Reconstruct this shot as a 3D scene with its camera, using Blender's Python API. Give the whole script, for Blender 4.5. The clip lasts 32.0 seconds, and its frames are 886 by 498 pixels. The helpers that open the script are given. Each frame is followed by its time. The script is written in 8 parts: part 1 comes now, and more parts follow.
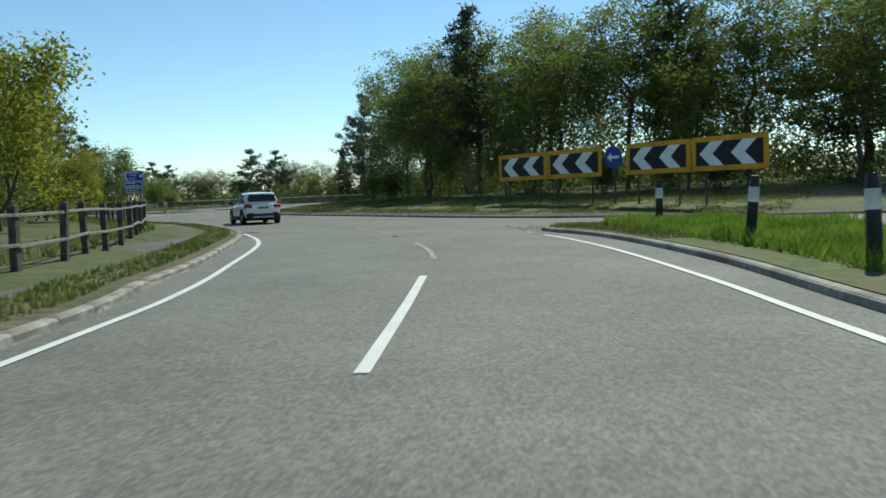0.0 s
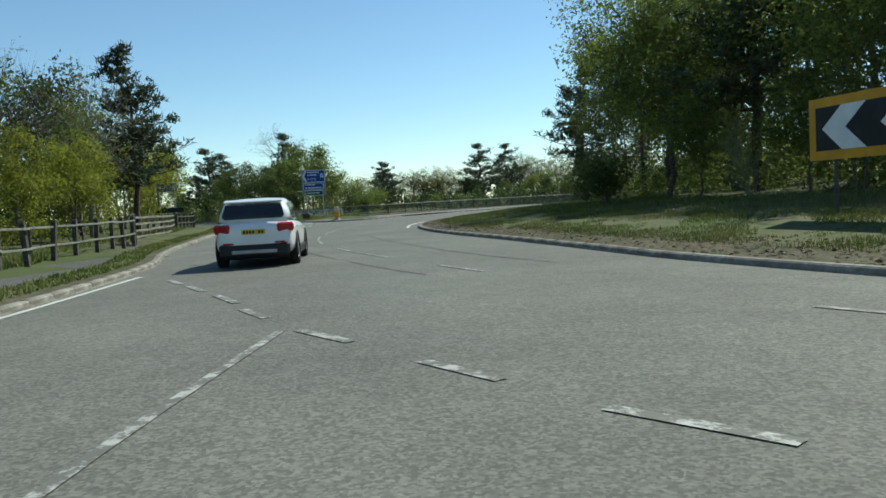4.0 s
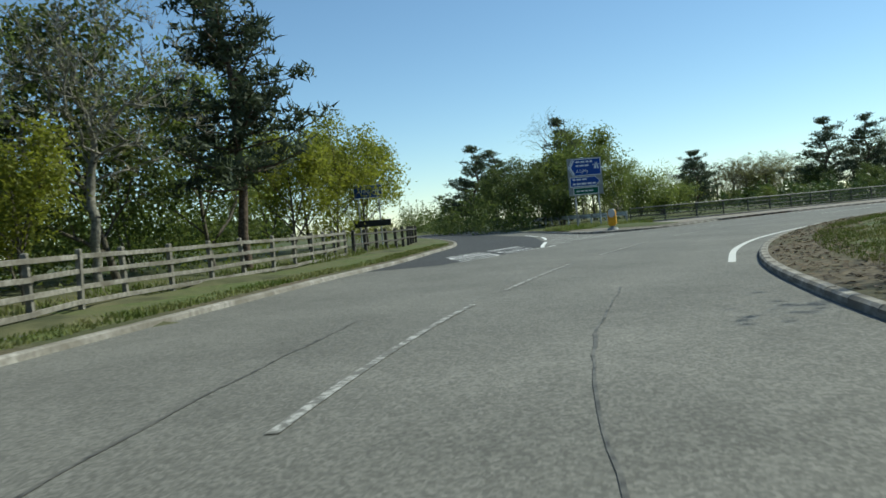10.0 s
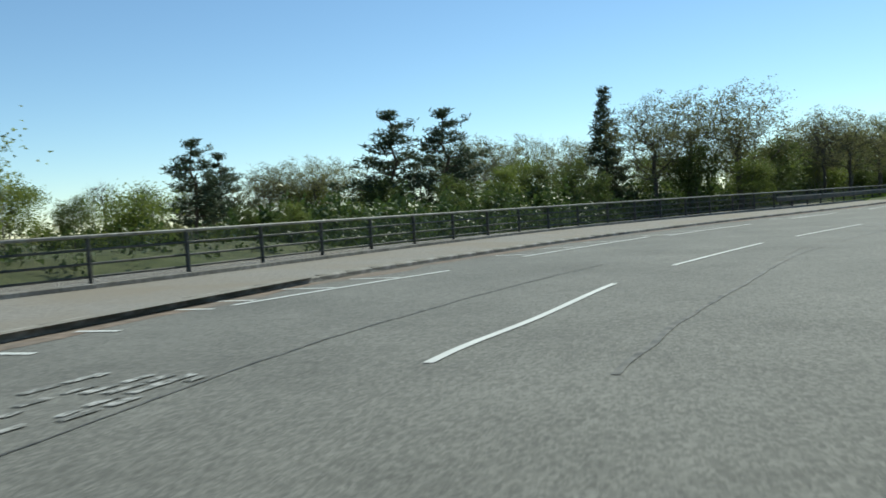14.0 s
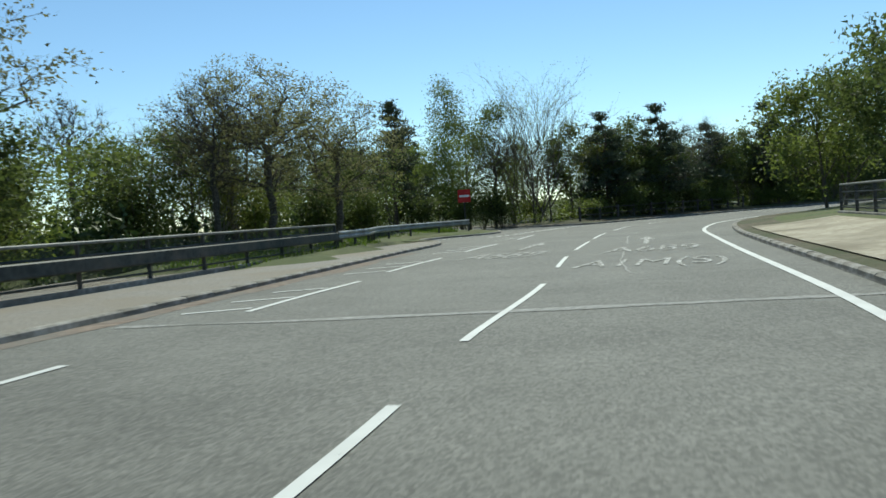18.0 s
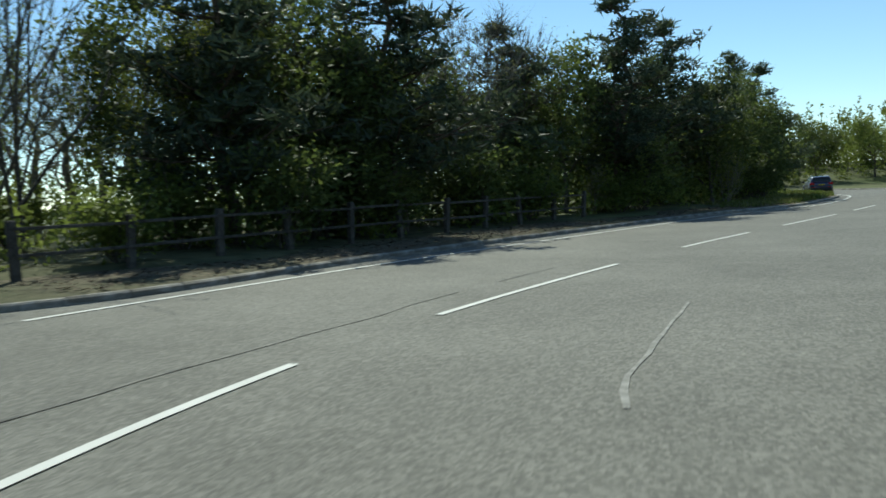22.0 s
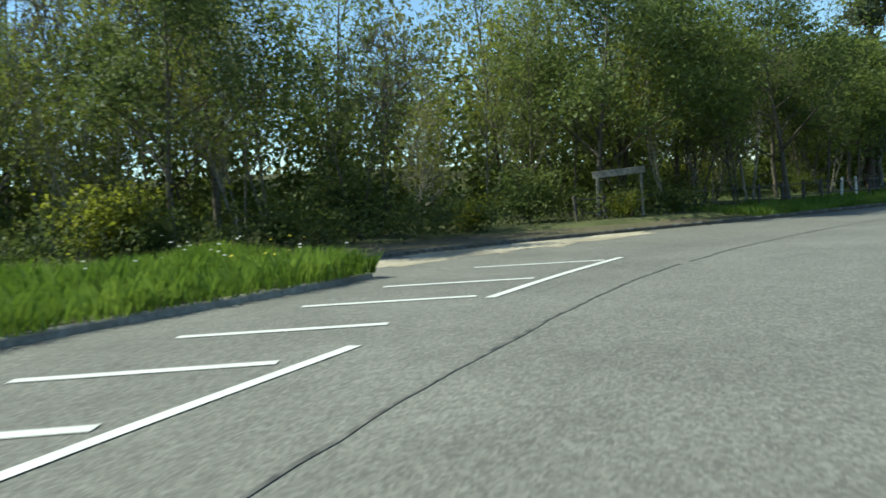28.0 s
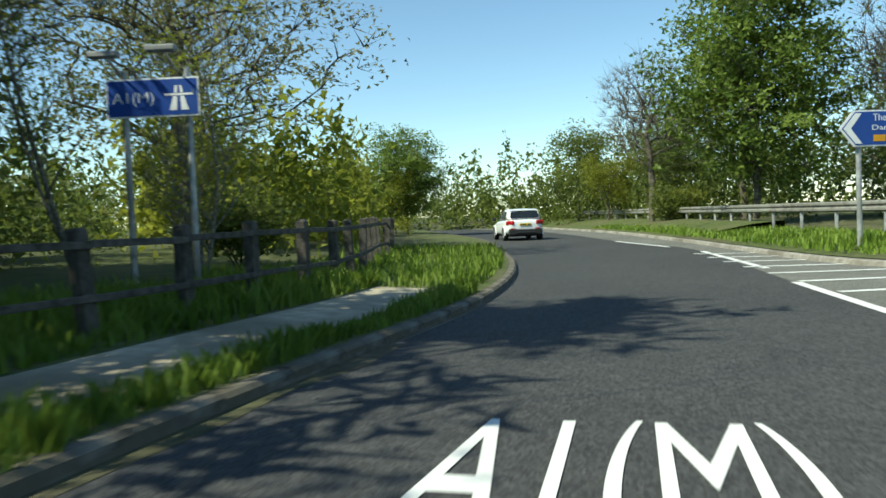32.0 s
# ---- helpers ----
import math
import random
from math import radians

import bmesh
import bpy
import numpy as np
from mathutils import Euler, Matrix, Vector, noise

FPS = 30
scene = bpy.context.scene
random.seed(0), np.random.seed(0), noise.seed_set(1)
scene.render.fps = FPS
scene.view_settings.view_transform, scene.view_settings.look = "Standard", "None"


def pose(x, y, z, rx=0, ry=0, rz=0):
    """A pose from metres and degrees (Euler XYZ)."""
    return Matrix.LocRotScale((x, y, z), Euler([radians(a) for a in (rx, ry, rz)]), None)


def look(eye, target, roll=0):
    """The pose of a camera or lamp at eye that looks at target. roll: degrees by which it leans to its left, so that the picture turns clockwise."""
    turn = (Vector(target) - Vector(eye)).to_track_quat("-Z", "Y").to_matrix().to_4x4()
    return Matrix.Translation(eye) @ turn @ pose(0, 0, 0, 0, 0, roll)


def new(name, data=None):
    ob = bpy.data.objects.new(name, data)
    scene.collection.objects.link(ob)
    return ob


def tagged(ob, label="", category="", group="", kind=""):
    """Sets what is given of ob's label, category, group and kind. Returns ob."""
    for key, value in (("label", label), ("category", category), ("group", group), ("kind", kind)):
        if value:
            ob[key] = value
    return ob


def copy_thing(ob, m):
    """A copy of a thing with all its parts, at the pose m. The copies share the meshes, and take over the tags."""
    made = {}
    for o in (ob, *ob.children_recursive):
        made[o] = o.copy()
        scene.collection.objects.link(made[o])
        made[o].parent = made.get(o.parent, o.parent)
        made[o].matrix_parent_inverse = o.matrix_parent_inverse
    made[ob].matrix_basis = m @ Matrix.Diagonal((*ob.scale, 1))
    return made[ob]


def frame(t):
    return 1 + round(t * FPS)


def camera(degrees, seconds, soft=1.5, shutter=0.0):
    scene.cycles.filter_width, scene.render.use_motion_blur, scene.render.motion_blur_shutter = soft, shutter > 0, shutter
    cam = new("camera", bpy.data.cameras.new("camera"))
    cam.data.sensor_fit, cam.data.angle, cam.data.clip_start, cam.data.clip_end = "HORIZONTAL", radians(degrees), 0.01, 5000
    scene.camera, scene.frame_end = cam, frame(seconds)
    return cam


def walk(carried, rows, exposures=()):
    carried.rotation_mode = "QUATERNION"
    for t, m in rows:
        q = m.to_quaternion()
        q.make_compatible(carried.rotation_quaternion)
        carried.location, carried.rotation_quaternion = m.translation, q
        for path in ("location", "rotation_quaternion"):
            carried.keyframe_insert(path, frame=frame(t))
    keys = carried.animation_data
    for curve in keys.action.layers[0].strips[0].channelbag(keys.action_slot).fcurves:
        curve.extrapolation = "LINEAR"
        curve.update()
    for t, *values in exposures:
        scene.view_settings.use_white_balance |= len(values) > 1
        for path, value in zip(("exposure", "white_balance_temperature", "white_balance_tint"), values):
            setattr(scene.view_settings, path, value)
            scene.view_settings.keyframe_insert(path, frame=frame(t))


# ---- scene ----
cam = camera(58.97, 32.0, soft=1.6, shutter=0.15)
PATH = [
    (0, (-1.207, -24.148, 1.267), (-1.238, -22.154, 1.120), -2.11),
    (0.5, (-0.336, -19.156, 1.247), (-0.485, -17.167, 1.107), -2.03),
    (1, (0.062, -14.747, 1.253), (-0.207, -12.770, 1.115), -2.24),
    (1.5, (0.156, -10.937, 1.242), (-0.224, -8.978, 1.101), -2.38),
    (2, (0.073, -7.912, 1.240), (-0.399, -5.974, 1.097), -2.59),
    (2.5, (-0.094, -5.523, 1.243), (-0.643, -3.605, 1.105), -2.75),
    (3, (-0.276, -3.679, 1.251), (-0.886, -1.780, 1.118), -2.96),
    (3.5, (-0.425, -2.369, 1.258), (-1.078, -0.483, 1.129), -3.12),
    (4, (-0.515, -1.533, 1.258), (-1.196, 0.343, 1.135), -3.16),
    (4.5, (-0.538, -1.203, 1.250), (-1.233, 0.669, 1.140), -3.05),
    (5, (-0.546, -1.051, 1.242), (-1.248, 0.819, 1.147), -2.94),
    (5.5, (-0.593, -0.723, 1.241), (-1.306, 1.144, 1.162), -2.94),
    (6, (-0.693, -0.121, 1.248), (-1.423, 1.740, 1.181), -3.04),
    (6.5, (-0.886, 0.875, 1.258), (-1.648, 2.723, 1.197), -3.21),
    (7, (-1.236, 2.347, 1.255), (-2.056, 4.171, 1.193), -3.70),
    (7.5, (-1.830, 4.346, 1.242), (-2.744, 6.124, 1.179), -4.34),
    (8, (-2.679, 6.720, 1.235), (-3.711, 8.432, 1.175), -4.84),
    (8.5, (-3.849, 9.473, 1.264), (-5.002, 11.107, 1.206), -5.13),
    (9, (-5.384, 12.518, 1.266), (-6.637, 14.076, 1.208), -5.25),
    (9.5, (-7.204, 15.833, 1.267), (-8.522, 17.336, 1.206), -5.23),
    (10, (-9.179, 19.264, 1.254), (-10.525, 20.742, 1.192), -5.14),
    (10.5, (-11.274, 23.125, 1.249), (-12.619, 24.604, 1.187), -4.71),
    (11, (-13.467, 27.504, 1.253), (-14.784, 29.008, 1.190), -4.47),
    (11.5, (-15.736, 32.289, 1.258), (-16.999, 33.839, 1.191), -4.28),
    (12, (-17.785, 37.296, 1.240), (-18.961, 38.912, 1.170), -4.16),
    (12.5, (-19.442, 42.666, 1.234), (-20.484, 44.372, 1.161), -4.02),
    (13, (-20.615, 48.252, 1.230), (-21.471, 50.057, 1.150), -3.94),
    (13.5, (-21.296, 53.917, 1.244), (-21.937, 55.809, 1.154), -3.93),
    (14, (-21.374, 59.540, 1.236), (-21.792, 61.494, 1.142), -3.55),
    (14.5, (-20.582, 65.133, 1.211), (-20.781, 67.121, 1.121), -3.17),
    (15, (-19.085, 70.479, 1.241), (-19.068, 72.477, 1.155), -3.02),
    (15.5, (-17.049, 75.598, 1.278), (-16.828, 77.584, 1.195), -2.97),
    (16, (-14.864, 80.629, 1.290), (-14.475, 82.589, 1.209), -3.03),
    (16.5, (-12.523, 85.608, 1.270), (-12.020, 87.542, 1.189), -3.20),
    (17, (-9.920, 90.598, 1.240), (-9.353, 92.515, 1.159), -3.44),
    (17.5, (-6.989, 95.665, 1.224), (-6.396, 97.573, 1.142), -3.67),
    (18, (-3.858, 100.768, 1.229), (-3.259, 102.674, 1.146), -3.89),
    (18.5, (-0.764, 105.756, 1.252), (-0.163, 107.662, 1.167), -4.16),
    (19, (2.148, 110.709, 1.253), (2.754, 112.613, 1.160), -4.29),
    (19.5, (4.993, 115.580, 1.259), (5.609, 117.480, 1.154), -4.24),
    (20, (7.985, 120.402, 1.254), (8.616, 122.296, 1.139), -4.01),
    (20.5, (11.153, 125.131, 1.245), (11.816, 127.014, 1.120), -3.54),
    (21, (14.338, 129.418, 1.257), (15.088, 131.268, 1.131), -2.97),
    (21.5, (17.645, 133.197, 1.238), (18.561, 134.970, 1.107), -2.78),
    (22, (21.357, 136.803, 1.247), (22.458, 138.468, 1.117), -2.91),
    (22.5, (25.669, 140.119, 1.252), (26.955, 141.645, 1.126), -3.13),
    (23, (30.646, 142.849, 1.250), (32.099, 144.218, 1.124), -3.42),
    (23.5, (36.041, 144.997, 1.242), (37.636, 146.196, 1.117), -3.61),
    (24, (41.681, 146.591, 1.243), (43.399, 147.607, 1.120), -3.69),
    (24.5, (47.132, 147.651, 1.243), (48.947, 148.482, 1.123), -3.97),
    (25, (51.637, 148.527, 1.255), (53.527, 149.171, 1.135), -4.23),
    (25.5, (55.013, 149.066, 1.278), (56.957, 149.518, 1.153), -4.40),
    (26, (58.153, 148.943, 1.288), (60.133, 149.188, 1.159), -4.49),
    (26.5, (61.987, 147.936, 1.266), (63.982, 147.945, 1.138), -4.53),
    (27, (66.496, 146.225, 1.229), (68.477, 145.980, 1.105), -4.50),
    (27.5, (71.049, 143.659, 1.235), (72.983, 143.165, 1.112), -4.22),
    (28, (75.529, 140.408, 1.249), (77.390, 139.686, 1.132), -3.91),
    (28.5, (79.535, 137.553, 1.252), (81.281, 136.583, 1.150), -4.59),
    (29, (82.820, 133.607, 1.260), (84.429, 132.423, 1.163), -4.86),
    (29.5, (85.776, 128.810, 1.263), (87.239, 127.450, 1.164), -4.79),
    (30, (88.600, 123.387, 1.247), (89.935, 121.901, 1.149), -4.67),
    (30.5, (91.187, 117.765, 1.219), (92.429, 116.200, 1.123), -4.33),
    (31, (93.505, 112.013, 1.230), (94.688, 110.403, 1.140), -4.25),
    (31.5, (95.769, 106.279, 1.250), (96.919, 104.645, 1.167), -3.72),
    (32, (98.000, 100.342, 1.246), (99.136, 98.698, 1.163), -2.35),
]
walk(cam, [(t, look(eye, target, roll)) for t, eye, target, roll in PATH],
     exposures=[(0, 0.4, 6450, -7), (15, 0.36, 6350, -5), (19, 0.36, 6400, -6), (23, 0.45, 6450, -7), (26.5, 0.95, 6550, -9), (29, 1.0, 6550, -9), (31, 1.1, 6550, -8), (32, 0.85, 6850, -9)])

# ---- daylight ----
SUN_AZ, SUN_EL = math.atan2(0.45, 0.89), radians(48)
world = bpy.data.worlds.new("sky")
scene.world = world
world.use_nodes = True
wn = world.node_tree
sky = wn.nodes.new("ShaderNodeTexSky")
sky.sky_type = "NISHITA"
sky.sun_disc = False
sky.sun_elevation, sky.sun_rotation = SUN_EL, SUN_AZ
sky.altitude = 800
sky.air_density, sky.dust_density, sky.ozone_density = 1.0, 0.0, 3.5
wn.nodes["Background"].inputs["Strength"].default_value = 0.105
wn.links.new(sky.outputs[0], wn.nodes["Background"].inputs[0])
sun = new("sun", bpy.data.lights.new("sun", "SUN"))
sun.data.energy, sun.data.angle, sun.data.color = 4.0, radians(0.53), (1.0, 0.95, 0.86)
SUN_DIR = Vector((math.sin(SUN_AZ) * math.cos(SUN_EL), math.cos(SUN_AZ) * math.cos(SUN_EL), math.sin(SUN_EL)))
sun.matrix_world = look(SUN_DIR * 200, (0, 0, 0))

# ---- materials ----
MATS = {}


def mat(name, c1, c2, scale=3.0, rough=0.8, bump=0.0, bump_scale=40.0, c3=None, big=0.15, metal=0.0, vary=0.0, trans=0.0, spec=0.3, coat=0.0):
    """A surface of two mixed tones at a fine scale, a third at a broad one, with relief; vary: change from piece to piece."""
    if name in MATS:
        return MATS[name]
    m = bpy.data.materials.new(name)
    m.use_nodes = True
    t = m.node_tree
    b = t.nodes["Principled BSDF"]
    N = t.nodes.new
    L = t.links.new
    co = N("ShaderNodeTexCoord")
    n1 = N("ShaderNodeTexNoise")
    n1.inputs["Scale"].default_value, n1.inputs["Detail"].default_value = scale, 6
    L(co.outputs["Object"], n1.inputs["Vector"])
    r1 = N("ShaderNodeValToRGB")
    r1.color_ramp.elements[0].position, r1.color_ramp.elements[1].position = 0.35, 0.65
    r1.color_ramp.elements[0].color, r1.color_ramp.elements[1].color = (*c1, 1), (*c2, 1)
    L(n1.outputs["Fac"], r1.inputs["Fac"])
    col = r1.outputs["Color"]
    if c3:
        n2 = N("ShaderNodeTexNoise")
        n2.inputs["Scale"].default_value, n2.inputs["Detail"].default_value = big, 5
        L(co.outputs["Object"], n2.inputs["Vector"])
        r2 = N("ShaderNodeValToRGB")
        r2.color_ramp.elements[0].position, r2.color_ramp.elements[1].position = 0.42, 0.68
        L(n2.outputs["Fac"], r2.inputs["Fac"])
        mx = N("ShaderNodeMix")
        mx.data_type = "RGBA"
        L(r2.outputs["Color"], mx.inputs["Factor"])
        L(col, mx.inputs["A"])
        mx.inputs["B"].default_value = (*c3, 1)
        col = mx.outputs["Result"]
    if vary:
        info, geo = N("ShaderNodeObjectInfo"), N("ShaderNodeNewGeometry")
        ad = N("ShaderNodeMath")
        ad.operation = "ADD"
        L(info.outputs["Random"], ad.inputs[0])
        L(geo.outputs["Random Per Island"], ad.inputs[1])
        mp = N("ShaderNodeMapRange")
        mp.inputs["From Max"].default_value = 2.0
        mp.inputs["To Min"].default_value, mp.inputs["To Max"].default_value = 1 - vary, 1 + vary
        L(ad.outputs[0], mp.inputs["Value"])
        hs = N("ShaderNodeHueSaturation")
        L(mp.outputs["Result"], hs.inputs["Value"])
        L(col, hs.inputs["Color"])
        col = hs.outputs["Color"]
    L(col, b.inputs["Base Color"])
    b.inputs["Roughness"].default_value = rough
    b.inputs["Metallic"].default_value = metal
    b.inputs["Specular IOR Level"].default_value = spec
    b.inputs["Coat Weight"].default_value = coat
    if bump:
        n3 = N("ShaderNodeTexNoise")
        n3.inputs["Scale"].default_value, n3.inputs["Detail"].default_value = bump_scale, 4
        L(co.outputs["Object"], n3.inputs["Vector"])
        bp = N("ShaderNodeBump")
        bp.inputs["Strength"].default_value, bp.inputs["Distance"].default_value = bump, 0.02
        L(n3.outputs["Fac"], bp.inputs["Height"])
        L(bp.outputs["Normal"], b.inputs["Normal"])
    if trans:
        tr, ms = N("ShaderNodeBsdfTranslucent"), N("ShaderNodeMixShader")
        L(col, tr.inputs["Color"])
        ms.inputs[0].default_value = trans
        L(b.outputs[0], ms.inputs[1])
        L(tr.outputs[0], ms.inputs[2])
        L(ms.outputs[0], t.nodes["Material Output"].inputs["Surface"])
    MATS[name] = m
    return m




def asphalt(name, dark, light, patch, chips=42.0):
    """Rolled stone chips in bitumen: a tone for each chip, grain between, and broad patches."""
    m = bpy.data.materials.new(name)
    m.use_nodes = True
    t = m.node_tree
    b, N, L = t.nodes["Principled BSDF"], t.nodes.new, t.links.new
    co = N("ShaderNodeTexCoord").outputs["Object"]

    def noisy(scale, detail=5, rough=0.6):
        n = N("ShaderNodeTexNoise")
        n.inputs["Scale"].default_value, n.inputs["Detail"].default_value, n.inputs["Roughness"].default_value = scale, detail, rough
        L(co, n.inputs["Vector"])
        return n

    def ranged(value, a, b_, lo, hi):
        q = N("ShaderNodeMapRange")
        for key, x in (("From Min", a), ("From Max", b_), ("To Min", lo), ("To Max", hi)):
            q.inputs[key].default_value = x
        L(value, q.inputs["Value"])
        return q.outputs["Result"]

    def times(a, c):
        q = N("ShaderNodeMath")
        q.operation = "MULTIPLY"
        L(a, q.inputs[0])
        L(c, q.inputs[1])
        return q.outputs[0]

    v = N("ShaderNodeTexVoronoi")
    v.inputs["Scale"].default_value = chips
    L(co, v.inputs["Vector"])
    bw = N("ShaderNodeSeparateColor")
    L(v.outputs["Color"], bw.inputs["Color"])
    mix = N("ShaderNodeMix")
    mix.data_type = "RGBA"
    mix.inputs["A"].default_value, mix.inputs["B"].default_value = (*dark, 1), (*light, 1)
    grain = times(ranged(bw.outputs[0], 0.15, 1.0, 0.0, 1.0), ranged(noisy(9, 8, 0.75).outputs["Fac"], 0.3, 0.7, 0.5, 1.3))
    L(grain, mix.inputs["Factor"])
    fine = times(ranged(noisy(0.33, 6, 0.65).outputs["Fac"], 0.3, 0.7, 1 - patch, 1 + patch), ranged(noisy(2.2, 6, 0.7).outputs["Fac"], 0.3, 0.7, 0.92, 1.08))
    hs = N("ShaderNodeHueSaturation")
    L(fine, hs.inputs["Value"])
    L(mix.outputs["Result"], hs.inputs["Color"])
    L(hs.outputs["Color"], b.inputs["Base Color"])
    b.inputs["Roughness"].default_value, b.inputs["Specular IOR Level"].default_value = 0.85, 0.3
    bp = N("ShaderNodeBump")
    bp.inputs["Strength"].default_value, bp.inputs["Distance"].default_value = 0.12, 0.004
    L(bw.outputs[1], bp.inputs["Height"])
    L(bp.outputs["Normal"], b.inputs["Normal"])
    return m


def road_paint(name, cover, tone=(0.66, 0.66, 0.63), under=(0.125, 0.121, 0.106)):
    """Thermoplastic paint with chipped and scoured gaps; cover: the share that is left."""
    m = bpy.data.materials.new(name)
    m.use_nodes = True
    t = m.node_tree
    b, N, L = t.nodes["Principled BSDF"], t.nodes.new, t.links.new
    co = N("ShaderNodeTexCoord").outputs["Object"]
    n = N("ShaderNodeTexNoise")
    n.inputs["Scale"].default_value, n.inputs["Detail"].default_value, n.inputs["Roughness"].default_value = 5.0, 9, 0.78
    L(co, n.inputs["Vector"])
    r = N("ShaderNodeMapRange")
    mid = 0.5 + (0.5 - cover) * 0.42
    r.inputs["From Min"].default_value, r.inputs["From Max"].default_value = mid - 0.03, mid + 0.05
    L(n.outputs["Fac"], r.inputs["Value"])
    d = N("ShaderNodeTexNoise")
    d.inputs["Scale"].default_value, d.inputs["Detail"].default_value = 1.7, 5
    L(co, d.inputs["Vector"])
    soil = N("ShaderNodeMix")
    soil.data_type = "RGBA"
    soil.inputs["A"].default_value, soil.inputs["B"].default_value = (*tone, 1), (*(x * 0.62 for x in tone), 1)
    L(d.outputs["Fac"], soil.inputs["Factor"])
    x = N("ShaderNodeMix")
    x.data_type = "RGBA"
    x.inputs["A"].default_value = (*under, 1)
    L(r.outputs["Result"], x.inputs["Factor"])
    L(soil.outputs["Result"], x.inputs["B"])
    L(x.outputs["Result"], b.inputs["Base Color"])
    b.inputs["Roughness"].default_value = 0.75
    return m


ASPHALT = asphalt("worn_asphalt", (0.1, 0.097, 0.0855), (0.202, 0.196, 0.173), 0.2)
NEW_ASPHALT = asphalt("new_asphalt", (0.024, 0.024, 0.025), (0.085, 0.085, 0.084), 0.14, 55.0)
GRIT = asphalt("loose_dark_grit", (0.02, 0.019, 0.016), (0.3, 0.29, 0.26), 0.3, 26.0)
TAR = mat("tar_joint", (0.045, 0.044, 0.042), (0.14, 0.135, 0.12), 5, 0.7, 0.3, 30)
PALE_STRIP = mat("pale_worn_joint", (0.19, 0.185, 0.17), (0.32, 0.31, 0.29), 9, 0.9, 0.3, 40)
PAINT = road_paint("road_paint", 0.93)
PAINT_WORN = road_paint("worn_road_paint", 0.46, (0.5, 0.49, 0.46))
PAINT_NEW = road_paint("fresh_road_paint", 1.25, (0.8, 0.8, 0.78), (0.05, 0.05, 0.05))
PATH_DARK = asphalt("dark_path_asphalt", (0.05, 0.047, 0.044), (0.16, 0.15, 0.14), 0.2, 60.0)
KERB = mat("kerb_concrete", (0.2, 0.185, 0.16), (0.34, 0.32, 0.285), 9, 0.9, 0.4, 50, (0.14, 0.125, 0.1), 0.9, vary=0.12)
# east kerb: tree shade and a cover of soil, both put into the colour
KERB_SHADED_SOILED = mat("shaded_soiled_kerb", (0.06, 0.053, 0.042), (0.17, 0.155, 0.13), 6, 0.95, 0.3, 40, (0.1, 0.085, 0.06), 0.8)
FOOTWAY = mat("footway_asphalt", (0.17, 0.155, 0.135), (0.27, 0.25, 0.22), 18, 0.9, 0.4, 60, (0.21, 0.18, 0.14), 0.35)
SAND = mat("silted_paving", (0.3, 0.26, 0.19), (0.45, 0.4, 0.31), 5, 0.95, 0.4, 40, (0.2, 0.17, 0.12), 0.5)
SOIL = mat("bare_soil_and_litter", (0.07, 0.055, 0.035), (0.14, 0.115, 0.075), 6, 0.95, 0.8, 20, (0.05, 0.06, 0.02), 0.3)
TURF = mat("verge_turf", (0.045, 0.07, 0.016), (0.11, 0.125, 0.04), 5, 0.95, 0.5, 30, (0.11, 0.1, 0.052), 0.45)
GROUND = mat("woodland_ground", (0.045, 0.05, 0.02), (0.11, 0.105, 0.05), 1.5, 0.95, 0.8, 10, (0.06, 0.08, 0.02), 0.05)


# ---- small building helpers ----
def part(name, geo, material, parent=None, label="", kind=""):
    """Links a bmesh or a mesh as one object under its thing."""
    if isinstance(geo, bmesh.types.BMesh):
        me = bpy.data.meshes.new(name)
        geo.normal_update()
        geo.to_mesh(me)
        geo.free()
    else:
        me = geo
    ob = new(name, me)
    if material and not me.materials:
        me.materials.append(material)
    ob.parent = parent
    return tagged(ob, label, kind=kind)


def soup(name, verts, faces, smooth=False):
    me = bpy.data.meshes.new(name)
    me.from_pydata([tuple(v) for v in verts], [], faces)
    me.update()
    if smooth:
        me.polygons.foreach_set("use_smooth", [True] * len(me.polygons))
    return me


def thing(name, label, category, m=None, group=""):
    ob = new(name)
    if m is not None:
        ob.matrix_basis = m
    return tagged(ob, label, category, group)


def block(bm, size, m=None, bevel=0.0):
    """A box of the given size about the origin of m, added to bm."""
    made = bmesh.ops.create_cube(bm, size=1.0)["verts"]
    bmesh.ops.scale(bm, vec=size, verts=made)
    if bevel:
        edges = list({e for v in made for e in v.link_edges})
        got = bmesh.ops.bevel(bm, geom=edges, offset=bevel, segments=1, affect="EDGES")
        made = list({v for f in got["faces"] for v in f.verts} | {v for v in made if v.is_valid})
    if m is not None:
        bmesh.ops.transform(bm, matrix=m, verts=made)
    return bm


def boxed(size, m=None, bevel=0.0):
    return block(bmesh.new(), size, m, bevel)


def rod(bm, a, b, r0, r1=None, sides=8):
    a, b = Vector(a), Vector(b)
    d = b - a
    m = Matrix.Translation((a + b) / 2) @ d.to_track_quat("Z", "Y").to_matrix().to_4x4()
    bmesh.ops.create_cone(bm, cap_ends=True, segments=sides, radius1=r0, radius2=r0 if r1 is None else r1, depth=d.length, matrix=m)
    return bm


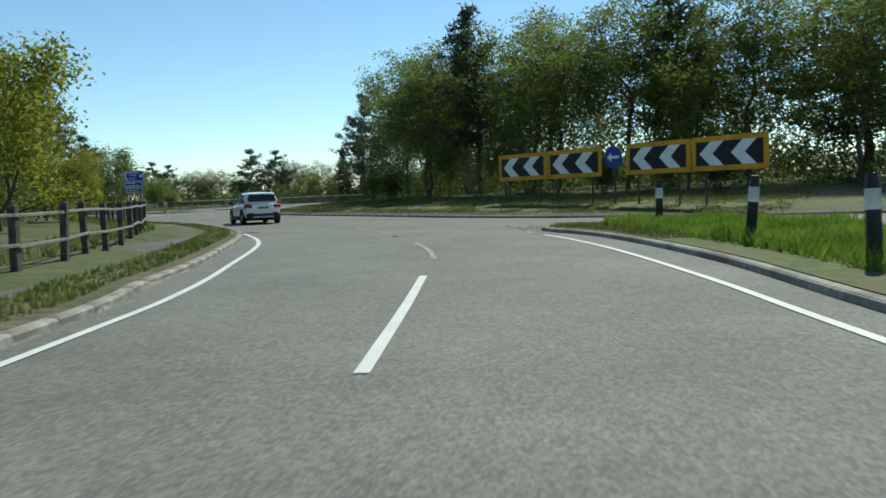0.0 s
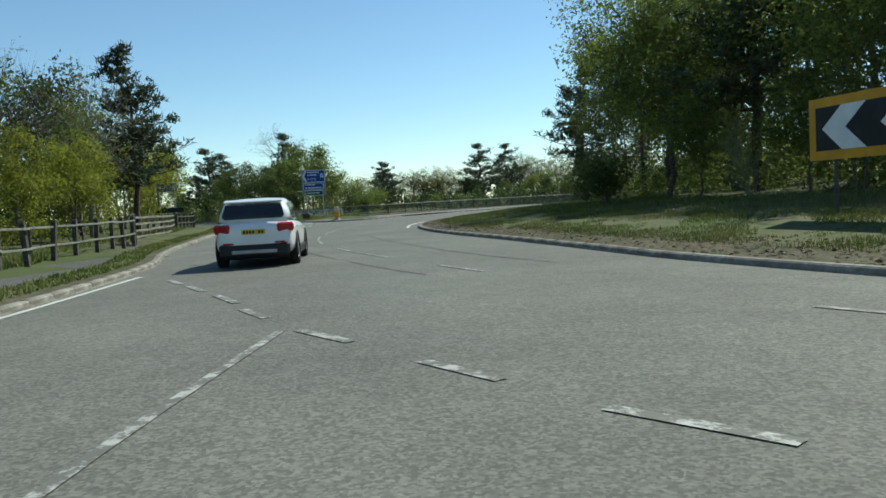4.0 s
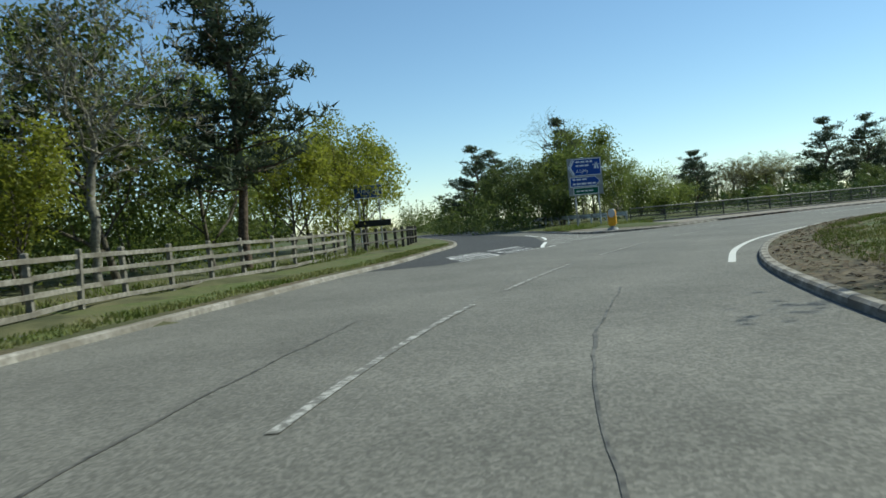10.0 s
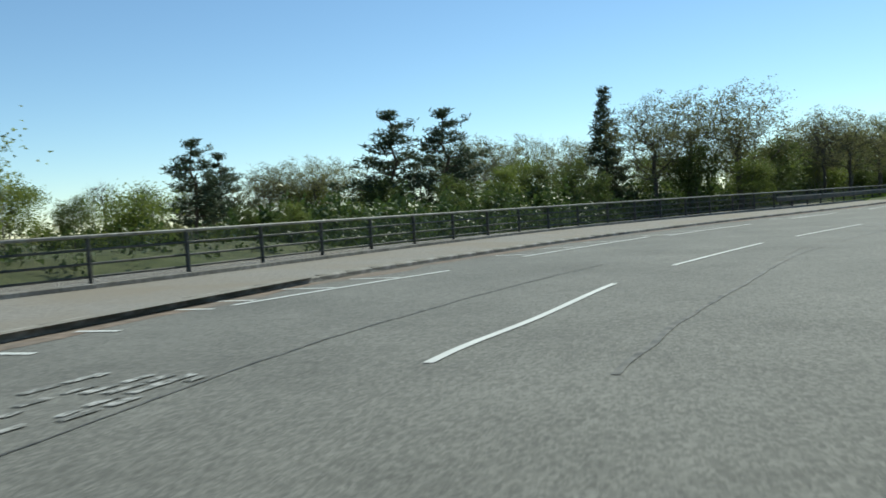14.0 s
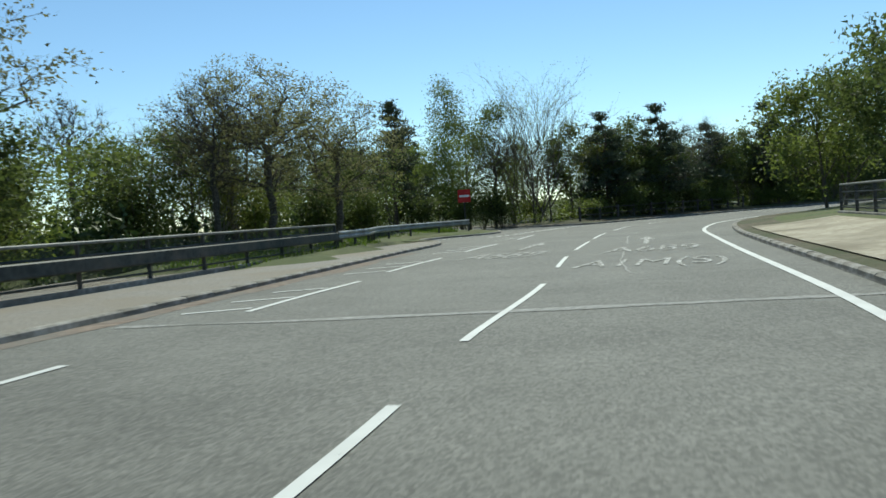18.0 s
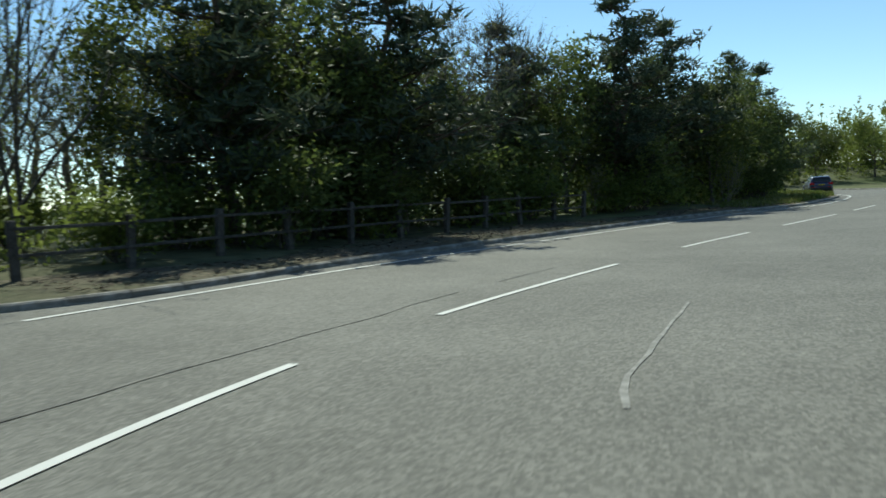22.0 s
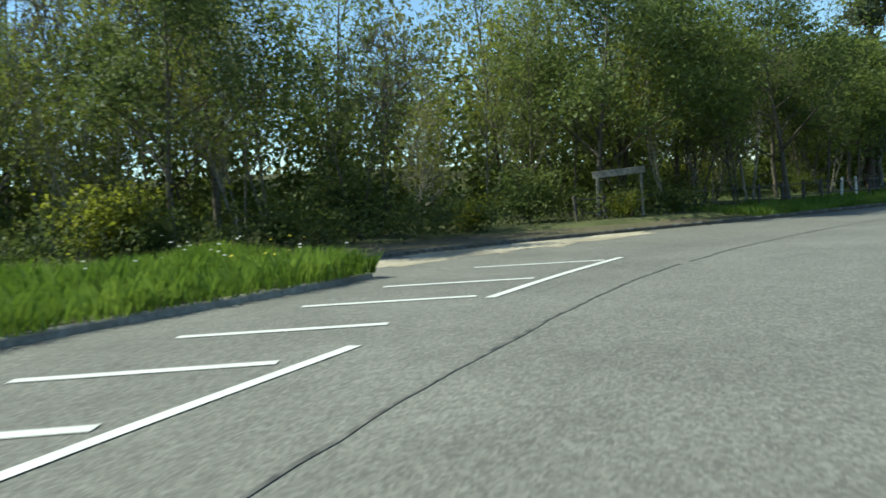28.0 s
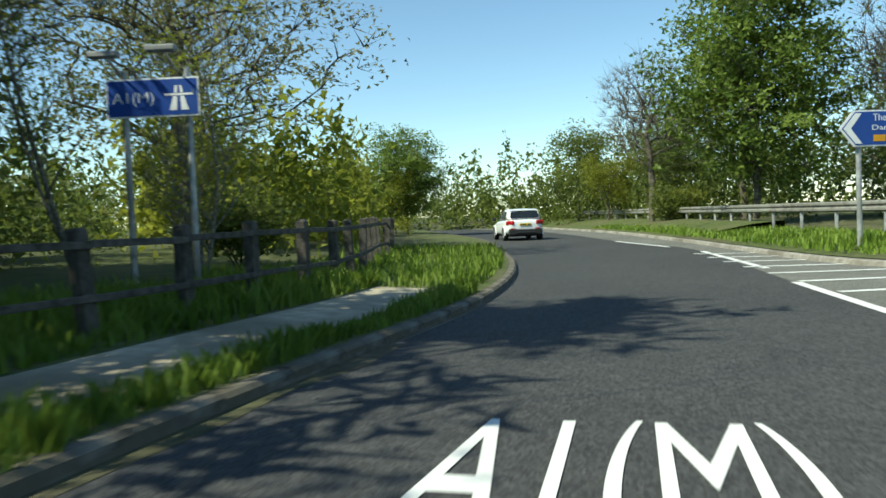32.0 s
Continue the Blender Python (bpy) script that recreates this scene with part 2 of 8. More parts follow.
def curve(points, step=1.0):
    """A smooth line through the points, at even steps."""
    p = [Vector((x, y)) for x, y in points]
    p = [2 * p[0] - p[1], *p, 2 * p[-1] - p[-2]]
    fine = []
    for i in range(1, len(p) - 2):
        for k in range(12):
            s = k / 12
            a, b, c, d = p[i - 1], p[i], p[i + 1], p[i + 2]
            fine.append(0.5 * (2 * b + (c - a) * s + (2 * a - 5 * b + 4 * c - d) * s * s + (3 * b - a - 3 * c + d) * s ** 3))
    fine.append(p[-2])
    length = [0.0]
    for a, b in zip(fine, fine[1:]):
        length.append(length[-1] + (b - a).length)
    n = max(2, round(length[-1] / step) + 1)
    want = np.linspace(0, length[-1], n)
    return [Vector((np.interp(w, length, [q.x for q in fine]), np.interp(w, length, [q.y for q in fine]))) for w in want]


def lefts(line):
    """The unit normal to the left of each point of a line."""
    out = []
    for i in range(len(line)):
        d = (line[min(i + 1, len(line) - 1)] - line[max(i - 1, 0)]).normalized()
        out.append(Vector((-d.y, d.x)))
    return out


def shifted(line, off):
    return [p + n * off for p, n in zip(line, lefts(line))]


def sweep(line, profile):
    """Verts and faces of a profile of (offset to the left, height) carried along a line."""
    ns, k = lefts(line), len(profile)
    verts = [(p.x + n.x * o, p.y + n.y * o, z) for p, n in zip(line, ns) for o, z in profile]
    faces = [(i * k + j, (i + 1) * k + j, (i + 1) * k + j + 1, i * k + j + 1) for i in range(len(line) - 1) for j in range(k - 1)]
    return verts, faces


def ribbon(line, half, z):
    return sweep(line, [(half, z), (-half, z)])


def cut(line, a, b):
    """The stretch of an evenly stepped line between two lengths along it."""
    out, run = [], 0.0
    for p, q in zip(line, line[1:]):
        d = (q - p).length
        if run + d > a + 1e-6 and run < b - 1e-6:
            s0, s1 = max(0, (a - run) / d), min(1, (b - run) / d)
            if not out:
                out.append(p + (q - p) * s0)
            out.append(p + (q - p) * s1)
        run += d
    return out


def joined(name, pieces):
    verts, faces = [], []
    for v, f in pieces:
        k = len(verts)
        verts += v
        faces += [tuple(i + k for i in g) for g in f]
    return soup(name, verts, faces)


def filled(outline, z):
    """A flat sheet within a closed outline."""
    from mathutils.geometry import tessellate_polygon
    pts = [Vector((p[0], p[1], 0)) for p in outline]
    return [(p.x, p.y, z) for p in pts], [tuple(t) for t in tessellate_polygon([pts])]


# ---- the plan: kerb lines of a long roundabout over a motorway ----
KERB_WEST = curve([(-5.3, -70), (-5.3, -35), (-5.3, -17), (-5.75, -13), (-6.4, -7.6), (-8.2, 1.6), (-10.2, 7), (-13.7, 13.9), (-16.9, 18.3),
                   (-19.8, 22.7), (-23, 28), (-26.3, 33.5), (-29, 38.5), (-32.9, 44.5), (-38, 52), (-46, 60.5), (-60, 73), (-85, 94)])
KERB_BRIDGE = curve([(-88, 104), (-62, 83), (-46, 69.5), (-38, 62), (-34.3, 58.4), (-31.8, 56.8), (-29.8, 57.6), (-28.8, 60.5), (-28.6, 67), (-27.2, 74),
                     (-24.2, 82), (-20.5, 89.6), (-15.9, 97.2), (-10, 106), (-4.8, 114.2), (-0.5, 121.5), (3, 127.6), (6, 132.6), (7.0, 136.2),
                     (7.2, 139.6), (9.0, 141.9), (12.2, 142.9), (14.2, 146), (15, 151), (15, 170)])
KERB_WOOD = curve([(19, 172), (19.4, 158), (20.3, 150.4), (23.2, 148.9), (29, 151.3), (36, 153.7), (48, 157.2), (56.2, 158.6), (61.9, 160.8), (67.5, 163.3),
                   (75, 167.5), (89.5, 179), (112, 199)])
KERB_EAST = curve([(124, 188), (107, 169), (99, 158), (95.6, 150), (94, 142), (93.8, 136), (94.9, 131.5), (95.3, 127), (95.8, 121), (96.7, 116),
                   (98, 110.5), (99.6, 105), (101.2, 100.4), (102.5, 95.8), (103.8, 91), (106.3, 85.6), (110.3, 79.2), (119, 67), (140, 43)])
KERB_SOUTHEAST = curve([(133, 38), (116, 59), (107.6, 71.5), (103.8, 77.8), (101, 82.4), (99.2, 84.2), (97.6, 83.4), (96.7, 80), (95.5, 72), (92, 55), (84, 38), (66, 18),
                        (48, 4), (30, -6), (22, -18), (20, -40), (20, -70)])
KERB_CENTRE = curve([(30, 1.0), (20, 0.9), (11, 2.7), (4.9, 6.6), (2.2, 8.7), (-1.3, 12.8), (-4, 16.9), (-7, 21.4), (-9.8, 25.4), (-12.4, 29.6), (-14.7, 34.2),
                     (-16.5, 39.5), (-17.7, 45.5), (-18.2, 52), (-17.8, 60), (-16.5, 68), (-14, 76), (-10.5, 83.5), (-6, 91), (0.4, 102.2), (5.6, 110.5),
                     (10, 117.5), (14, 123.6), (18.6, 129.6), (23.2, 134), (29, 138), (38, 141.4), (48, 143.2), (56, 143.6), (63, 141.8), (70, 137.8),
                     (76.5, 132), (81.6, 125), (86, 116), (89, 106), (89.8, 94), (88, 78), (82, 60), (70, 38), (54, 18), (42, 6), (30, 1.0)])
KERB_APPROACH = curve([(2.9, -70), (2.6, -30), (2.7, -18), (2.95, -12), (2.7, -7), (2.2, -3.8), (1.55, -2.0), (1.36, -1.2), (1.5, -0.5), (2.1, -0.05), (3.6, -0.5), (7.5, -4.6), (11, -14), (13, -30), (13, -70)])
KERB_NOSE = curve([(110, 195), (94, 173.5), (82.3, 163.6), (74.8, 158.2), (70.0, 156.0), (69.4, 153.4), (71.6, 151.5), (75.5, 149.2), (79.3, 147), (84.9, 142.2), (88.9, 136.6), (89.4, 138),
                   (89.3, 143), (90.6, 150), (94.5, 158), (103, 170), (121, 190)])

road_outline = [*KERB_WEST, *KERB_BRIDGE, *KERB_WOOD, *KERB_EAST, *KERB_SOUTHEAST]
road = part("road", soup("road", *filled(road_outline, 0.0)), ASPHALT, None, "worn grey asphalt carriageway of a wide roundabout", "structure")


def inside(p, ring):
    """Signed distance from a ring: negative within."""
    a = np.array([(q.x, q.y) for q in ring])
    b = np.roll(a, -1, 0)
    d = b - a
    s = np.clip(((p - a) * d).sum(1) / np.maximum((d * d).sum(1), 1e-9), 0, 1)
    near = np.sqrt((((a + s[:, None] * d) - p) ** 2).sum(1).min())
    hits = ((a[:, 1] > p[1]) != (b[:, 1] > p[1])) & (p[0] < a[:, 0] + (p[1] - a[:, 1]) * d[:, 0] / np.where(d[:, 1] == 0, 1e-9, d[:, 1]))
    return -near if hits.sum() % 2 else near


RING = road_outline[::3]
CUTTING = [Vector(p) for p in ((-120, 120), (-30, 86), (-4, 128), (-90, 190), (-200, 240), (-260, 180))]


def rise(x, y):
    """Height of the open ground: low inside the carriageway, gently raised verges, a cutting beside the bridge."""
    d = inside(np.array((x, y)), RING)
    if d < 0.9:
        c = inside(np.array((x, y)), KERB_CENTRE[::2])
        return 0.42 + min((-c - 4) * 0.04, 0.8) + 0.1 * noise.noise((x * 0.2, y * 0.2, 0)) if c < -4 else -0.35
    z = 0.16 + 0.10 * min(d, 10) * 0.4 + 0.12 * noise.noise((x * 0.15, y * 0.15, 0))
    c = inside(np.array((x, y)), CUTTING)
    if c < 0:
        z -= min(-c * 0.45, 5.5)
    if -37 < x < 1 and 64 < y < 125 and d < 9:
        z = min(z, 0.02)
    if x > 92 and y > 96:
        z += min(max(d - 9, 0) * 0.16, 3.2)
    return z


xs = np.unique(np.r_[-1500, -900, -500, -300, np.arange(-200, -90, 10), np.arange(-90, 140, 2.5), np.arange(140, 260, 10), 400, 700, 1100, 1600])
ys = np.unique(np.r_[-1500, -800, -400, -200, np.arange(-120, -60, 10), np.arange(-60, 205, 2.5), np.arange(205, 330, 10), 450, 700, 1100, 1700])
gv = [(x, y, rise(x, y)) for x in xs for y in ys]
k = len(ys)
gf = [(i * k + j, (i + 1) * k + j, (i + 1) * k + j + 1, i * k + j + 1) for i in range(len(xs) - 1) for j in range(k - 1)]
ground = part("ground", soup("ground", gv, gf, True), GROUND, None, "rough woodland ground and fields round the junction", "structure")


def verge(name, line, profile, material, label, kind="structure"):
    return part(name, soup(name, *sweep(line, profile)), material, None, label, kind)


# kerbs: a stone upstand 0.11 m high, and what lies behind it (to the left of each line)
def kerb(name, line, label):
    v, f = sweep(line, [(-0.02, -0.05), (0.0, 0.085), (0.03, 0.11), (0.16, 0.112), (0.165, 0.0)])
    return part(name, soup(name, v, f), KERB_SHADED_SOILED if name == "kerb_east" else KERB, None, label, "structure")

for nm, ln in (("kerb_west", KERB_WEST), ("kerb_bridge", KERB_BRIDGE), ("kerb_wood", KERB_WOOD), ("kerb_east", KERB_EAST), ("kerb_southeast", KERB_SOUTHEAST)):
    kerb(nm, ln, "weathered concrete kerb along the carriageway edge")
for nm, ln in (("kerb_centre", KERB_CENTRE[::-1]), ("kerb_approach", KERB_APPROACH[::-1]), ("kerb_nose", KERB_NOSE)):
    kerb(nm, ln, "weathered concrete kerb round a raised island")


def run_to(line, x, y):
    """Length along a line to its point nearest to (x, y)."""
    p = Vector((x, y))
    i = min(range(len(line)), key=lambda j: (line[j] - p).length)
    return sum((b - a).length for a, b in zip(line[:i], line[1:i + 1]))


# verges and footways behind the kerbs
SKIRT = [(4.2, 0.24), (4.4, -0.4)]
w_path = cut(KERB_WEST, 0, run_to(KERB_WEST, -22, 26))
w_rest = cut(KERB_WEST, run_to(KERB_WEST, -22, 26), 400)
verge("soil_edge_west", KERB_WEST, [(0.165, 0.1), (0.5, 0.125)], SOIL, "strip of silt and soil along the kerb")
verge("verge_west", w_path, [(0.5, 0.125), (0.8, 0.16), (1.2, 0.15)], TURF, "mown grass verge between kerb and footpath")
verge("pavement_west", w_path, [(1.2, 0.15), (2.75, 0.16)], PATH_DARK, "dark worn asphalt footpath beside the fence")
verge("verge_west_back", w_path, [(2.75, 0.16), (3.3, 0.22), (4.2, 0.24), (4.4, -0.4)], TURF, "rough grass along the fence")
verge("verge_west_exit", w_rest, [(0.5, 0.125), (1.4, 0.19), (3.0, 0.25), *SKIRT], TURF, "mown grass verge along the slip road")
b_nose, b_end = run_to(KERB_BRIDGE, -46, 69.5), run_to(KERB_BRIDGE, 7.0, 136.2)
b_turn, b_straight = run_to(KERB_BRIDGE, -28.7, 64), run_to(KERB_BRIDGE, -28.6, 67)
b_foot = cut(KERB_BRIDGE, b_turn, b_end)
verge("pavement_bridge", b_foot, [(0.165, 0.112), (1.5, 0.13), (2.7, 0.14)], FOOTWAY, "asphalt footway over the bridge beside the parapet")
inner = shifted(cut(KERB_BRIDGE, run_to(KERB_BRIDGE, -36, 60), b_turn), 0.165)
part("pavement_nose", soup("pavement_nose", *filled(inner + [Vector(p) for p in ((-28.5, 67), (-27.1, 74), (-30, 79), (-33.5, 78), (-37, 74), (-34.8, 69), (-33.6, 67), (-33.4, 65), (-34.2, 63.2), (-35.6, 62.4), (-36.8, 62.0))], 0.122)), FOOTWAY, None, "worn asphalt footway round the slip road nose", "structure")
part("pavement_pad", soup("pavement_pad", *filled([Vector(p) for p in ((-37.2, 62.1), (-35.2, 60.4), (-33.2, 59.1), (-31.4, 58.8), (-30.0, 59.2), (-29.3, 60.6), (-29.1, 64), (-29.2, 67.5), (-34.2, 67.8), (-34.2, 65), (-35, 63.4))], 0.148)), FOOTWAY, None, "worn asphalt patch on the slip road nose", "structure")
inner = shifted(cut(KERB_BRIDGE, b_nose, run_to(KERB_BRIDGE, -36, 60)), 0.165)
SIGN_TURF = inner + [Vector(p) for p in ((-36.8, 62.0), (-35.6, 62.4), (-34.2, 63.2), (-33.4, 65), (-33.6, 67), (-34.8, 69), (-37, 74), (-40, 77), (-46.5, 77.5))]
part("verge_bridge", soup("verge_bridge", *filled(SIGN_TURF, 0.155)), TURF, None,
     "grass behind the footway by the slip road", "structure")
verge("pavement_bridge_back", cut(KERB_BRIDGE, run_to(KERB_BRIDGE, -28.6, 67), run_to(KERB_BRIDGE, -0.5, 121.5)), [(2.7, 0.14), (4.3, 0.15), (7.0, 0.155), (7.1, -0.5)], FOOTWAY, "back edge of the bridge footway")
verge("verge_bridge_end", cut(KERB_BRIDGE, run_to(KERB_BRIDGE, -0.5, 121.5), b_end), [(2.7, 0.14), (3.5, 0.15), (6.0, 0.16), (6.2, -0.5)], TURF, "grass between footway and safety barrier")
verge("verge_slip", cut(KERB_BRIDGE, b_end, 500), [(0.165, 0.112), (1.5, 0.2), (3.2, 0.26), (3.4, -0.4)], TURF, "grass at the mouth of the slip road")
verge("verge_exit_back", cut(KERB_BRIDGE, 0, b_nose), [(0.165, 0.112), (1.5, 0.2), (3, 0.3), *SKIRT], TURF, "grass verge of the slip road")
verge("verge_wood", KERB_WOOD, [(0.165, 0.112), (0.8, 0.16), (2.6, 0.22), *SKIRT], SOIL, "leaf litter and soil under the roadside trees")
e_a, e_b = run_to(KERB_EAST, 95.8, 121), run_to(KERB_EAST, 93.8, 136)
verge("verge_east_wood", cut(KERB_EAST, 0, e_a), [(0.165, 0.112), (0.9, 0.15), (2.6, 0.22), *SKIRT], SOIL, "leaf litter along the roadside wood")
verge("verge_east", cut(KERB_EAST, e_a, 500), [(0.165, 0.112), (0.8, 0.17), (2.2, 0.24), *SKIRT], TURF, "rough grass verge below the fence")
n0, n1 = run_to(KERB_SOUTHEAST, 107.6, 71.5), run_to(KERB_SOUTHEAST, 95.5, 72)
part("verge_nose_southeast", soup("verge_nose_southeast", *filled(shifted(cut(KERB_SOUTHEAST, n0 - 0.6, n1 + 0.6), 0.165), 0.13)), TURF, None, "grass nose between slip road and roundabout", "structure")
verge("verge_south_inner", cut(KERB_SOUTHEAST, n1, 900), [(0.165, 0.112), (1.5, 0.2), (3.0, 0.3), (4.2, 0.4), (4.6, -0.4)], TURF, "grass bank along the roundabout")
verge("verge_southeast", cut(KERB_SOUTHEAST, 0, n0), [(0.165, 0.112), (1.5, 0.25), (3.0, 0.5), (4.2, 0.6), (4.6, -0.4)], TURF, "grass bank with the safety barrier")
c_ring = KERB_CENTRE[::-1]
verge("soil_edge_centre", c_ring, [(0.165, 0.112), (0.7, 0.14), (1.6, 0.2)], SOIL, "bare soil and litter along the island kerb")
verge("verge_centre", c_ring, [(1.6, 0.2), (3.0, 0.34), (5.2, 0.5), (5.4, -0.4)], TURF, "dry patchy grass at the edge of the central island")
part("island_approach", soup("island_approach", *filled(shifted(KERB_APPROACH, -0.16), 0.125)), TURF, None, "raised grassy splitter island", "structure")
part("island_nose", soup("island_nose", *filled(shifted(KERB_NOSE, 0.16), 0.125)), TURF, None, "raised splitter island with long grass", "structure")
c_r0 = run_to(KERB_CENTRE, 0.4, 102.2)
e_c = run_to(KERB_EAST, 101.7, 98.6)
verge("pavement_east", cut(KERB_EAST, e_c, run_to(KERB_EAST, 103.9, 90.6)), [(0.6, 0.165), (1.2, 0.19), (1.75, 0.22)], SAND, "pale sandy footpath trodden behind the kerb")
verge("pavement_centre", cut(KERB_CENTRE, run_to(KERB_CENTRE, -4, 94), run_to(KERB_CENTRE, 14, 123.6))[::-1], [(0.5, 0.16), (1.7, 0.22), (3.2, 0.37)], SAND, "pale silted paving behind the island kerb")

part("verge_corner", soup("verge_corner", *filled([Vector(p) for p in ((4.2, 137.5), (5.2, 134.6), (6.3, 136.4), (6.6, 139.7), (8.4, 142.4), (11.8, 143.4), (13.6, 146), (14.6, 151), (14.6, 156), (9, 156), (3, 148), (-2, 139), (-3.5, 131), (0.5, 133))], 0.16)), TURF, None, "rough grass behind the safety barrier", "structure")

# resurfaced slip roads, a few millimetres proud
w1 = cut(KERB_WEST, run_to(KERB_WEST, -27, 35), 400)
s1 = curve([(-25.6, 37.2), (-27.1, 44.2), (-30.2, 49.3), (-32.3, 52.1), (-38, 59.1), (-44.2, 64.8), (-60, 79), (-86, 101)])
part("road_slip_north", soup("road_slip_north", *filled(shifted(w1, -0.05) + s1[::-1], 0.004)), NEW_ASPHALT, None, "dark resurfaced asphalt of the slip road", "structure")
e1 = cut(KERB_EAST, run_to(KERB_EAST, 98.3, 109.5), 500)
s3 = curve([(97.3, 108.2), (96.8, 103.8), (96.6, 99.2), (96.6, 97), (97.3, 94.8), (98.3, 91.8), (100.5, 87.1), (105, 77.5), (109.7, 71.4), (121, 56), (136, 41)])
part("road_slip_south", soup("road_slip_south", *filled(shifted(e1, -0.05) + s3[::-1], 0.004)), NEW_ASPHALT, None, "dark resurfaced asphalt of the southbound slip road", "structure")
silt = curve([(90.6, 137.2), (92, 131.9), (93.5, 128.2), (95.1, 126.0), (94.7, 131), (93.6, 136), (93.7, 141), (89.7, 141)], 0.3)
silt = [p + Vector((noise.noise((p.x * 0.9, p.y * 0.9, 0)), noise.noise((p.x * 0.9, p.y * 0.9, 4)))) * 0.8 + Vector((noise.noise((p.x * 3, p.y * 3, 1)), noise.noise((p.x * 3, p.y * 3, 2)))) * 0.4 for p in silt]
part("silt_patch", soup("silt_patch", *filled(silt, 0.005)), SAND, None,
     "pale silt washed over the entry road", "structure")

grit = curve([(0.4, 2.6), (0.75, 1.2), (0.95, -0.4), (1.02, -2.2), (1.5, -3.2), (1.6, -2.1), (1.34, -1.2), (1.5, -0.45), (2.1, 0.0), (3.6, -0.4), (4.6, 1.6), (2.4, 2.5), (0.6, 2.75)], 0.12)
grit = [p + Vector((noise.noise((p.x * 2, p.y * 2, 0)), noise.noise((p.x * 2, p.y * 2, 4)))) * 0.16 + Vector((noise.noise((p.x * 9, p.y * 9, 1)), noise.noise((p.x * 9, p.y * 9, 2)))) * 0.07 for p in grit]
part("grit_patch", soup("grit_patch", *filled(grit, 0.004)), GRIT, None, "dark loose grit swept round the splitter island nose", "structure")
rg, sv, sf = random.Random(17), [], []
for _ in range(900):
    x, y, h = rg.gauss(1.5, 0.9), rg.gauss(0.4, 1.2), rg.uniform(0.004, 0.016)
    if inside(np.array((x, y)), grit) < 0.15:
        k = len(sv)
        sv += [(x + h * rg.uniform(0.6, 1.3) * math.cos(a), y + h * rg.uniform(0.6, 1.3) * math.sin(a), 0.004) for a in (0.3, 2.4, 4.5)] + [(x, y, 0.005 + h)]
        sf += [(k, k + 1, k + 3), (k + 1, k + 2, k + 3), (k + 2, k, k + 3)]
tagged(part("loose_stones", soup("loose_stones", sv, sf), KERB), "small loose stones on the grit", "gravel", kind="stuff")

DUST = mat("red_brown_road_dust", (0.13, 0.098, 0.075), (0.24, 0.185, 0.145), 4, 0.95, 0.3, 40, (0.16, 0.145, 0.125), 0.6)
drift = cut(KERB_BRIDGE, run_to(KERB_BRIDGE, -28.6, 67), run_to(KERB_BRIDGE, 3, 127.6))
edge = [p - n * (0.55 + 0.4 * noise.noise((p.x * 0.35, p.y * 0.35, 1)) + 0.15 * noise.noise((p.x, p.y, 7))) for p, n in zip(drift, lefts(drift))]
part("dust_drift", soup("dust_drift", [(p.x, p.y, 0.004) for pair in zip(drift, edge) for p in pair], [(2 * i, 2 * i + 1, 2 * i + 3, 2 * i + 2) for i in range(len(drift) - 1)]), DUST, None, "red-brown dust swept against the bridge kerb", "structure")

drift = cut(KERB_EAST, run_to(KERB_EAST, 95.3, 127), run_to(KERB_EAST, 103, 94))
edge = [p - n * (0.16 + 0.2 * noise.noise((p.x * 0.7, p.y * 0.7, 3)) + 0.14 * noise.noise((p.x * 2, p.y * 2, 8))) for p, n in zip(drift, lefts(drift))]
part("dust_drift", soup("dust_drift", [(p.x, p.y, 0.008) for pair in zip(drift, edge) for p in pair], [(2 * i, 2 * i + 1, 2 * i + 3, 2 * i + 2) for i in range(len(drift) - 1)]), SOIL, None, "dark soil and leaf crumbs swept against the east kerb", "structure")

# road markings
LANE = curve([(-2.9, -1.3), (-3.3, 0.4), (-3.9, 2.2), (-4.9, 5.5)])
CIRCLE = curve([(-4.5, 11.4), (-6, 13), (-9, 16.4), (-11.9, 20), (-13.8, 22.7), (-16.1, 26.7), (-17.8, 30.4), (-19.9, 35.6), (-21.4, 40.6), (-22.5, 44.6), (-23.2, 48.5),
                (-23.4, 52.5), (-23.4, 57), (-23.2, 62.1), (-22.9, 65.7), (-22.2, 68.2), (-21.3, 71.7), (-20.3, 74.3), (-17.9, 79.5), (-16.4, 82.2), (-13.5, 87), (-8.8, 94.4), (-5.8, 100.6), (-2.8, 105.6), (-1.3, 108.2),
                (1.5, 112.5), (5.1, 118.8), (9.2, 125.3), (13.4, 131.6), (18.5, 138), (24.1, 142.8), (33.3, 147), (41.5, 149.8), (50.3, 152.7), (63.9, 157.6), (68, 159.6)], 0.5)
MARKS = []


def mark(line, a, b, w=0.1, material=PAINT, label="worn white lane line on the road"):
    piece = cut(line, a, b)
    if len(piece) > 1:
        MARKS.append(tagged(part("lane_mark", soup("lane_mark", *ribbon(piece, w / 2, 0.009)), material), label, "road marking", "dashes between the lanes", "structure"))


def dash_at(x0, y0, x1, y1, **kw):
    a, b = run_to(CIRCLE, x0, y0), run_to(CIRCLE, x1, y1)
    mark(CIRCLE, a, b, **kw)


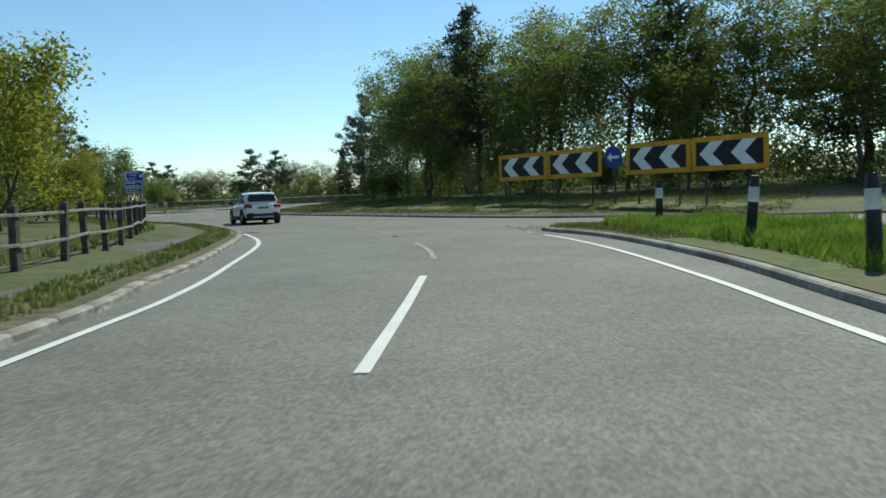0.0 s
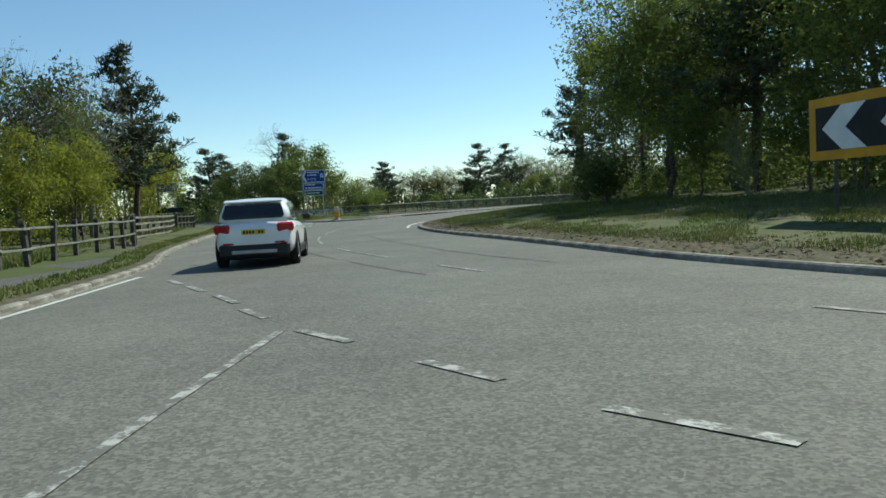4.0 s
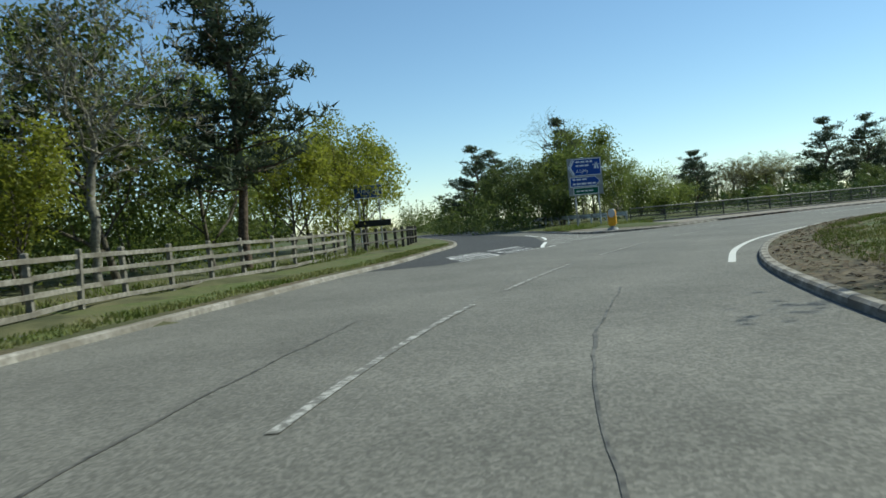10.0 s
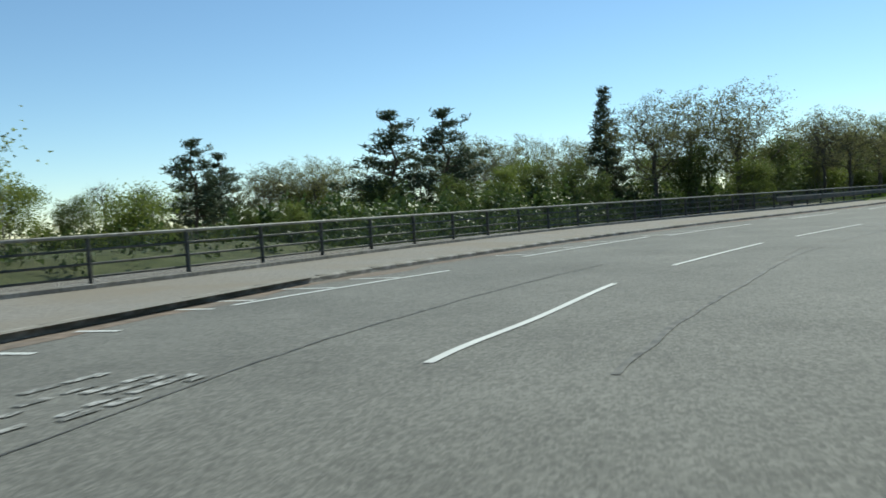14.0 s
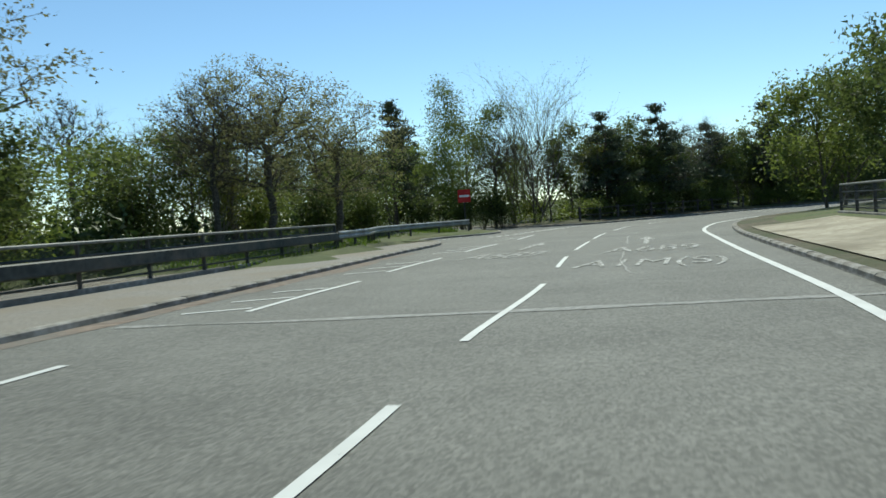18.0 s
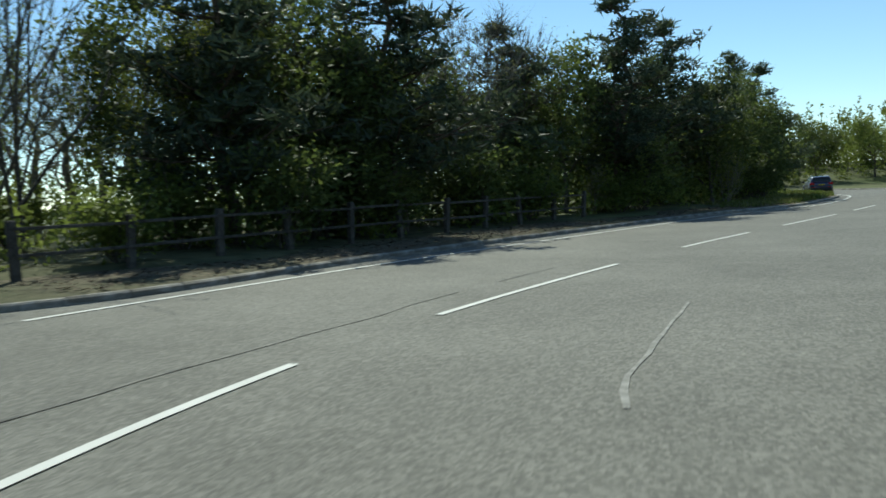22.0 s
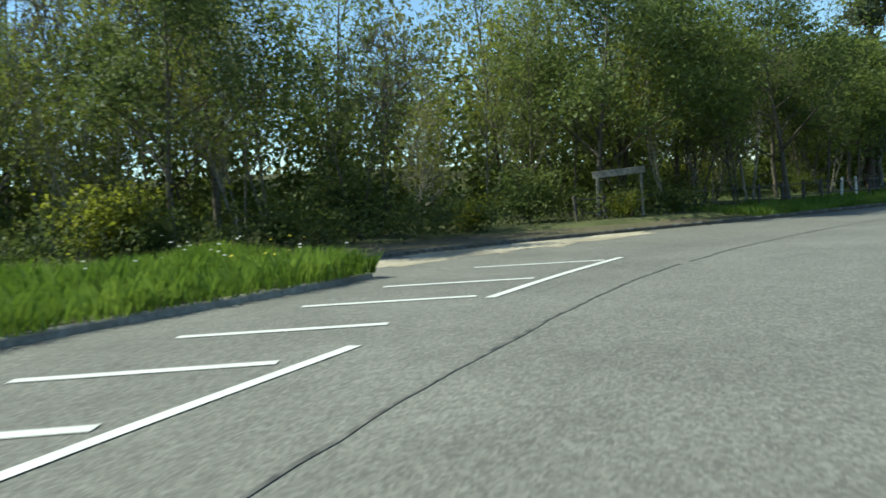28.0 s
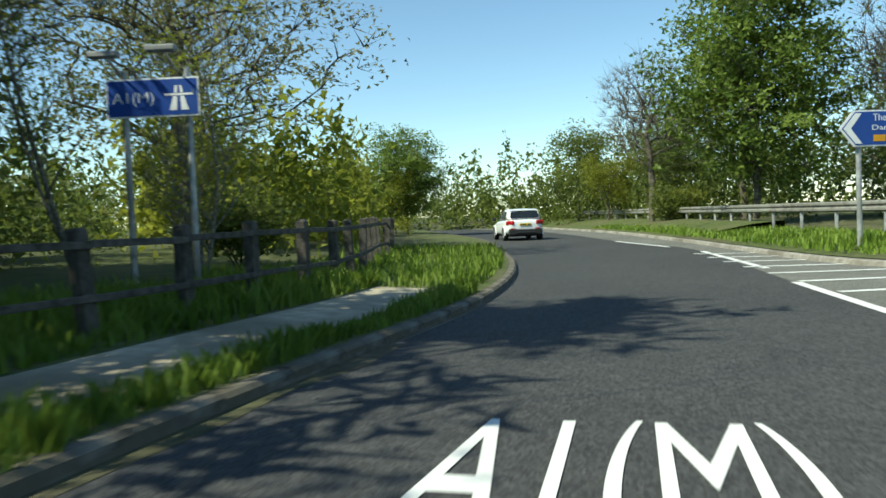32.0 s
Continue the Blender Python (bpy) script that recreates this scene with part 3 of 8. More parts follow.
for pts in (((-4.5, 11.4), (-6.0, 13.0)), ((-8.0, 15.2), (-11.6, 19.6)), ((-13.5, 22.2), (-17.0, 28.4)), ((-17.8, 30.3), (-19.9, 35.6)), ((-20.8, 38.4), (-22.5, 44.7)),
            ((-23.0, 47.7), (-23.35, 53.9)), ((-23.3, 56.8), (-22.7, 62.1)), ((-22.9, 65.7), (-21.3, 71.7)), ((-20.3, 74.3), (-17.8, 79.7)),
            ((-16.5, 82), (-13.6, 87)), ((-11.9, 89.6), (-8.8, 94.4)), ((-6.2, 99.8), (-2.8, 105.6)), ((-1.4, 108), (1.5, 112.5)), ((3.1, 115.5), (5.1, 118.8)), ((6.5, 121), (9.2, 125.3)),
            ((10.5, 127.2), (13.4, 131.6)), ((15.1, 134), (18.5, 138)), ((21.4, 140.9), (23.6, 142.6)), ((25.9, 144.0), (30.7, 146.0)), ((34.3, 147.4), (38.4, 148.8)), ((41.5, 149.8), (47.5, 151.8)),
            ((50.3, 152.7), (55.1, 154.4)), ((63.9, 157.6), (66, 158.7))):
    dash_at(*pts[0], *pts[1], material=PAINT if pts[0][1] > 60 else PAINT_WORN)
mark(LANE, 1.7, 9, 0.1, PAINT_WORN)
for pts in (((1.15, -0.68), (1.45, -0.3), (1.9, 0.1)), ((1.0, 1.58), (1.25, 1.5), (1.5, 1.4)), ((0.88, -1.2), (0.92, -1.7), (0.97, -2.2)), ((1.0, 1.15), (1.1, 1.1), (1.2, 1.06))):
    mark(curve(pts, 0.2), 0, 9, 0.11, PAINT_WORN, "fragment of a worn white line at the island nose")
mark(curve([(-1.9, -18.7), (-1.78, -15.5), (-1.7, -12.4)]), 0, 12, 0.12, PAINT)
mark(curve([(-1.6, -9.6), (-1.8, -7), (-2.2, -4.6)]), 0, 9, 0.11, PAINT_WORN)
for a, b in (((-10.7, 10.9), (-9.9, 10.2)), ((-9.4, 9.8), (-8.5, 9)), ((-7.9, 8.5), (-6.9, 7.6)), ((-6.4, 7.0), (-5.6, 6.3)), ((-4.7, 5.5), (-3.8, 4.9)), ((-2.8, 4.15), (-2.0, 3.6)), ((-1.2, 3.0), (-0.2, 2.5)),
             ((0.3, 7.0), (0.95, 6.5)), ((1.2, 6.2), (1.9, 5.8))):
    mark(curve([a, b], 0.3), 0, 9, 0.13, PAINT_WORN, "broken give-way line worn thin by traffic")


def line_mark(points, w=0.12, material=PAINT, label="solid white edge line on the road"):
    ln = curve(points, 0.5)
    MARKS.append(tagged(part("edge_line", soup("edge_line", *ribbon(ln, w / 2, 0.009)), material), label, "road marking", "", "structure"))


line_mark([(-4.9, -70), (-4.9, -30), (-4.9, -17), (-5.0, -13.5), (-5.5, -9.5), (-6.8, -1.9), (-9.3, 5.2), (-12.1, 11.7)])
line_mark([(2.15, -70), (2.0, -30), (2.05, -18), (2.1, -14), (1.95, -9), (1.6, -5.4), (1.2, -3.2)])
line_mark([(-15.4, 34.5), (-16.9, 38.5), (-18.0, 43), (-18.5, 48), (-18.7, 54)], 0.15)
line_mark([(-8.6, 87), (-6.4, 90.6), (-0.9, 101.4), (3.8, 108.9), (7.9, 115.6), (11.6, 121.5), (15.3, 127.2), (18.9, 131.6), (22, 134.6), (28.3, 138.9), (38, 142.2)], 0.15)
for pts in ([(-27.00, 44.63), (-28.33, 46.56), (-30.29, 49.62)],
            [(-32.09, 52.20), (-33.43, 54.09), (-35.55, 56.80)],
            [(-36.97, 58.40), (-38.82, 60.35), (-40.76, 62.27)]):
    line_mark(pts, 0.16, PAINT_NEW, "fresh white edge line of the slip road")
for pts in ([(-26.89, 44.86), (-27.01, 45.27), (-27.17, 45.76)],
            [(-29.22, 48.20), (-28.24, 47.80), (-27.95, 48.15)],
            [(-30.41, 50.10), (-29.27, 49.98), (-28.85, 50.63), (-28.01, 51.62)],
            [(-32.04, 52.19), (-30.08, 52.13), (-29.40, 52.86), (-28.89, 54.13)],
            [(-32.82, 53.95), (-30.88, 54.33), (-29.73, 55.41), (-28.74, 56.19)],
            [(-33.93, 55.31), (-33.37, 56.14), (-33.10, 57.10)],
            [(-35.67, 57.28), (-35.08, 58.23), (-34.74, 59.06)],
            [(-37.42, 59.56), (-36.96, 60.18), (-36.38, 60.49)]):
    line_mark(pts, 0.13, PAINT_NEW, "white hatching bar at the slip road nose")
# edge line and hatching along the bridge footway
B_EDGE = [((-27.1, 70.6), (-24.7, 75.6)), ((-23.5, 79), (-20.1, 86.2)), ((-19.5, 86.4), (-15.9, 92.4)), ((-13.5, 96.5), (-10.5, 101)), ((-7.9, 104.8), (-5.2, 109.3)), ((-3.2, 112.8), (-0.7, 116.7)),
          ((0.4, 118.8), (3.0, 122.8)), ((4.6, 125.3), (7.4, 129.4)), ((9.4, 132.1), (11.9, 136))]
for a, b in B_EDGE:
    line_mark([a, ((a[0] + b[0]) / 2 - 0.05, (a[1] + b[1]) / 2 + 0.03), b], 0.13, PAINT, "broken white edge line beside the bridge footway")
    for s in (0.1, 0.42, 0.74):
        p = Vector(a).lerp(Vector(b), s) + Vector((-0.15, 0.1))
        q = p + Vector((-1.05, 0.1))
        line_mark([p, p.lerp(q, 0.5), q], 0.12, PAINT, "short white hatching bar by the kerb")
for x, y in ((-27.4, 66.7), (-27.4, 68.2), (-27.2, 70.2)):
    line_mark([(x, y), (x - 0.35, y + 0.04), (x - 0.7, y + 0.08)], 0.12, PAINT, "short white hatching bar by the kerb")
give = curve([(10.4, 137.6), (12.1, 139), (15.2, 142.2), (18.5, 145.2), (21.2, 147.2)], 0.3)
for off in (0, 0.45):
    for s in np.arange(0.2, 14, 0.95):
        mark(shifted(give, off), s, s + 0.6, 0.2, PAINT, "double broken give-way line across the slip road mouth")
line_mark([(8.3, 140.9), (9.8, 141.3), (11.6, 142.0)], 0.12, PAINT)
line_mark([(22.3, 147.6), (29, 150.4), (36, 152.7), (48, 156.4), (56.2, 157.8), (62, 160), (67.5, 162.5), (75, 166.8), (89, 178)], 0.13, PAINT)
line_mark([(65.6, 153.9), (67.5, 152.4), (70.1, 150.9)], 0.14, PAINT)
line_mark([(73, 157), (77, 159.8), (82.2, 163)], 0.14, PAINT)
for a, b in (((66.1, 150.9), (68.5, 149.6)), ((71.3, 147.95), (75.6, 144.95)), ((78.2, 142.95), (82.45, 138.65)), ((84.6, 136.3), (88.0, 132.0))):
    c = ((a[0] + b[0]) / 2 + 0.05, (a[1] + b[1]) / 2 + 0.05)
    line_mark([a, c, b], 0.14, PAINT, "broken white edge line before the grass island")
for x, y in ((67.7, 150.6), (69.3, 149.5), (70.9, 148.5), (72.4, 147.5), (73.8, 146.5), (75.3, 145.5), (76.8, 144.5), (78.15, 143.25), (79.5, 142.1), (80.8, 140.75), (82.15, 139.4), (83.5, 138), (84.9, 136.35), (86.2, 134.8), (87.8, 132.5)):
    q = Vector((x + (x - 70) * 0.065, y + 2.1))
    line_mark([q, q.lerp(Vector((x, y)), 0.5), (x, y)], 0.16, PAINT, "white hatching bar before the grass island")
for a, b in (((95.9, 99.0), (97.1, 95.4)), ((98.2, 92), (100.4, 87.3)), ((101.4, 84.6), (104.3, 78.8)), ((106.1, 76.2), (109.7, 71.6))):
    line_mark([a, ((a[0] + b[0]) / 2, (a[1] + b[1]) / 2), b], 0.16, PAINT_NEW, "fresh white edge line of the southbound slip road")
for i in range(9):
    a = Vector((97.7, 92.2)).lerp(Vector((104.6, 79.2)), (i + 0.5) / 9)
    b = Vector((95.6, 89.8)).lerp(Vector((102.0, 78.8)), (i + 0.5) / 9)
    line_mark([a, a.lerp(b, 0.5), b], 0.17, PAINT_NEW, "white hatching bar at the southbound slip road")


def road_text(words, x, y, heading, height, width, material, label):
    """Painted letters lying on the road, read along the heading (degrees to the left of +y)."""
    cu = bpy.data.curves.new("letters", "FONT")
    cu.body, cu.align_x, cu.align_y = words, "CENTER", "CENTER"
    tmp = bpy.data.objects.new("letters", cu)
    me = bpy.data.meshes.new_from_object(tmp)
    bpy.data.objects.remove(tmp)
    v = np.array([p.co for p in me.vertices])
    size = v.max(0) - v.min(0)
    me.transform(Matrix.Diagonal((width / size[0], height / size[1], 1, 1)))
    me.materials.clear()
    ob = part("road_lettering", me, material)
    ob.matrix_basis = pose(x, y, 0.012, 0, 0, heading)
    return tagged(ob, label, "road marking", "", "structure")


road_text("SOUTH", 97.95, 101.35, -159, 2.3, 3.3, PAINT_NEW, "word SOUTH in fresh white road paint")
road_text("A1(M)", 99.4, 97.0, -159, 2.4, 1.9, PAINT_NEW, "road number A1(M) in fresh white road paint")
road_text("A689", 7.7, 118.95, -35, 2.25, 2.4, PAINT_WORN, "road number A689 in worn white road paint")
road_text("A689", 4.35, 121.25, -36, 2.5, 2.15, PAINT_WORN, "road number A689 in worn white road paint")
road_text("A1M(S)", 5.05, 114.85, -36, 2.45, 3.0, PAINT_WORN, "worn white road letters A1M(S)")


def worn_strokes(corner, across, along, rows, material, label, seed):
    """Road lettering too worn or slanted to read, as plain strokes along the lane."""
    rr = random.Random(seed)
    corner, across, along = Vector(corner), Vector(across), Vector(along)
    out = []
    for r in range(rows):
        s = 0.04
        while s < 0.95:
            a = corner + across * s + along * ((r + 0.08) / rows)
            b = a + along * (0.8 / rows) + across * rr.uniform(-0.06, 0.06)
            whole = material == PAINT_NEW
            for i in range(1 if whole else 7):
                if whole or rr.random() < 0.6:
                    c, d = (a, b) if whole else (a.lerp(b, i / 7), a.lerp(b, (i + rr.uniform(0.5, 1)) / 7))
                    out.append(ribbon([c, c.lerp(d, 0.5), d], rr.uniform(0.04, 0.065), 0.011))
            if rr.random() < 0.7:
                c = a + along * (rr.choice((0.02, 0.4, 0.78)) / rows)
                d = c + across * rr.uniform(0.05, 0.11)
                out.append(ribbon([c, c.lerp(d, 0.5), d], 0.09, 0.0115))
            s += rr.uniform(0.08, 0.2)
    tagged(part("road_lettering", joined("road_lettering", out), material), label, "road marking", "", "structure")


worn_strokes((-25.6, 37.9), (-3.6, 3.2), (-1.3, 6.6), 2, PAINT_NEW, "fresh white road lettering on the slip road", 3)
worn_strokes((-24.6, 56.0), (-2.9, 0.2), (0.3, 2.7), 1, PAINT_WORN, "white road lettering worn beyond reading", 4)
worn_strokes((-26.6, 62.6), (1.5, 0.0), (0.8, 3.4), 1, PAINT_WORN, "white road lettering worn beyond reading", 6)


def arrow(x, y, heading, length, material):
    v = [(-0.07, 0, 0), (0.07, 0, 0), (0.07, 0.62, 0), (0.26, 0.62, 0), (0, 1, 0), (-0.26, 0.62, 0), (-0.07, 0.62, 0)]
    ob = part("road_arrow", soup("road_arrow", [(a * 1.15, b * length, 0) for a, b, c in v], [(0, 1, 2, 6), (3, 4, 5)]), material)
    ob.matrix_basis = pose(x, y, 0.011, 0, 0, heading)
    return tagged(ob, "worn white lane arrow pointing ahead", "road marking", "lane arrows", "structure")


arrow(8.9, 121.2, -32.5, 4.95, PAINT_WORN)
arrow(5.75, 123.45, -35, 4.6, PAINT_WORN)

stud = thing("road_stud", "white reflecting road stud set in the lane line", "road stud", pose(-2.93, -1.35, 0.0, 0, 0, 12))
part("casting", boxed((0.13, 0.24, 0.03), pose(0, 0, 0.012), 0.01), KERB, stud)
part("reflector", boxed((0.07, 0.05, 0.02), pose(0, -0.06, 0.034), 0.006), PAINT_NEW, stud, "white reflector")

# tar seams and pale joints in the road
def seam(points, w, material=TAR, label="dark tar seam in the asphalt"):
    ln = curve(points, 0.4)
    ns = lefts(ln)
    rag = [p + n * (0.05 * noise.noise((p.x * 1.3, p.y * 1.3, 3))) for p, n in zip(ln, ns)]
    wide = [w / 2 * (0.75 + 0.7 * noise.noise((p.x * 0.9, p.y * 0.9, 5))) for p in rag]
    v = [(p.x + n.x * h * s, p.y + n.y * h * s, 0.0065) for p, n, h in zip(rag, ns, wide) for s in (1, -1)]
    f = [(2 * i, 2 * i + 2, 2 * i + 3, 2 * i + 1) for i in range(len(rag) - 1) if noise.noise((rag[i].x * 0.45, rag[i].y * 0.45, 9)) > -0.33]
    part("tar_seam", soup("tar_seam", v, f or [(0, 2, 3, 1)]), material, None, label, "structure")


seam([(-17.6, 26.6), (-14.8, 22.2), (-11.1, 17.3), (-8.2, 13.9), (-6.5, 12.1), (-5.4, 11.0)], 0.05)
seam([(-15.6, 30.5), (-12.9, 25.2), (-9.8, 20.6), (-6.6, 16.3), (-5.0, 14.4), (-3.5, 12.8), (-2.9, 12.2)], 0.05)
seam([(3.4, 113.0), (4.94, 115.88), (5.8, 117.26), (9.22, 122.78), (11.94, 127.21), (16.0, 132.4), (17.9, 134.35), (20.1, 136.5), (22.4, 138.4)], 0.05, PALE_STRIP, "pale patched joint along the lane")
seam([(-25, 62), (-24.5, 66.0), (-24.0, 68.2), (-22.6, 72.7), (-20, 79)], 0.04)
seam([(12.5, 134.2), (16.2, 138.5), (21, 142.6)], 0.045)
seam([(21.6, 142.3), (23.2, 143.2), (25.4, 144.3), (26.6, 145.0), (30, 146.6)], 0.05)
seam([(44, 147.9), (50.5, 148.5), (53.3, 148.55), (56.8, 148.3), (58.9, 147.9)], 0.05)
seam([(53.28, 151.79), (54.58, 151.61), (57.4, 151.33)], 0.04)
seam([(24.6, 139.9), (25.3, 140.5), (27.3, 141.8), (28.1, 142.3)], 0.05, PALE_STRIP, "pale patched joint along the lane")
seam([(-21.4, 65.2), (-20.68, 67.78), (-19.29, 71.75), (-18.0, 75.3), (-17.2, 77.0), (-16.3, 78.9), (-13.8, 83.3), (-12.4, 85.6)], 0.085)
seam([(-18.1, 75.6), (-17.4, 77.4), (-16.6, 79.1)], 0.05)
seam([(70.5, 146.6), (75.84, 142.83), (77.37, 141.53), (80.2, 139.0), (84.4, 134.4), (87.1, 130.4), (87.85, 129.0), (89.7, 125.1), (91.0, 121.4), (92.5, 115.7), (92.9, 114.0)], 0.05)
seam([(-19.6, 90.9), (-15.97, 87.98), (-11.2, 84.16), (-9.2, 82.5)], 0.13, PALE_STRIP, "pale bridge movement joint across the road")
seam([(-5.0, 112.4), (-1.1, 110.2), (3.26, 108.0), (5.6, 106.8)], 0.3, PALE_STRIP, "pale bridge movement joint across the road")

# ---- trees ----
BARK = mat("bark_grey_brown", (0.06, 0.052, 0.038), (0.15, 0.13, 0.1), 14, 0.95, 0.8, 25)
BARK_PALE = mat("bark_pale", (0.13, 0.12, 0.095), (0.28, 0.26, 0.21), 10, 0.95, 0.6, 25)
BARK_PINE = mat("bark_pine", (0.06, 0.045, 0.032), (0.15, 0.11, 0.08), 12, 0.95, 0.8, 25)
LEAF_DARK = mat("leaves_dark_green", (0.06, 0.085, 0.022), (0.14, 0.17, 0.045), 1.2, 0.6, vary=0.4, trans=0.5)
LEAF_MID = mat("leaves_mid_green", (0.1, 0.135, 0.028), (0.205, 0.24, 0.055), 1.2, 0.55, vary=0.38, trans=0.6)
LEAF_FULL = mat("leaves_full_green", (0.085, 0.135, 0.02), (0.2, 0.26, 0.05), 1.0, 0.55, vary=0.35, trans=0.42)
LEAF_LIME = mat("leaves_spring_lime", (0.16, 0.185, 0.022), (0.3, 0.31, 0.045), 1.0, 0.55, vary=0.33, trans=0.58)
LEAF_BUD = mat("leaves_pale_buds", (0.15, 0.15, 0.06), (0.28, 0.265, 0.11), 1.0, 0.7, vary=0.33, trans=0.4)
LEAF_IVY = mat("ivy_leaves", (0.045, 0.075, 0.02), (0.1, 0.14, 0.036), 2.0, 0.45, vary=0.4, trans=0.4)
NEEDLE = mat("pine_needles", (0.042, 0.06, 0.032), (0.095, 0.118, 0.06), 1.5, 0.65, vary=0.4, trans=0.25)


class Wood:
    """Collects tapered tubes and leaves."""

    def __init__(self, seed):
        self.r = random.Random(seed)
        self.v, self.f, self.tips, self.lv, self.lf = [], [], [], [], []

    def tube(self, pts, radii, sides):
        base = len(self.v)
        for i, (p, r) in enumerate(zip(pts, radii)):
            d = (pts[min(i + 1, len(pts) - 1)] - pts[max(i - 1, 0)]).normalized()
            side = d.orthogonal().normalized()
            up = d.cross(side)
            for j in range(sides):
                a = 2 * math.pi * j / sides
                self.v.append(p + (side * math.cos(a) + up * math.sin(a)) * r)
        for i in range(len(pts) - 1):
            for j in range(sides):
                a, b = base + i * sides + j, base + i * sides + (j + 1) % sides
                self.f.append((a, b, b + sides, a + sides))

    def twig(self, a, b, r):
        """The finest shoots: one thin tapering blade."""
        s = (b - a).orthogonal().normalized() * r
        s = Matrix.Rotation(self.r.uniform(0, 6.28), 3, (b - a).normalized()) @ s
        k = len(self.v)
        self.v += [a - s, a + s, b]
        self.f.append((k, k + 1, k + 2))

    def limb(self, p, d, length, radius, level, o):
        r = self.r
        last = level >= o["levels"]
        n = 6 if level == 0 else 4 if level == 1 else 2
        pts, q, way = [p.copy()], p.copy(), d.normalized()
        for i in range(n):
            bend = Vector((r.gauss(0, 1), r.gauss(0, 1), r.gauss(0, 1))) * o["wobble"] * (0.4 if level == 0 else 1)
            way = (way + bend + Vector((0, 0, o["lift"] if level else 0.05))).normalized()
            q = q + way * (length / n)
            pts.append(q.copy())
        end = radius * (0.35 if level else 0.25)
        radii = [radius + (end - radius) * i / n for i in range(n + 1)]
        if level == 0:
            radii[0] *= 1.3
        if last or level > 1:
            radius = max(radius, 0.018 if level == 2 else 0.012)
            self.twig(pts[0], pts[1] + (pts[1] - pts[0]) * 0.15, radius)
            self.twig(pts[1], pts[2], radius * 0.7)
        if last:
            self.tips.append((pts[-1], way))
            self.tips.append((pts[-2], way))
            return
        if level < 2:
            self.tube(pts, radii, 7 if level == 0 else 4)
        count = o["kids"][level]
        for kx in range(count):
            s = o["start"][level] + (1 - o["start"][level]) * (kx + r.random()) / count
            i = min(int(s * n), n - 1)
            at = pts[i].lerp(pts[i + 1], s * n - i)
            rad = radii[i] * o["thin"]
            spin = kx * 2.4 + r.uniform(-0.5, 0.5)
            axis = way.orthogonal().normalized()
            out = Matrix.Rotation(spin, 3, way) @ axis
            ang = o["angle"][level] * r.uniform(0.75, 1.25)
            dire = way * math.cos(ang) + out * math.sin(ang)
            self.limb(at, dire, length * o["ratio"][level] * r.uniform(0.75, 1.15) * (1.15 - 0.45 * s), rad, level + 1, o)

    def leaf(self, p, size, flat=0.0):
        r = self.r
        n = Vector((r.gauss(0, 1), r.gauss(0, 1), r.gauss(0, 1) + flat)).normalized()
        u = Matrix.Rotation(r.uniform(0, 6.28), 3, n) @ n.orthogonal().normalized()
        w = n.cross(u)
        k, a, b = len(self.lv), size * r.uniform(0.75, 1.3), size * r.uniform(0.45, 0.75)
        self.lv += [p - u * a * 0.5 - w * b * 0.5, p - u * a * 0.4 + w * b * 0.5, p + u * a * 0.5]
        self.lf.append((k, k + 1, k + 2))

    def sprig(self, p, size, count):
        """A burst of needles round a shoot."""
        r = self.r
        for _ in range(count):
            d = Vector((r.gauss(0, 1), r.gauss(0, 1), r.gauss(0.5, 0.8))).normalized()
            s = d.orthogonal().normalized() * size * 0.13
            s = Matrix.Rotation(r.uniform(0, 6.28), 3, d) @ s
            q, k = p + Vector((r.gauss(0, 1), r.gauss(0, 1), r.gauss(0, 0.5))) * size * 0.35, len(self.lv)
            self.lv += [q - s, q + s, q + d * size * r.uniform(0.7, 1.2)]
            self.lf.append((k, k + 1, k + 2))


def broadleaf(seed, height, leaves, size, spread=0.55, first=0.25, levels=3, tight=0.35, o=None, stems=1, ivy=0):
    """A branching tree of one or several stems; leaves gather round the outer shoots, ivy round the stem."""
    w = Wood(seed)
    opt = dict(levels=levels, wobble=0.13, lift=0.06, kids=[10, 6, 4, 3, 3], start=[first, 0.3, 0.2, 0.2, 0.2], angle=[0.85, 0.7, 0.7, 0.6, 0.6], ratio=[spread, 0.55, 0.5, 0.5, 0.5], thin=0.6, girth=0.016)
    opt.update(o or {})
    for j in range(stems):
        lean = 0.05 if stems == 1 else 0.3
        d = Vector((w.r.uniform(-lean, lean), w.r.uniform(-lean, lean), 1))
        foot = Vector((d.x * 0.8, d.y * 0.8, -0.3)) if stems > 1 else Vector((0, 0, -0.3))
        h = height * (0.93 if j == 0 else w.r.uniform(0.7, 0.93))
        w.limb(foot, d, h, h * opt["girth"], 0, opt)
        for _ in range(ivy // stems):
            f = w.r.random() ** 0.8 * 0.75
            p = foot + d * (h * f) + Vector((w.r.gauss(0, 1), w.r.gauss(0, 1), w.r.gauss(0, 0.5))) * 0.42 * (1.1 - f)
            w.leaf(p, size * 1.1, 0.2)
    for _ in range(leaves if w.tips else 0):
        p, d = w.r.choice(w.tips)
        w.leaf(p + Vector((w.r.gauss(0, tight), w.r.gauss(0, tight), w.r.gauss(0, tight * 0.8))), size, 0.6)
    return w


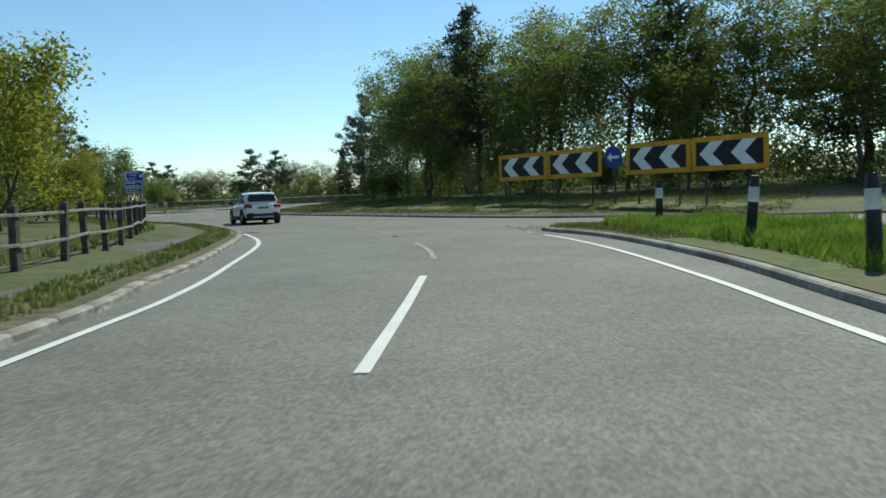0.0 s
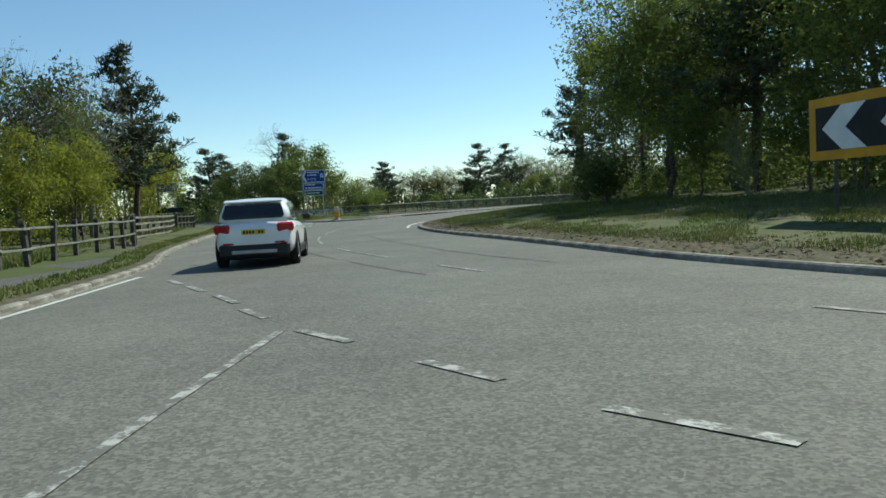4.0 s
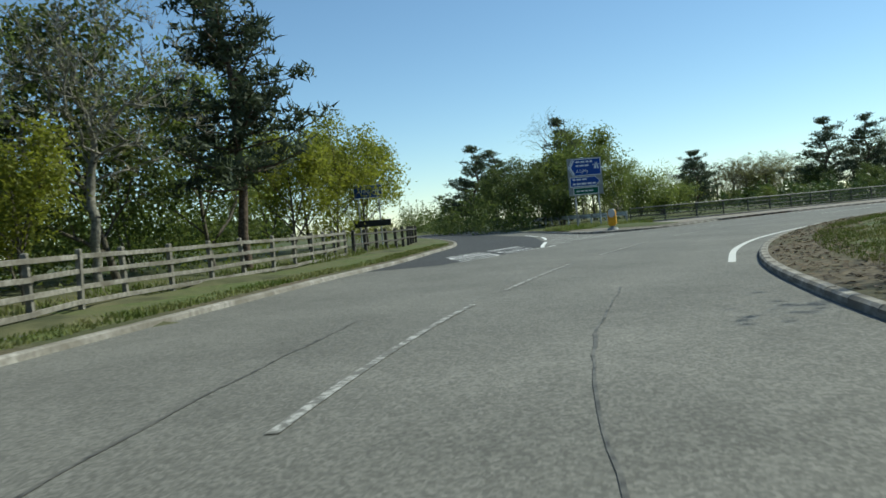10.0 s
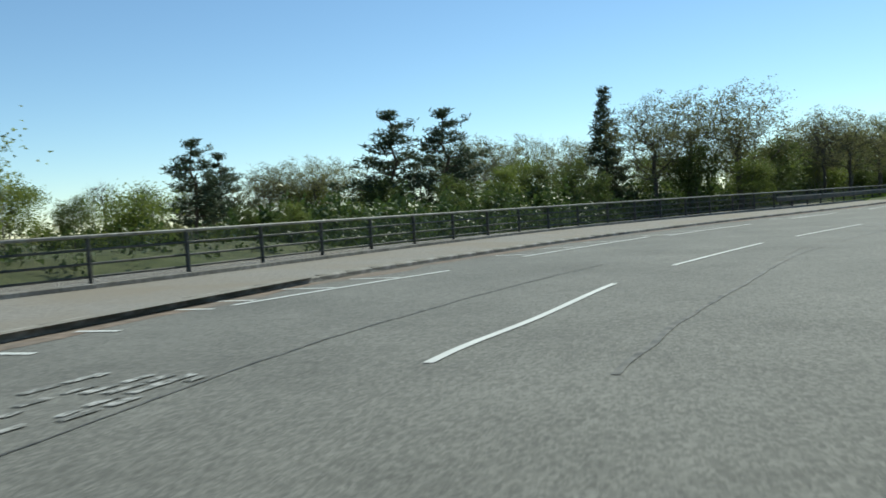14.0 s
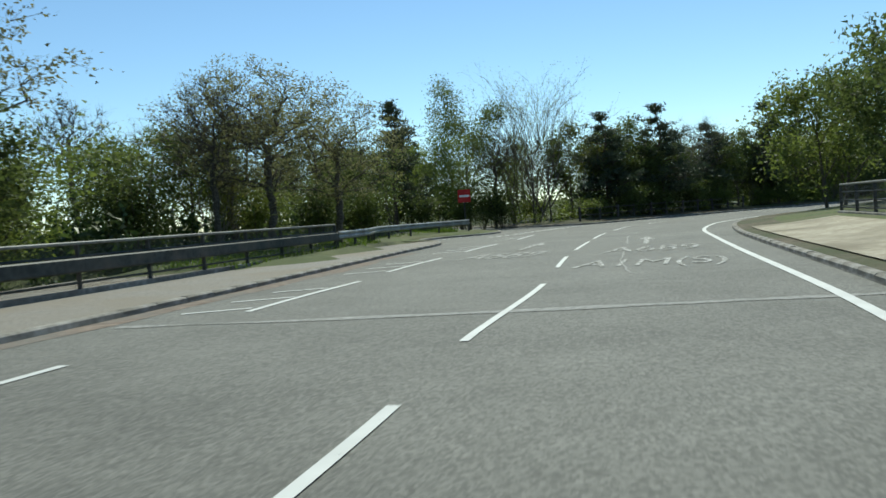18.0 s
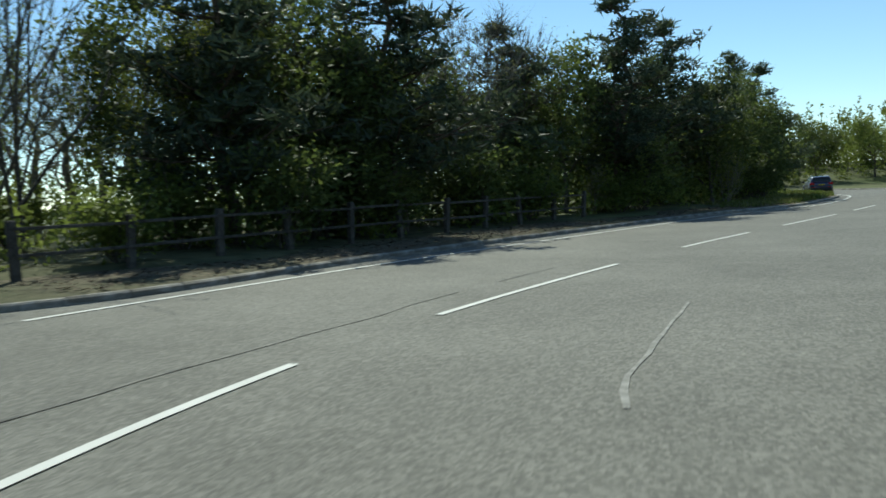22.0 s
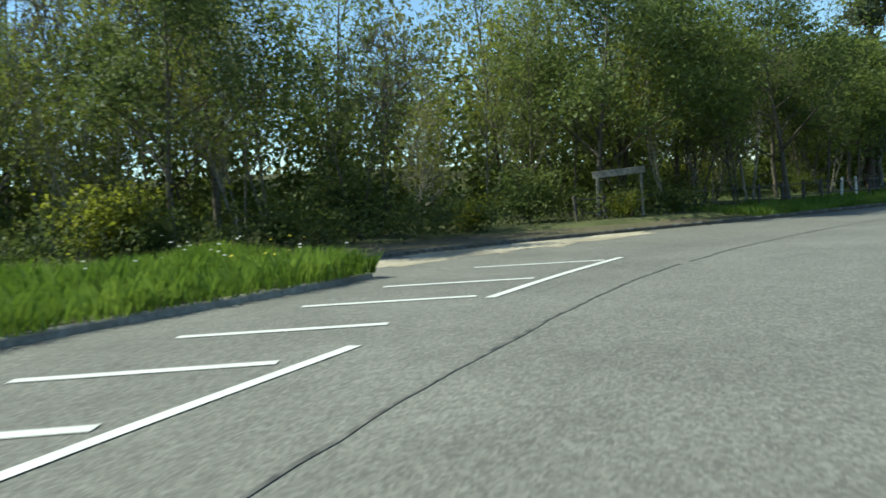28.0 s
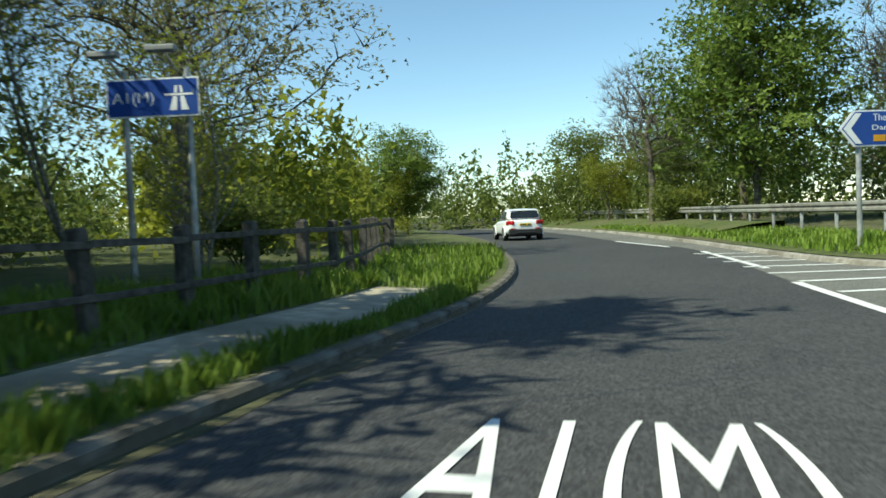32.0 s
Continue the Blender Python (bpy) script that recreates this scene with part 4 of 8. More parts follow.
def crowned(seed, height, spread, base, points, leaves, size, tuft=0.3, twigs=5, girth=0.02, shoot=0.06, ivy=0):
    """A tree whose limbs grow towards points in a lumpy rounded crown; every end carries a spray of twigs and a tuft of leaves."""
    w = Wood(seed)
    r = w.r
    mid, up, out = height * (0.97 + base) / 2, height * (0.97 - base) / 2 * 0.9, height * spread / 2 * 0.86
    goals = []
    while len(goals) < points:
        d = Vector((r.gauss(0, 1), r.gauss(0, 1), r.gauss(0, 1))).normalized()
        reach = r.random() ** 0.42 * (0.84 + 0.4 * noise.noise(d * 1.7 + Vector((seed, 0, 0))))
        goals.append(Vector((d.x * out * reach, d.y * out * reach, mid + d.z * up * reach)))
    stem = 7
    P = [Vector((r.gauss(0, 0.012) * height * k / stem, r.gauss(0, 0.012) * height * k / stem, -0.3 + height * (base + 0.38) * k / stem)) for k in range(stem + 1)]
    parent = [-1] + list(range(stem))
    path = [p.z * 0.6 for p in P]
    goals.sort(key=lambda g: (g - P[3]).length)
    for g in goals:
        A = np.array(P)
        far = np.sqrt(((A - np.array(g)) ** 2).sum(1))
        cost = far + 0.22 * np.array(path) + np.maximum(A[:, 2] - g.z, 0) * 0.9
        cost[:3] += 50
        k = int(cost.argmin())
        P.append(g)
        parent.append(k)
        path.append(path[k] + far[k])
    kids = [0] * len(P)
    for i in range(len(P) - 1, 0, -1):
        kids[i] += 1
        kids[parent[i]] += kids[i]
    for i in range(1, len(P)):
        a, b = P[parent[i]], P[i]
        ra = max(height * girth * 0.5 * kids[i] ** 0.46 / kids[1] ** 0.46, 0.014)
        if ra > 0.022:
            m = a.lerp(b, 0.5) + Vector((r.gauss(0, 1), r.gauss(0, 1), r.gauss(0.3, 0.6))) * (b - a).length * 0.06
            w.tube([a, m, b], [ra * (1.35 if i == 1 else 1.08), ra, ra * 0.9], 6 if i <= stem else 4)
        else:
            w.twig(a, b, ra * 1.2)
        if i > stem:
            d = (b - Vector((0, 0, mid - up * 0.4))).normalized()
            for _ in range(twigs):
                q = b + (d * 0.7 + Vector((r.gauss(0, 0.6), r.gauss(0, 0.6), r.gauss(0.25, 0.5)))) * height * shoot * r.uniform(0.5, 1.1)
                w.twig(b, q, 0.012)
                w.tips.append((q, d))
    for _ in range(ivy):
        f = r.random() ** 0.8 * 0.5 * height
        w.leaf(Vector((r.gauss(0, 0.25), r.gauss(0, 0.25), f)), size * 1.1, 0.2)
    for _ in range(leaves):
        p, d = r.choice(w.tips)
        w.leaf(p + Vector((r.gauss(0, tuft), r.gauss(0, tuft), r.gauss(-0.05, tuft * 0.45))), size, 1.0)
    return w


def pine(seed, height, bare=0.4, whorls=9, reach=0.3, density=1.0):
    w = Wood(seed)
    r = w.r
    trunk = [Vector((r.gauss(0, 0.05) * i, r.gauss(0, 0.05) * i, height * i / 7 - 0.3)) for i in range(8)]
    w.tube(trunk, [height * 0.018 * (1 - 0.8 * i / 7) for i in range(8)], 7)
    for k in range(whorls):
        s = bare + (0.97 - bare) * min(max(k / (whorls - 1) + r.uniform(-0.03, 0.03), 0), 1)
        i = min(int(s * 7), 6)
        at = trunk[i].lerp(trunk[i + 1], s * 7 - i)
        shape = (1 - ((s - bare) / (1 - bare)) ** 1.3 * 0.9) * (0.75 if k == 0 else 1)
        for j in range(r.randint(4, 6)):
            a = r.uniform(0, 6.28)
            L = height * reach * shape * r.uniform(0.55, 1.2)
            tip = at + Vector((math.cos(a) * L, math.sin(a) * L, L * r.uniform(0.05, 0.4)))
            mid = at.lerp(tip, 0.5) + Vector((0, 0, -L * 0.06))
            w.tube([at, mid, tip], [height * 0.005, height * 0.0035, 0.01], 4)
            for c in range(max(3, int(L * 5.0 * density))):
                f = r.uniform(0.2, 1.05)
                q = at.lerp(tip, f) + Vector((r.gauss(0, 0.22), r.gauss(0, 0.22), r.gauss(0.12, 0.2))) * (0.4 + L * 0.22)
                w.sprig(q, 0.4, 10)
    return w


def spruce(seed, height):
    w = Wood(seed)
    r = w.r
    w.tube([Vector((0, 0, -0.3)), Vector((0.05, 0, height * 0.5)), Vector((0, 0.03, height))], [height * 0.014, height * 0.009, 0.02], 6)
    for k in range(26):
        s = 0.12 + 0.86 * k / 25
        for j in range(6):
            a, L = r.uniform(0, 6.28), height * 0.25 * (1.03 - s) * r.uniform(0.7, 1.2) + 0.15
            at = Vector((0, 0, height * s))
            tip = at + Vector((math.cos(a) * L, math.sin(a) * L, -L * 0.2))
            w.tube([at, tip], [0.03, 0.01], 3)
            for c in range(max(2, int(L * 5))):
                w.sprig(at.lerp(tip, r.uniform(0.2, 1)) + Vector((0, 0, r.gauss(0, 0.12))), 0.36, 8)
    return w


def shrub(seed, height, width, leaves, size):
    w = Wood(seed)
    r = w.r
    for j in range(9):
        a = r.uniform(0, 6.28)
        L = height * r.uniform(0.7, 1.05)
        lean = r.uniform(0.1, 0.6) * width / height
        tip = Vector((math.cos(a) * lean * L, math.sin(a) * lean * L, L))
        w.tube([Vector((math.cos(a) * 0.1, math.sin(a) * 0.1, -0.2)), tip * 0.5 + Vector((r.gauss(0, .1), r.gauss(0, .1), 0)), tip], [0.035, 0.022, 0.008], 4)
        for t in range(7):
            w.tips.append((tip * r.uniform(0.25, 1), tip))
    for _ in range(leaves):
        p, d = r.choice(w.tips)
        w.leaf(p + Vector((r.gauss(0, width * 0.16), r.gauss(0, width * 0.16), r.gauss(0, height * 0.1))), size, 0.5)
    return w


def plant(kind, w, bark, leaf, label, category="tree"):
    """A standing plant built once: an empty with its trunk and its crown."""
    ob = thing(kind, label, category)
    part("trunk", soup("trunk", w.v, w.f, True), bark, ob)
    if w.lf:
        part("crown", soup("crown", w.lv, w.lf), leaf, ob)
    return ob


OPEN = dict(kids=[12, 6, 5, 3], wobble=0.16, lift=0.09)
FAN = dict(kids=[12, 6, 5, 3], angle=[0.55, 0.5, 0.55, 0.5], lift=0.12, start=[0.15, 0.2, 0.2, 0.2], ratio=[0.72, 0.55, 0.5, 0.5])
POLE = dict(kids=[13, 5, 4, 3], wobble=0.12, lift=0.14, angle=[0.6, 0.55, 0.6, 0.5], girth=0.0085, thin=0.5)
KINDS = {
    "lime_a": plant("sycamore_tree", broadleaf(11, 8, 6250, 0.26, 0.5, 0.12, 3, 0.42), BARK, LEAF_LIME, "sycamore in fresh yellow-green spring leaf"),
    "lime_b": plant("maple_tree", broadleaf(12, 8, 5900, 0.26, 0.55, 0.1, 3, 0.44), BARK, LEAF_LIME, "young maple in bright lime spring leaf"),
    "dark_a": plant("oak_tree", broadleaf(21, 10, 6050, 0.33, 0.5, 0.15, 3, 0.56), BARK, LEAF_DARK, "dense dark green broadleaf tree against the light"),
    "dark_b": plant("sycamore_tree", broadleaf(22, 10, 5750, 0.33, 0.45, 0.12, 3, 0.54), BARK, LEAF_DARK, "tall dark green broadleaf tree"),
    "mid_a": plant("sycamore_tree", broadleaf(31, 9, 5750, 0.29, 0.52, 0.14, 3, 0.5), BARK, LEAF_MID, "full mid-green broadleaf tree in spring leaf"),
    "mid_b": plant("chestnut_tree", broadleaf(32, 10, 6300, 0.32, 0.55, 0.1, 3, 0.56), BARK, LEAF_MID, "broad rounded tree with fresh green leaves"),
    "fine_a": plant("oak_tree", broadleaf(23, 10, 13000, 0.2, 0.5, 0.2, 3, 0.5), BARK, LEAF_DARK, "tall dark green tree with small dense leaves"),
    "fine_b": plant("sycamore_tree", crowned(33, 10, 0.78, 0.14, 240, 16500, 0.15, 0.26), BARK, LEAF_MID, "rounded tree with dense small spring leaves"),
    "maple_full": plant("maple_tree", crowned(36, 10, 0.68, 0.04, 260, 20000, 0.19, 0.26), BARK, LEAF_FULL, "full sunlit maple with layered fresh green leaves"),
    "ash_haze": plant("ash_tree", crowned(44, 10, 0.92, 0.14, 300, 8500, 0.13, 0.2, 6, 0.036, 0.05), BARK, LEAF_BUD, "broad rounded tree hazed with opening pale leaves"),
    "bare_a": plant("ash_tree", crowned(41, 10, 0.62, 0.18, 320, 900, 0.08, 0.12, 8, 0.03, 0.06), BARK, LEAF_BUD, "almost bare ash tree with opening buds"),
    "bare_b": plant("ash_tree", crowned(42, 10, 0.8, 0.14, 320, 1900, 0.1, 0.14, 8, 0.03, 0.055), BARK_PALE, LEAF_BUD, "rounded bare tree with pale catkins and buds"),
    "stems_a": plant("alder_tree", broadleaf(45, 10, 1300, 0.11, 0.3, 0.15, 3, 0.25, dict(FAN, girth=0.0075, kids=[9, 4, 4, 3]), 3), BARK, LEAF_LIME, "many-stemmed almost leafless tree with dark upright stems"),
    "bare_c": plant("birch_tree", broadleaf(43, 9, 500, 0.09, 0.45, 0.25, 4, 0.16, OPEN), BARK, LEAF_BUD, "leafless tree with fine dark twigs"),
    "thin_a": plant("alder_tree", broadleaf(51, 9, 3000, 0.14, 0.3, 0.2, 3, 0.3, POLE, 2), BARK, LEAF_MID, "slender woodland tree with thin spring foliage"),
    "thin_b": plant("alder_tree", broadleaf(52, 10, 2800, 0.13, 0.28, 0.25, 3, 0.27, POLE, 2), BARK_PALE, LEAF_LIME, "slender pale-stemmed tree with sparse yellow-green leaves"),
    "thin_c": plant("hazel_tree", broadleaf(53, 7, 2400, 0.12, 0.34, 0.12, 3, 0.24, POLE, 4), BARK_PALE, LEAF_LIME, "many-stemmed hazel with sunlit yellow-green sprays"),
    "ivy_a": plant("ivy_clad_tree", broadleaf(54, 10, 650, 0.17, 0.36, 0.3, 3, 0.3, POLE, 1, 3600), BARK, LEAF_IVY, "slender tree wrapped in dark ivy"),
    "pine_a": plant("scots_pine", pine(61, 11, 0.28, 14), BARK_PINE, NEEDLE, "dark layered Scots pine with uneven crown"),
    "pine_b": plant("scots_pine", pine(62, 10, 0.2, 13, 0.32), BARK_PINE, NEEDLE, "bushy dark pine with uneven top"),
    "spruce_a": plant("spruce_tree", spruce(63, 10), BARK_PINE, NEEDLE, "narrow dark green pointed spruce tree"),
    "bush_a": plant("bush", shrub(74, 4.6, 4.4, 5200, 0.17), BARK, LEAF_MID, "tall leafy bush in fresh spring green", "shrub"),
    "bush_b": plant("bush", shrub(75, 4.6, 4.2, 5200, 0.18), BARK, LEAF_DARK, "tall dark bush in the shade of trees", "shrub"),
    "shrub_a": plant("shrub", shrub(71, 2.6, 2.8, 2000, 0.19), BARK, LEAF_MID, "green leafy roadside shrub in spring", "shrub"),
    "shrub_b": plant("shrub", shrub(72, 2.2, 2.6, 2400, 0.16), BARK, LEAF_LIME, "yellow-green shrub in fresh spring leaf", "shrub"),
    "shrub_c": plant("shrub", shrub(73, 3.4, 3.2, 2300, 0.2), BARK, LEAF_DARK, "dark dense shrub under the trees", "shrub"),
}
BASE = {"stems_a": 10, "maple_full": 10, "ash_haze": 10, "lime_a": 8, "lime_b": 8, "dark_a": 10, "dark_b": 10, "mid_a": 9, "mid_b": 10, "bare_a": 10, "bare_b": 10, "bare_c": 9, "thin_a": 9, "thin_b": 10, "thin_c": 7, "ivy_a": 10, "fine_a": 10, "fine_b": 10,
        "pine_a": 11, "pine_b": 10, "spruce_a": 10, "bush_a": 4.6, "bush_b": 4.6, "shrub_a": 2.6, "shrub_b": 2.2, "shrub_c": 3.4}
USED = set()
SPOTS = random.Random(5)


def put(kind, x, y, top, wide=1.0, z=None):
    """Stands a plant at (x, y) with its top at the given height."""
    if z is None:
        p = np.array((x, y))
        if inside(p, RING) < 1.6 and inside(p, KERB_CENTRE[::2]) > -1.6:
            return None
        z = max(rise(x, y), 0.0)
    if kind in ("shrub_a", "shrub_b") and top > 3.2:
        kind = "bush_a"
    if kind == "shrub_c" and top > 4:
        kind = "bush_b"
    s = (top - z) / BASE[kind]
    m = Matrix.LocRotScale((x, y, z), Euler((SPOTS.uniform(-0.04, 0.04), SPOTS.uniform(-0.04, 0.04), SPOTS.uniform(0, 6.28))), (s * wide, s * wide, s))
    if kind in USED:
        return copy_thing(KINDS[kind], m)
    USED.add(kind)
    KINDS[kind].matrix_basis = m
    return KINDS[kind]


def grove(line, a, b, near, far, every, kinds, low, high, wide=1.0):
    """Trees scattered along a stretch of a kerb line, between two distances behind it."""
    for p, n in ((q, m) for ln in [cut(line, a, b)] for q, m in list(zip(ln, lefts(ln)))[::every]):
        o = SPOTS.uniform(near, far)
        q = p + n * o + Vector((SPOTS.uniform(-1, 1), SPOTS.uniform(-1, 1)))
        put(SPOTS.choice(kinds), q.x, q.y, SPOTS.uniform(low, high), wide)


L = run_to
# west side of the approach
put("pine_a", -31.6, 34.2, 11.0, 1.0)
for kx, x, y, h in (("lime_a", -16.5, 2, 6.5), ("lime_b", -19.5, 8, 6.0), ("bare_a", -16, -4, 10), ("bare_c", -25, 14, 9.5), ("bare_a", -27.5, 22.5, 9.6), ("thin_a", -24, 9, 8), ("bare_b", -29, 28, 9.5),
                    ("thin_a", -26.5, 24.5, 7), ("lime_a", -40, 42.5, 7.8), ("lime_b", -41.5, 46.5, 8.4), ("lime_a", -43.5, 50.5, 8.2), ("lime_a", -44.5, 47, 8.8), ("lime_b", -46.8, 53.4, 7.8), ("mid_a", -35, 35, 7), ("lime_b", -22.6, 20.6, 4.8), ("lime_b", -20.4, 16.6, 4.6), ("lime_a", -27.2, 25.6, 5), ("dark_b", -31, 29.5, 7.5), ("dark_a", -28.5, 18.5, 7.5),
                    ("thin_b", -37, 33, 8.5), ("bare_c", -33, 24, 10), ("mid_a", -44, 44, 8), ("dark_b", -38, 28, 9), ("lime_a", -14.5, -9, 6), ("bare_a", -21, 0, 10.5), ("lime_b", -13.5, -14, 6.2),
                    ("dark_b", -36, 22, 9.5), ("thin_a", -30, 14, 9), ("mid_a", -22, -12, 9), ("thin_b", -31, 4, 9)):
    put(kx, x, y, h)
# behind the big direction sign
for kx, x, y, h in (("pine_b", -52.2, 85.9, 11.2), ("mid_a", -49.5, 84, 9), ("mid_b", -46, 80, 7.0), ("dark_a", -54, 84, 8.4), ("dark_a", -60, 86, 8.6), ("pine_b", -70.5, 92.8, 10.2), ("pine_b", -68.5, 94.5, 9.4), ("dark_b", -64, 90, 7.4), ("dark_b", -72, 91, 7.2), ("dark_b", -57.5, 80, 6.2), ("dark_a", -53, 78.5, 6.4), ("mid_a", -43, 80, 6.2), ("dark_b", -50, 78, 6.8), ("pine_b", -66, 88, 8.6), ("bare_c", -58, 92, 11.5),
                    ("shrub_c", -57, 78, 4), ("shrub_c", -66, 80, 3.5), ("shrub_c", -46, 75, 3.4), ("shrub_b", -40, 77, 4.4), ("shrub_a", -37.5, 76, 2.6), ("mid_a", -78, 98, 6), ("dark_a", -90, 112, 6)):
    put(kx, x, y, h, 1.15)
# beyond the bridge parapet, rising from the cutting
for kx, x, y, h in (("pine_b", -40.8, 128.6, 10.4), ("pine_b", -35.4, 126.8, 9.9), ("pine_b", -49.9, 110.2, 7.2), ("pine_b", -65.5, 144.5, 9.4), ("spruce_a", -21.3, 121.8, 10.0), ("ash_haze", -17.9, 119.8, 9.7), ("ash_haze", -15.3, 121.6, 10.3), ("ash_haze", -11.4, 123.1, 10.7),
                    ("bare_a", 0.5, 146, 10.2), ("mid_a", -4, 140, 7.5), ("bare_b", -31, 128, 7.6), ("mid_a", -28, 127, 6.2), ("dark_a", -24, 124, 5.6), ("shrub_b", -10, 126, 5), ("bare_a", -3, 133, 8.6), ("thin_a", 2.5, 144, 7.2),
                    ("mid_a", -18, 127, 5.6), ("mid_b", -47, 140, 6.2), ("dark_a", -55, 142, 5.4), ("bare_b", -52, 141, 8.2), ("bare_b", -58, 143, 8.4), ("bare_b", -72, 148, 8.6), ("bare_a", -78, 148, 8.5), ("thin_a", -84, 146, 7.4), ("dark_b", -38, 123, 4.4),
                    ("dark_a", -32, 112, 3.0), ("mid_a", -37, 106, 2.6), ("dark_a", -28, 108, 3.2), ("dark_b", -42, 101, 2.8), ("mid_b", -36, 94, 2.6), ("dark_a", -46, 92, 3.4), ("dark_a", -22, 112, 3.6), ("mid_a", -12, 116, 4.2), ("thin_a", -14, 128, 6.2)):
    put(kx, x, y, h, 1.1)
# a pale row of bare trees on the far bank of the cutting
for i in range(17):
    put(("bare_b", "bare_a", "bare_b", "thin_b")[i % 4], -96 + i * 5.6 + SPOTS.uniform(-1.5, 1.5), 158 + i * 0.3 + SPOTS.uniform(-3, 3), SPOTS.uniform(8.4, 10.4), 1.15)
for kx, x, y, h in (("ash_haze", -53.7, 131.0, 7.8), ("ash_haze", -52.8, 133.7, 8.3), ("ash_haze", -49.8, 133.0, 8.3), ("ash_haze", -49.0, 137.8, 8.4), ("ash_haze", -36.4, 141.8, 10.6), ("ash_haze", -33.2, 138.6, 9.6), ("ash_haze", -29.3, 141.3, 9.7), ("ash_haze", -25.1, 139.8, 8.9), ("ash_haze", -2.1, 137.9, 9.6), ("ash_haze", -0.8, 133.4, 9.0), ("ash_haze", 2.5, 136.7, 8.4), ("ash_haze", 5.9, 124.8, 6.5)):
    put(kx, x, y, h, 1.05)
for kx, x, y, h in (("thin_c", -50, 92, 5.6), ("mid_a", -54, 97, 5.2), ("shrub_a", -46, 96, 4), ("dark_a", -33, 118, 4.6), ("dark_b", -26, 119, 5.2), ("dark_a", -41, 127, 5.4), ("mid_b", -29, 122, 5.6), ("dark_a", -15, 119.5, 5.6), ("dark_b", -9, 121, 6), ("mid_a", -51, 133, 5.5)):
    put(kx, x, y, h, 1.2)
# hedge and trees beyond the safety barrier
for kx, x, y, h in (("shrub_a", -10, 128.5, 4.2), ("shrub_c", -6, 133, 4.4), ("thin_c", -3, 137, 6), ("shrub_b", -1, 139.5, 4), ("shrub_c", 2.5, 143, 4.4), ("dark_a", 4.5, 147.5, 6.6), ("shrub_a", 6, 146.5, 3.6), ("mid_a", -7.5, 137, 6.4), ("dark_b", -2, 144, 7),
                    ("thin_a", 8, 148.6, 7.4), ("bare_a", -9, 140, 9.2), ("bare_b", -16, 140, 9), ("bare_a", -24, 146, 9.4), ("bare_c", -30, 150, 8.6), ("bare_b", -6, 150, 9.8), ("mid_a", -13, 146, 6.6), ("thin_b", -19, 143, 7.2)):
    put(kx, x, y, h, 1.1)
# closing the end of the northern slip road
for kx, x, y, h in (("bare_b", 13, 178, 11), ("pine_b", 17, 176.5, 10), ("bare_a", 20.5, 179, 10.4), ("mid_b", 13.5, 182, 10.8), ("dark_b", 10.5, 170, 9.4), ("bare_b", 25.6, 166, 9.4), ("stems_a", 22.2, 163, 9.6), ("bare_a", 18, 182, 11), ("bare_b", 22.5, 177, 9.4), ("mid_a", 10, 174, 8.4), ("bare_b", 25, 170, 10.4), ("thin_a", 23.5, 164, 8.8), ("bare_a", 28, 174, 10.6), ("shrub_c", 15, 176, 4), ("shrub_c", 20, 175.5, 4), ("shrub_a", 23.3, 160.5, 3), ("shrub_c", 10.8, 165, 3.4),
                    ("dark_b", 8, 162, 8), ("bare_b", 4, 166, 10.4), ("shrub_a", 26.5, 156, 3), ("dark_a", 2, 158, 7.4)):
    put(kx, x, y, h, 1.1)
for kx, x, y, h in (("fine_a", 17.5, 161, 9.2), ("bush_b", 15.6, 157.5, 4.2), ("bush_b", 18.8, 157, 4.2), ("bare_a", 19, 159, 9.6), ("bush_a", 17.2, 157, 3.4)):
    put(kx, x, y, h, 1.0, 0.02)
# round the northern slip road
for kx, x, y, h in (("pine_a", 9.2, 152.4, 9.6), ("mid_b", 12.6, 156.4, 8.6), ("bare_a", 6, 156, 9), ("stems_a", 23.4, 157.8, 9.8), ("pine_b", 28.2, 157, 8.4), ("dark_a", 31.4, 161.2, 9.9),
                    ("bare_b", 37.5, 160, 9.9), ("bare_a", 40.6, 161.5, 10.2), ("pine_b", 33.6, 157.5, 9.0), ("pine_b", 47.5, 161.5, 9.6), ("pine_b", 52, 163, 9.0), ("dark_a", 44, 161.5, 8.6), ("pine_a", 70.0, 172.6, 11), ("pine_b", 66.5, 167.6, 8.4), ("dark_b", 61, 165.4, 8.6),
                    ("stems_a", 21.2, 156.6, 9.2), ("thin_b", 25.9, 158.6, 8.4), ("bare_a", 29.4, 159.2, 9.2), ("ivy_a", 31.5, 157.8, 7.4), ("shrub_c", 10.5, 150.5, 3), ("shrub_a", 5.5, 149, 3.2), ("shrub_c", 28.5, 154.4, 3), ("shrub_a", 24.5, 153, 2.2)):
    put(kx, x, y, h, 1.05)
a, b = L(KERB_WOOD, 31, 152), L(KERB_WOOD, 66, 162.6)
gap0, gap1 = L(KERB_WOOD, 35.5, 153.6), L(KERB_WOOD, 43, 155.8)
grove(KERB_WOOD, a, gap0, 3.6, 6, 3, ["dark_a", "dark_b", "pine_b"], 6.5, 8.6, 1.1)
grove(KERB_WOOD, gap1, b, 3.6, 6.5, 4, ["dark_a", "dark_b", "thin_a", "pine_b", "dark_a"], 6.0, 8.6, 1.1)
grove(KERB_WOOD, a, b, 2.4, 4.2, 2, ["shrub_c", "shrub_c", "shrub_a", "thin_c"], 2.4, 4.2, 1.2)
grove(KERB_WOOD, a, b, 8, 14, 4, ["dark_b", "bare_a", "thin_a", "dark_a"], 8, 9.8, 1.1)
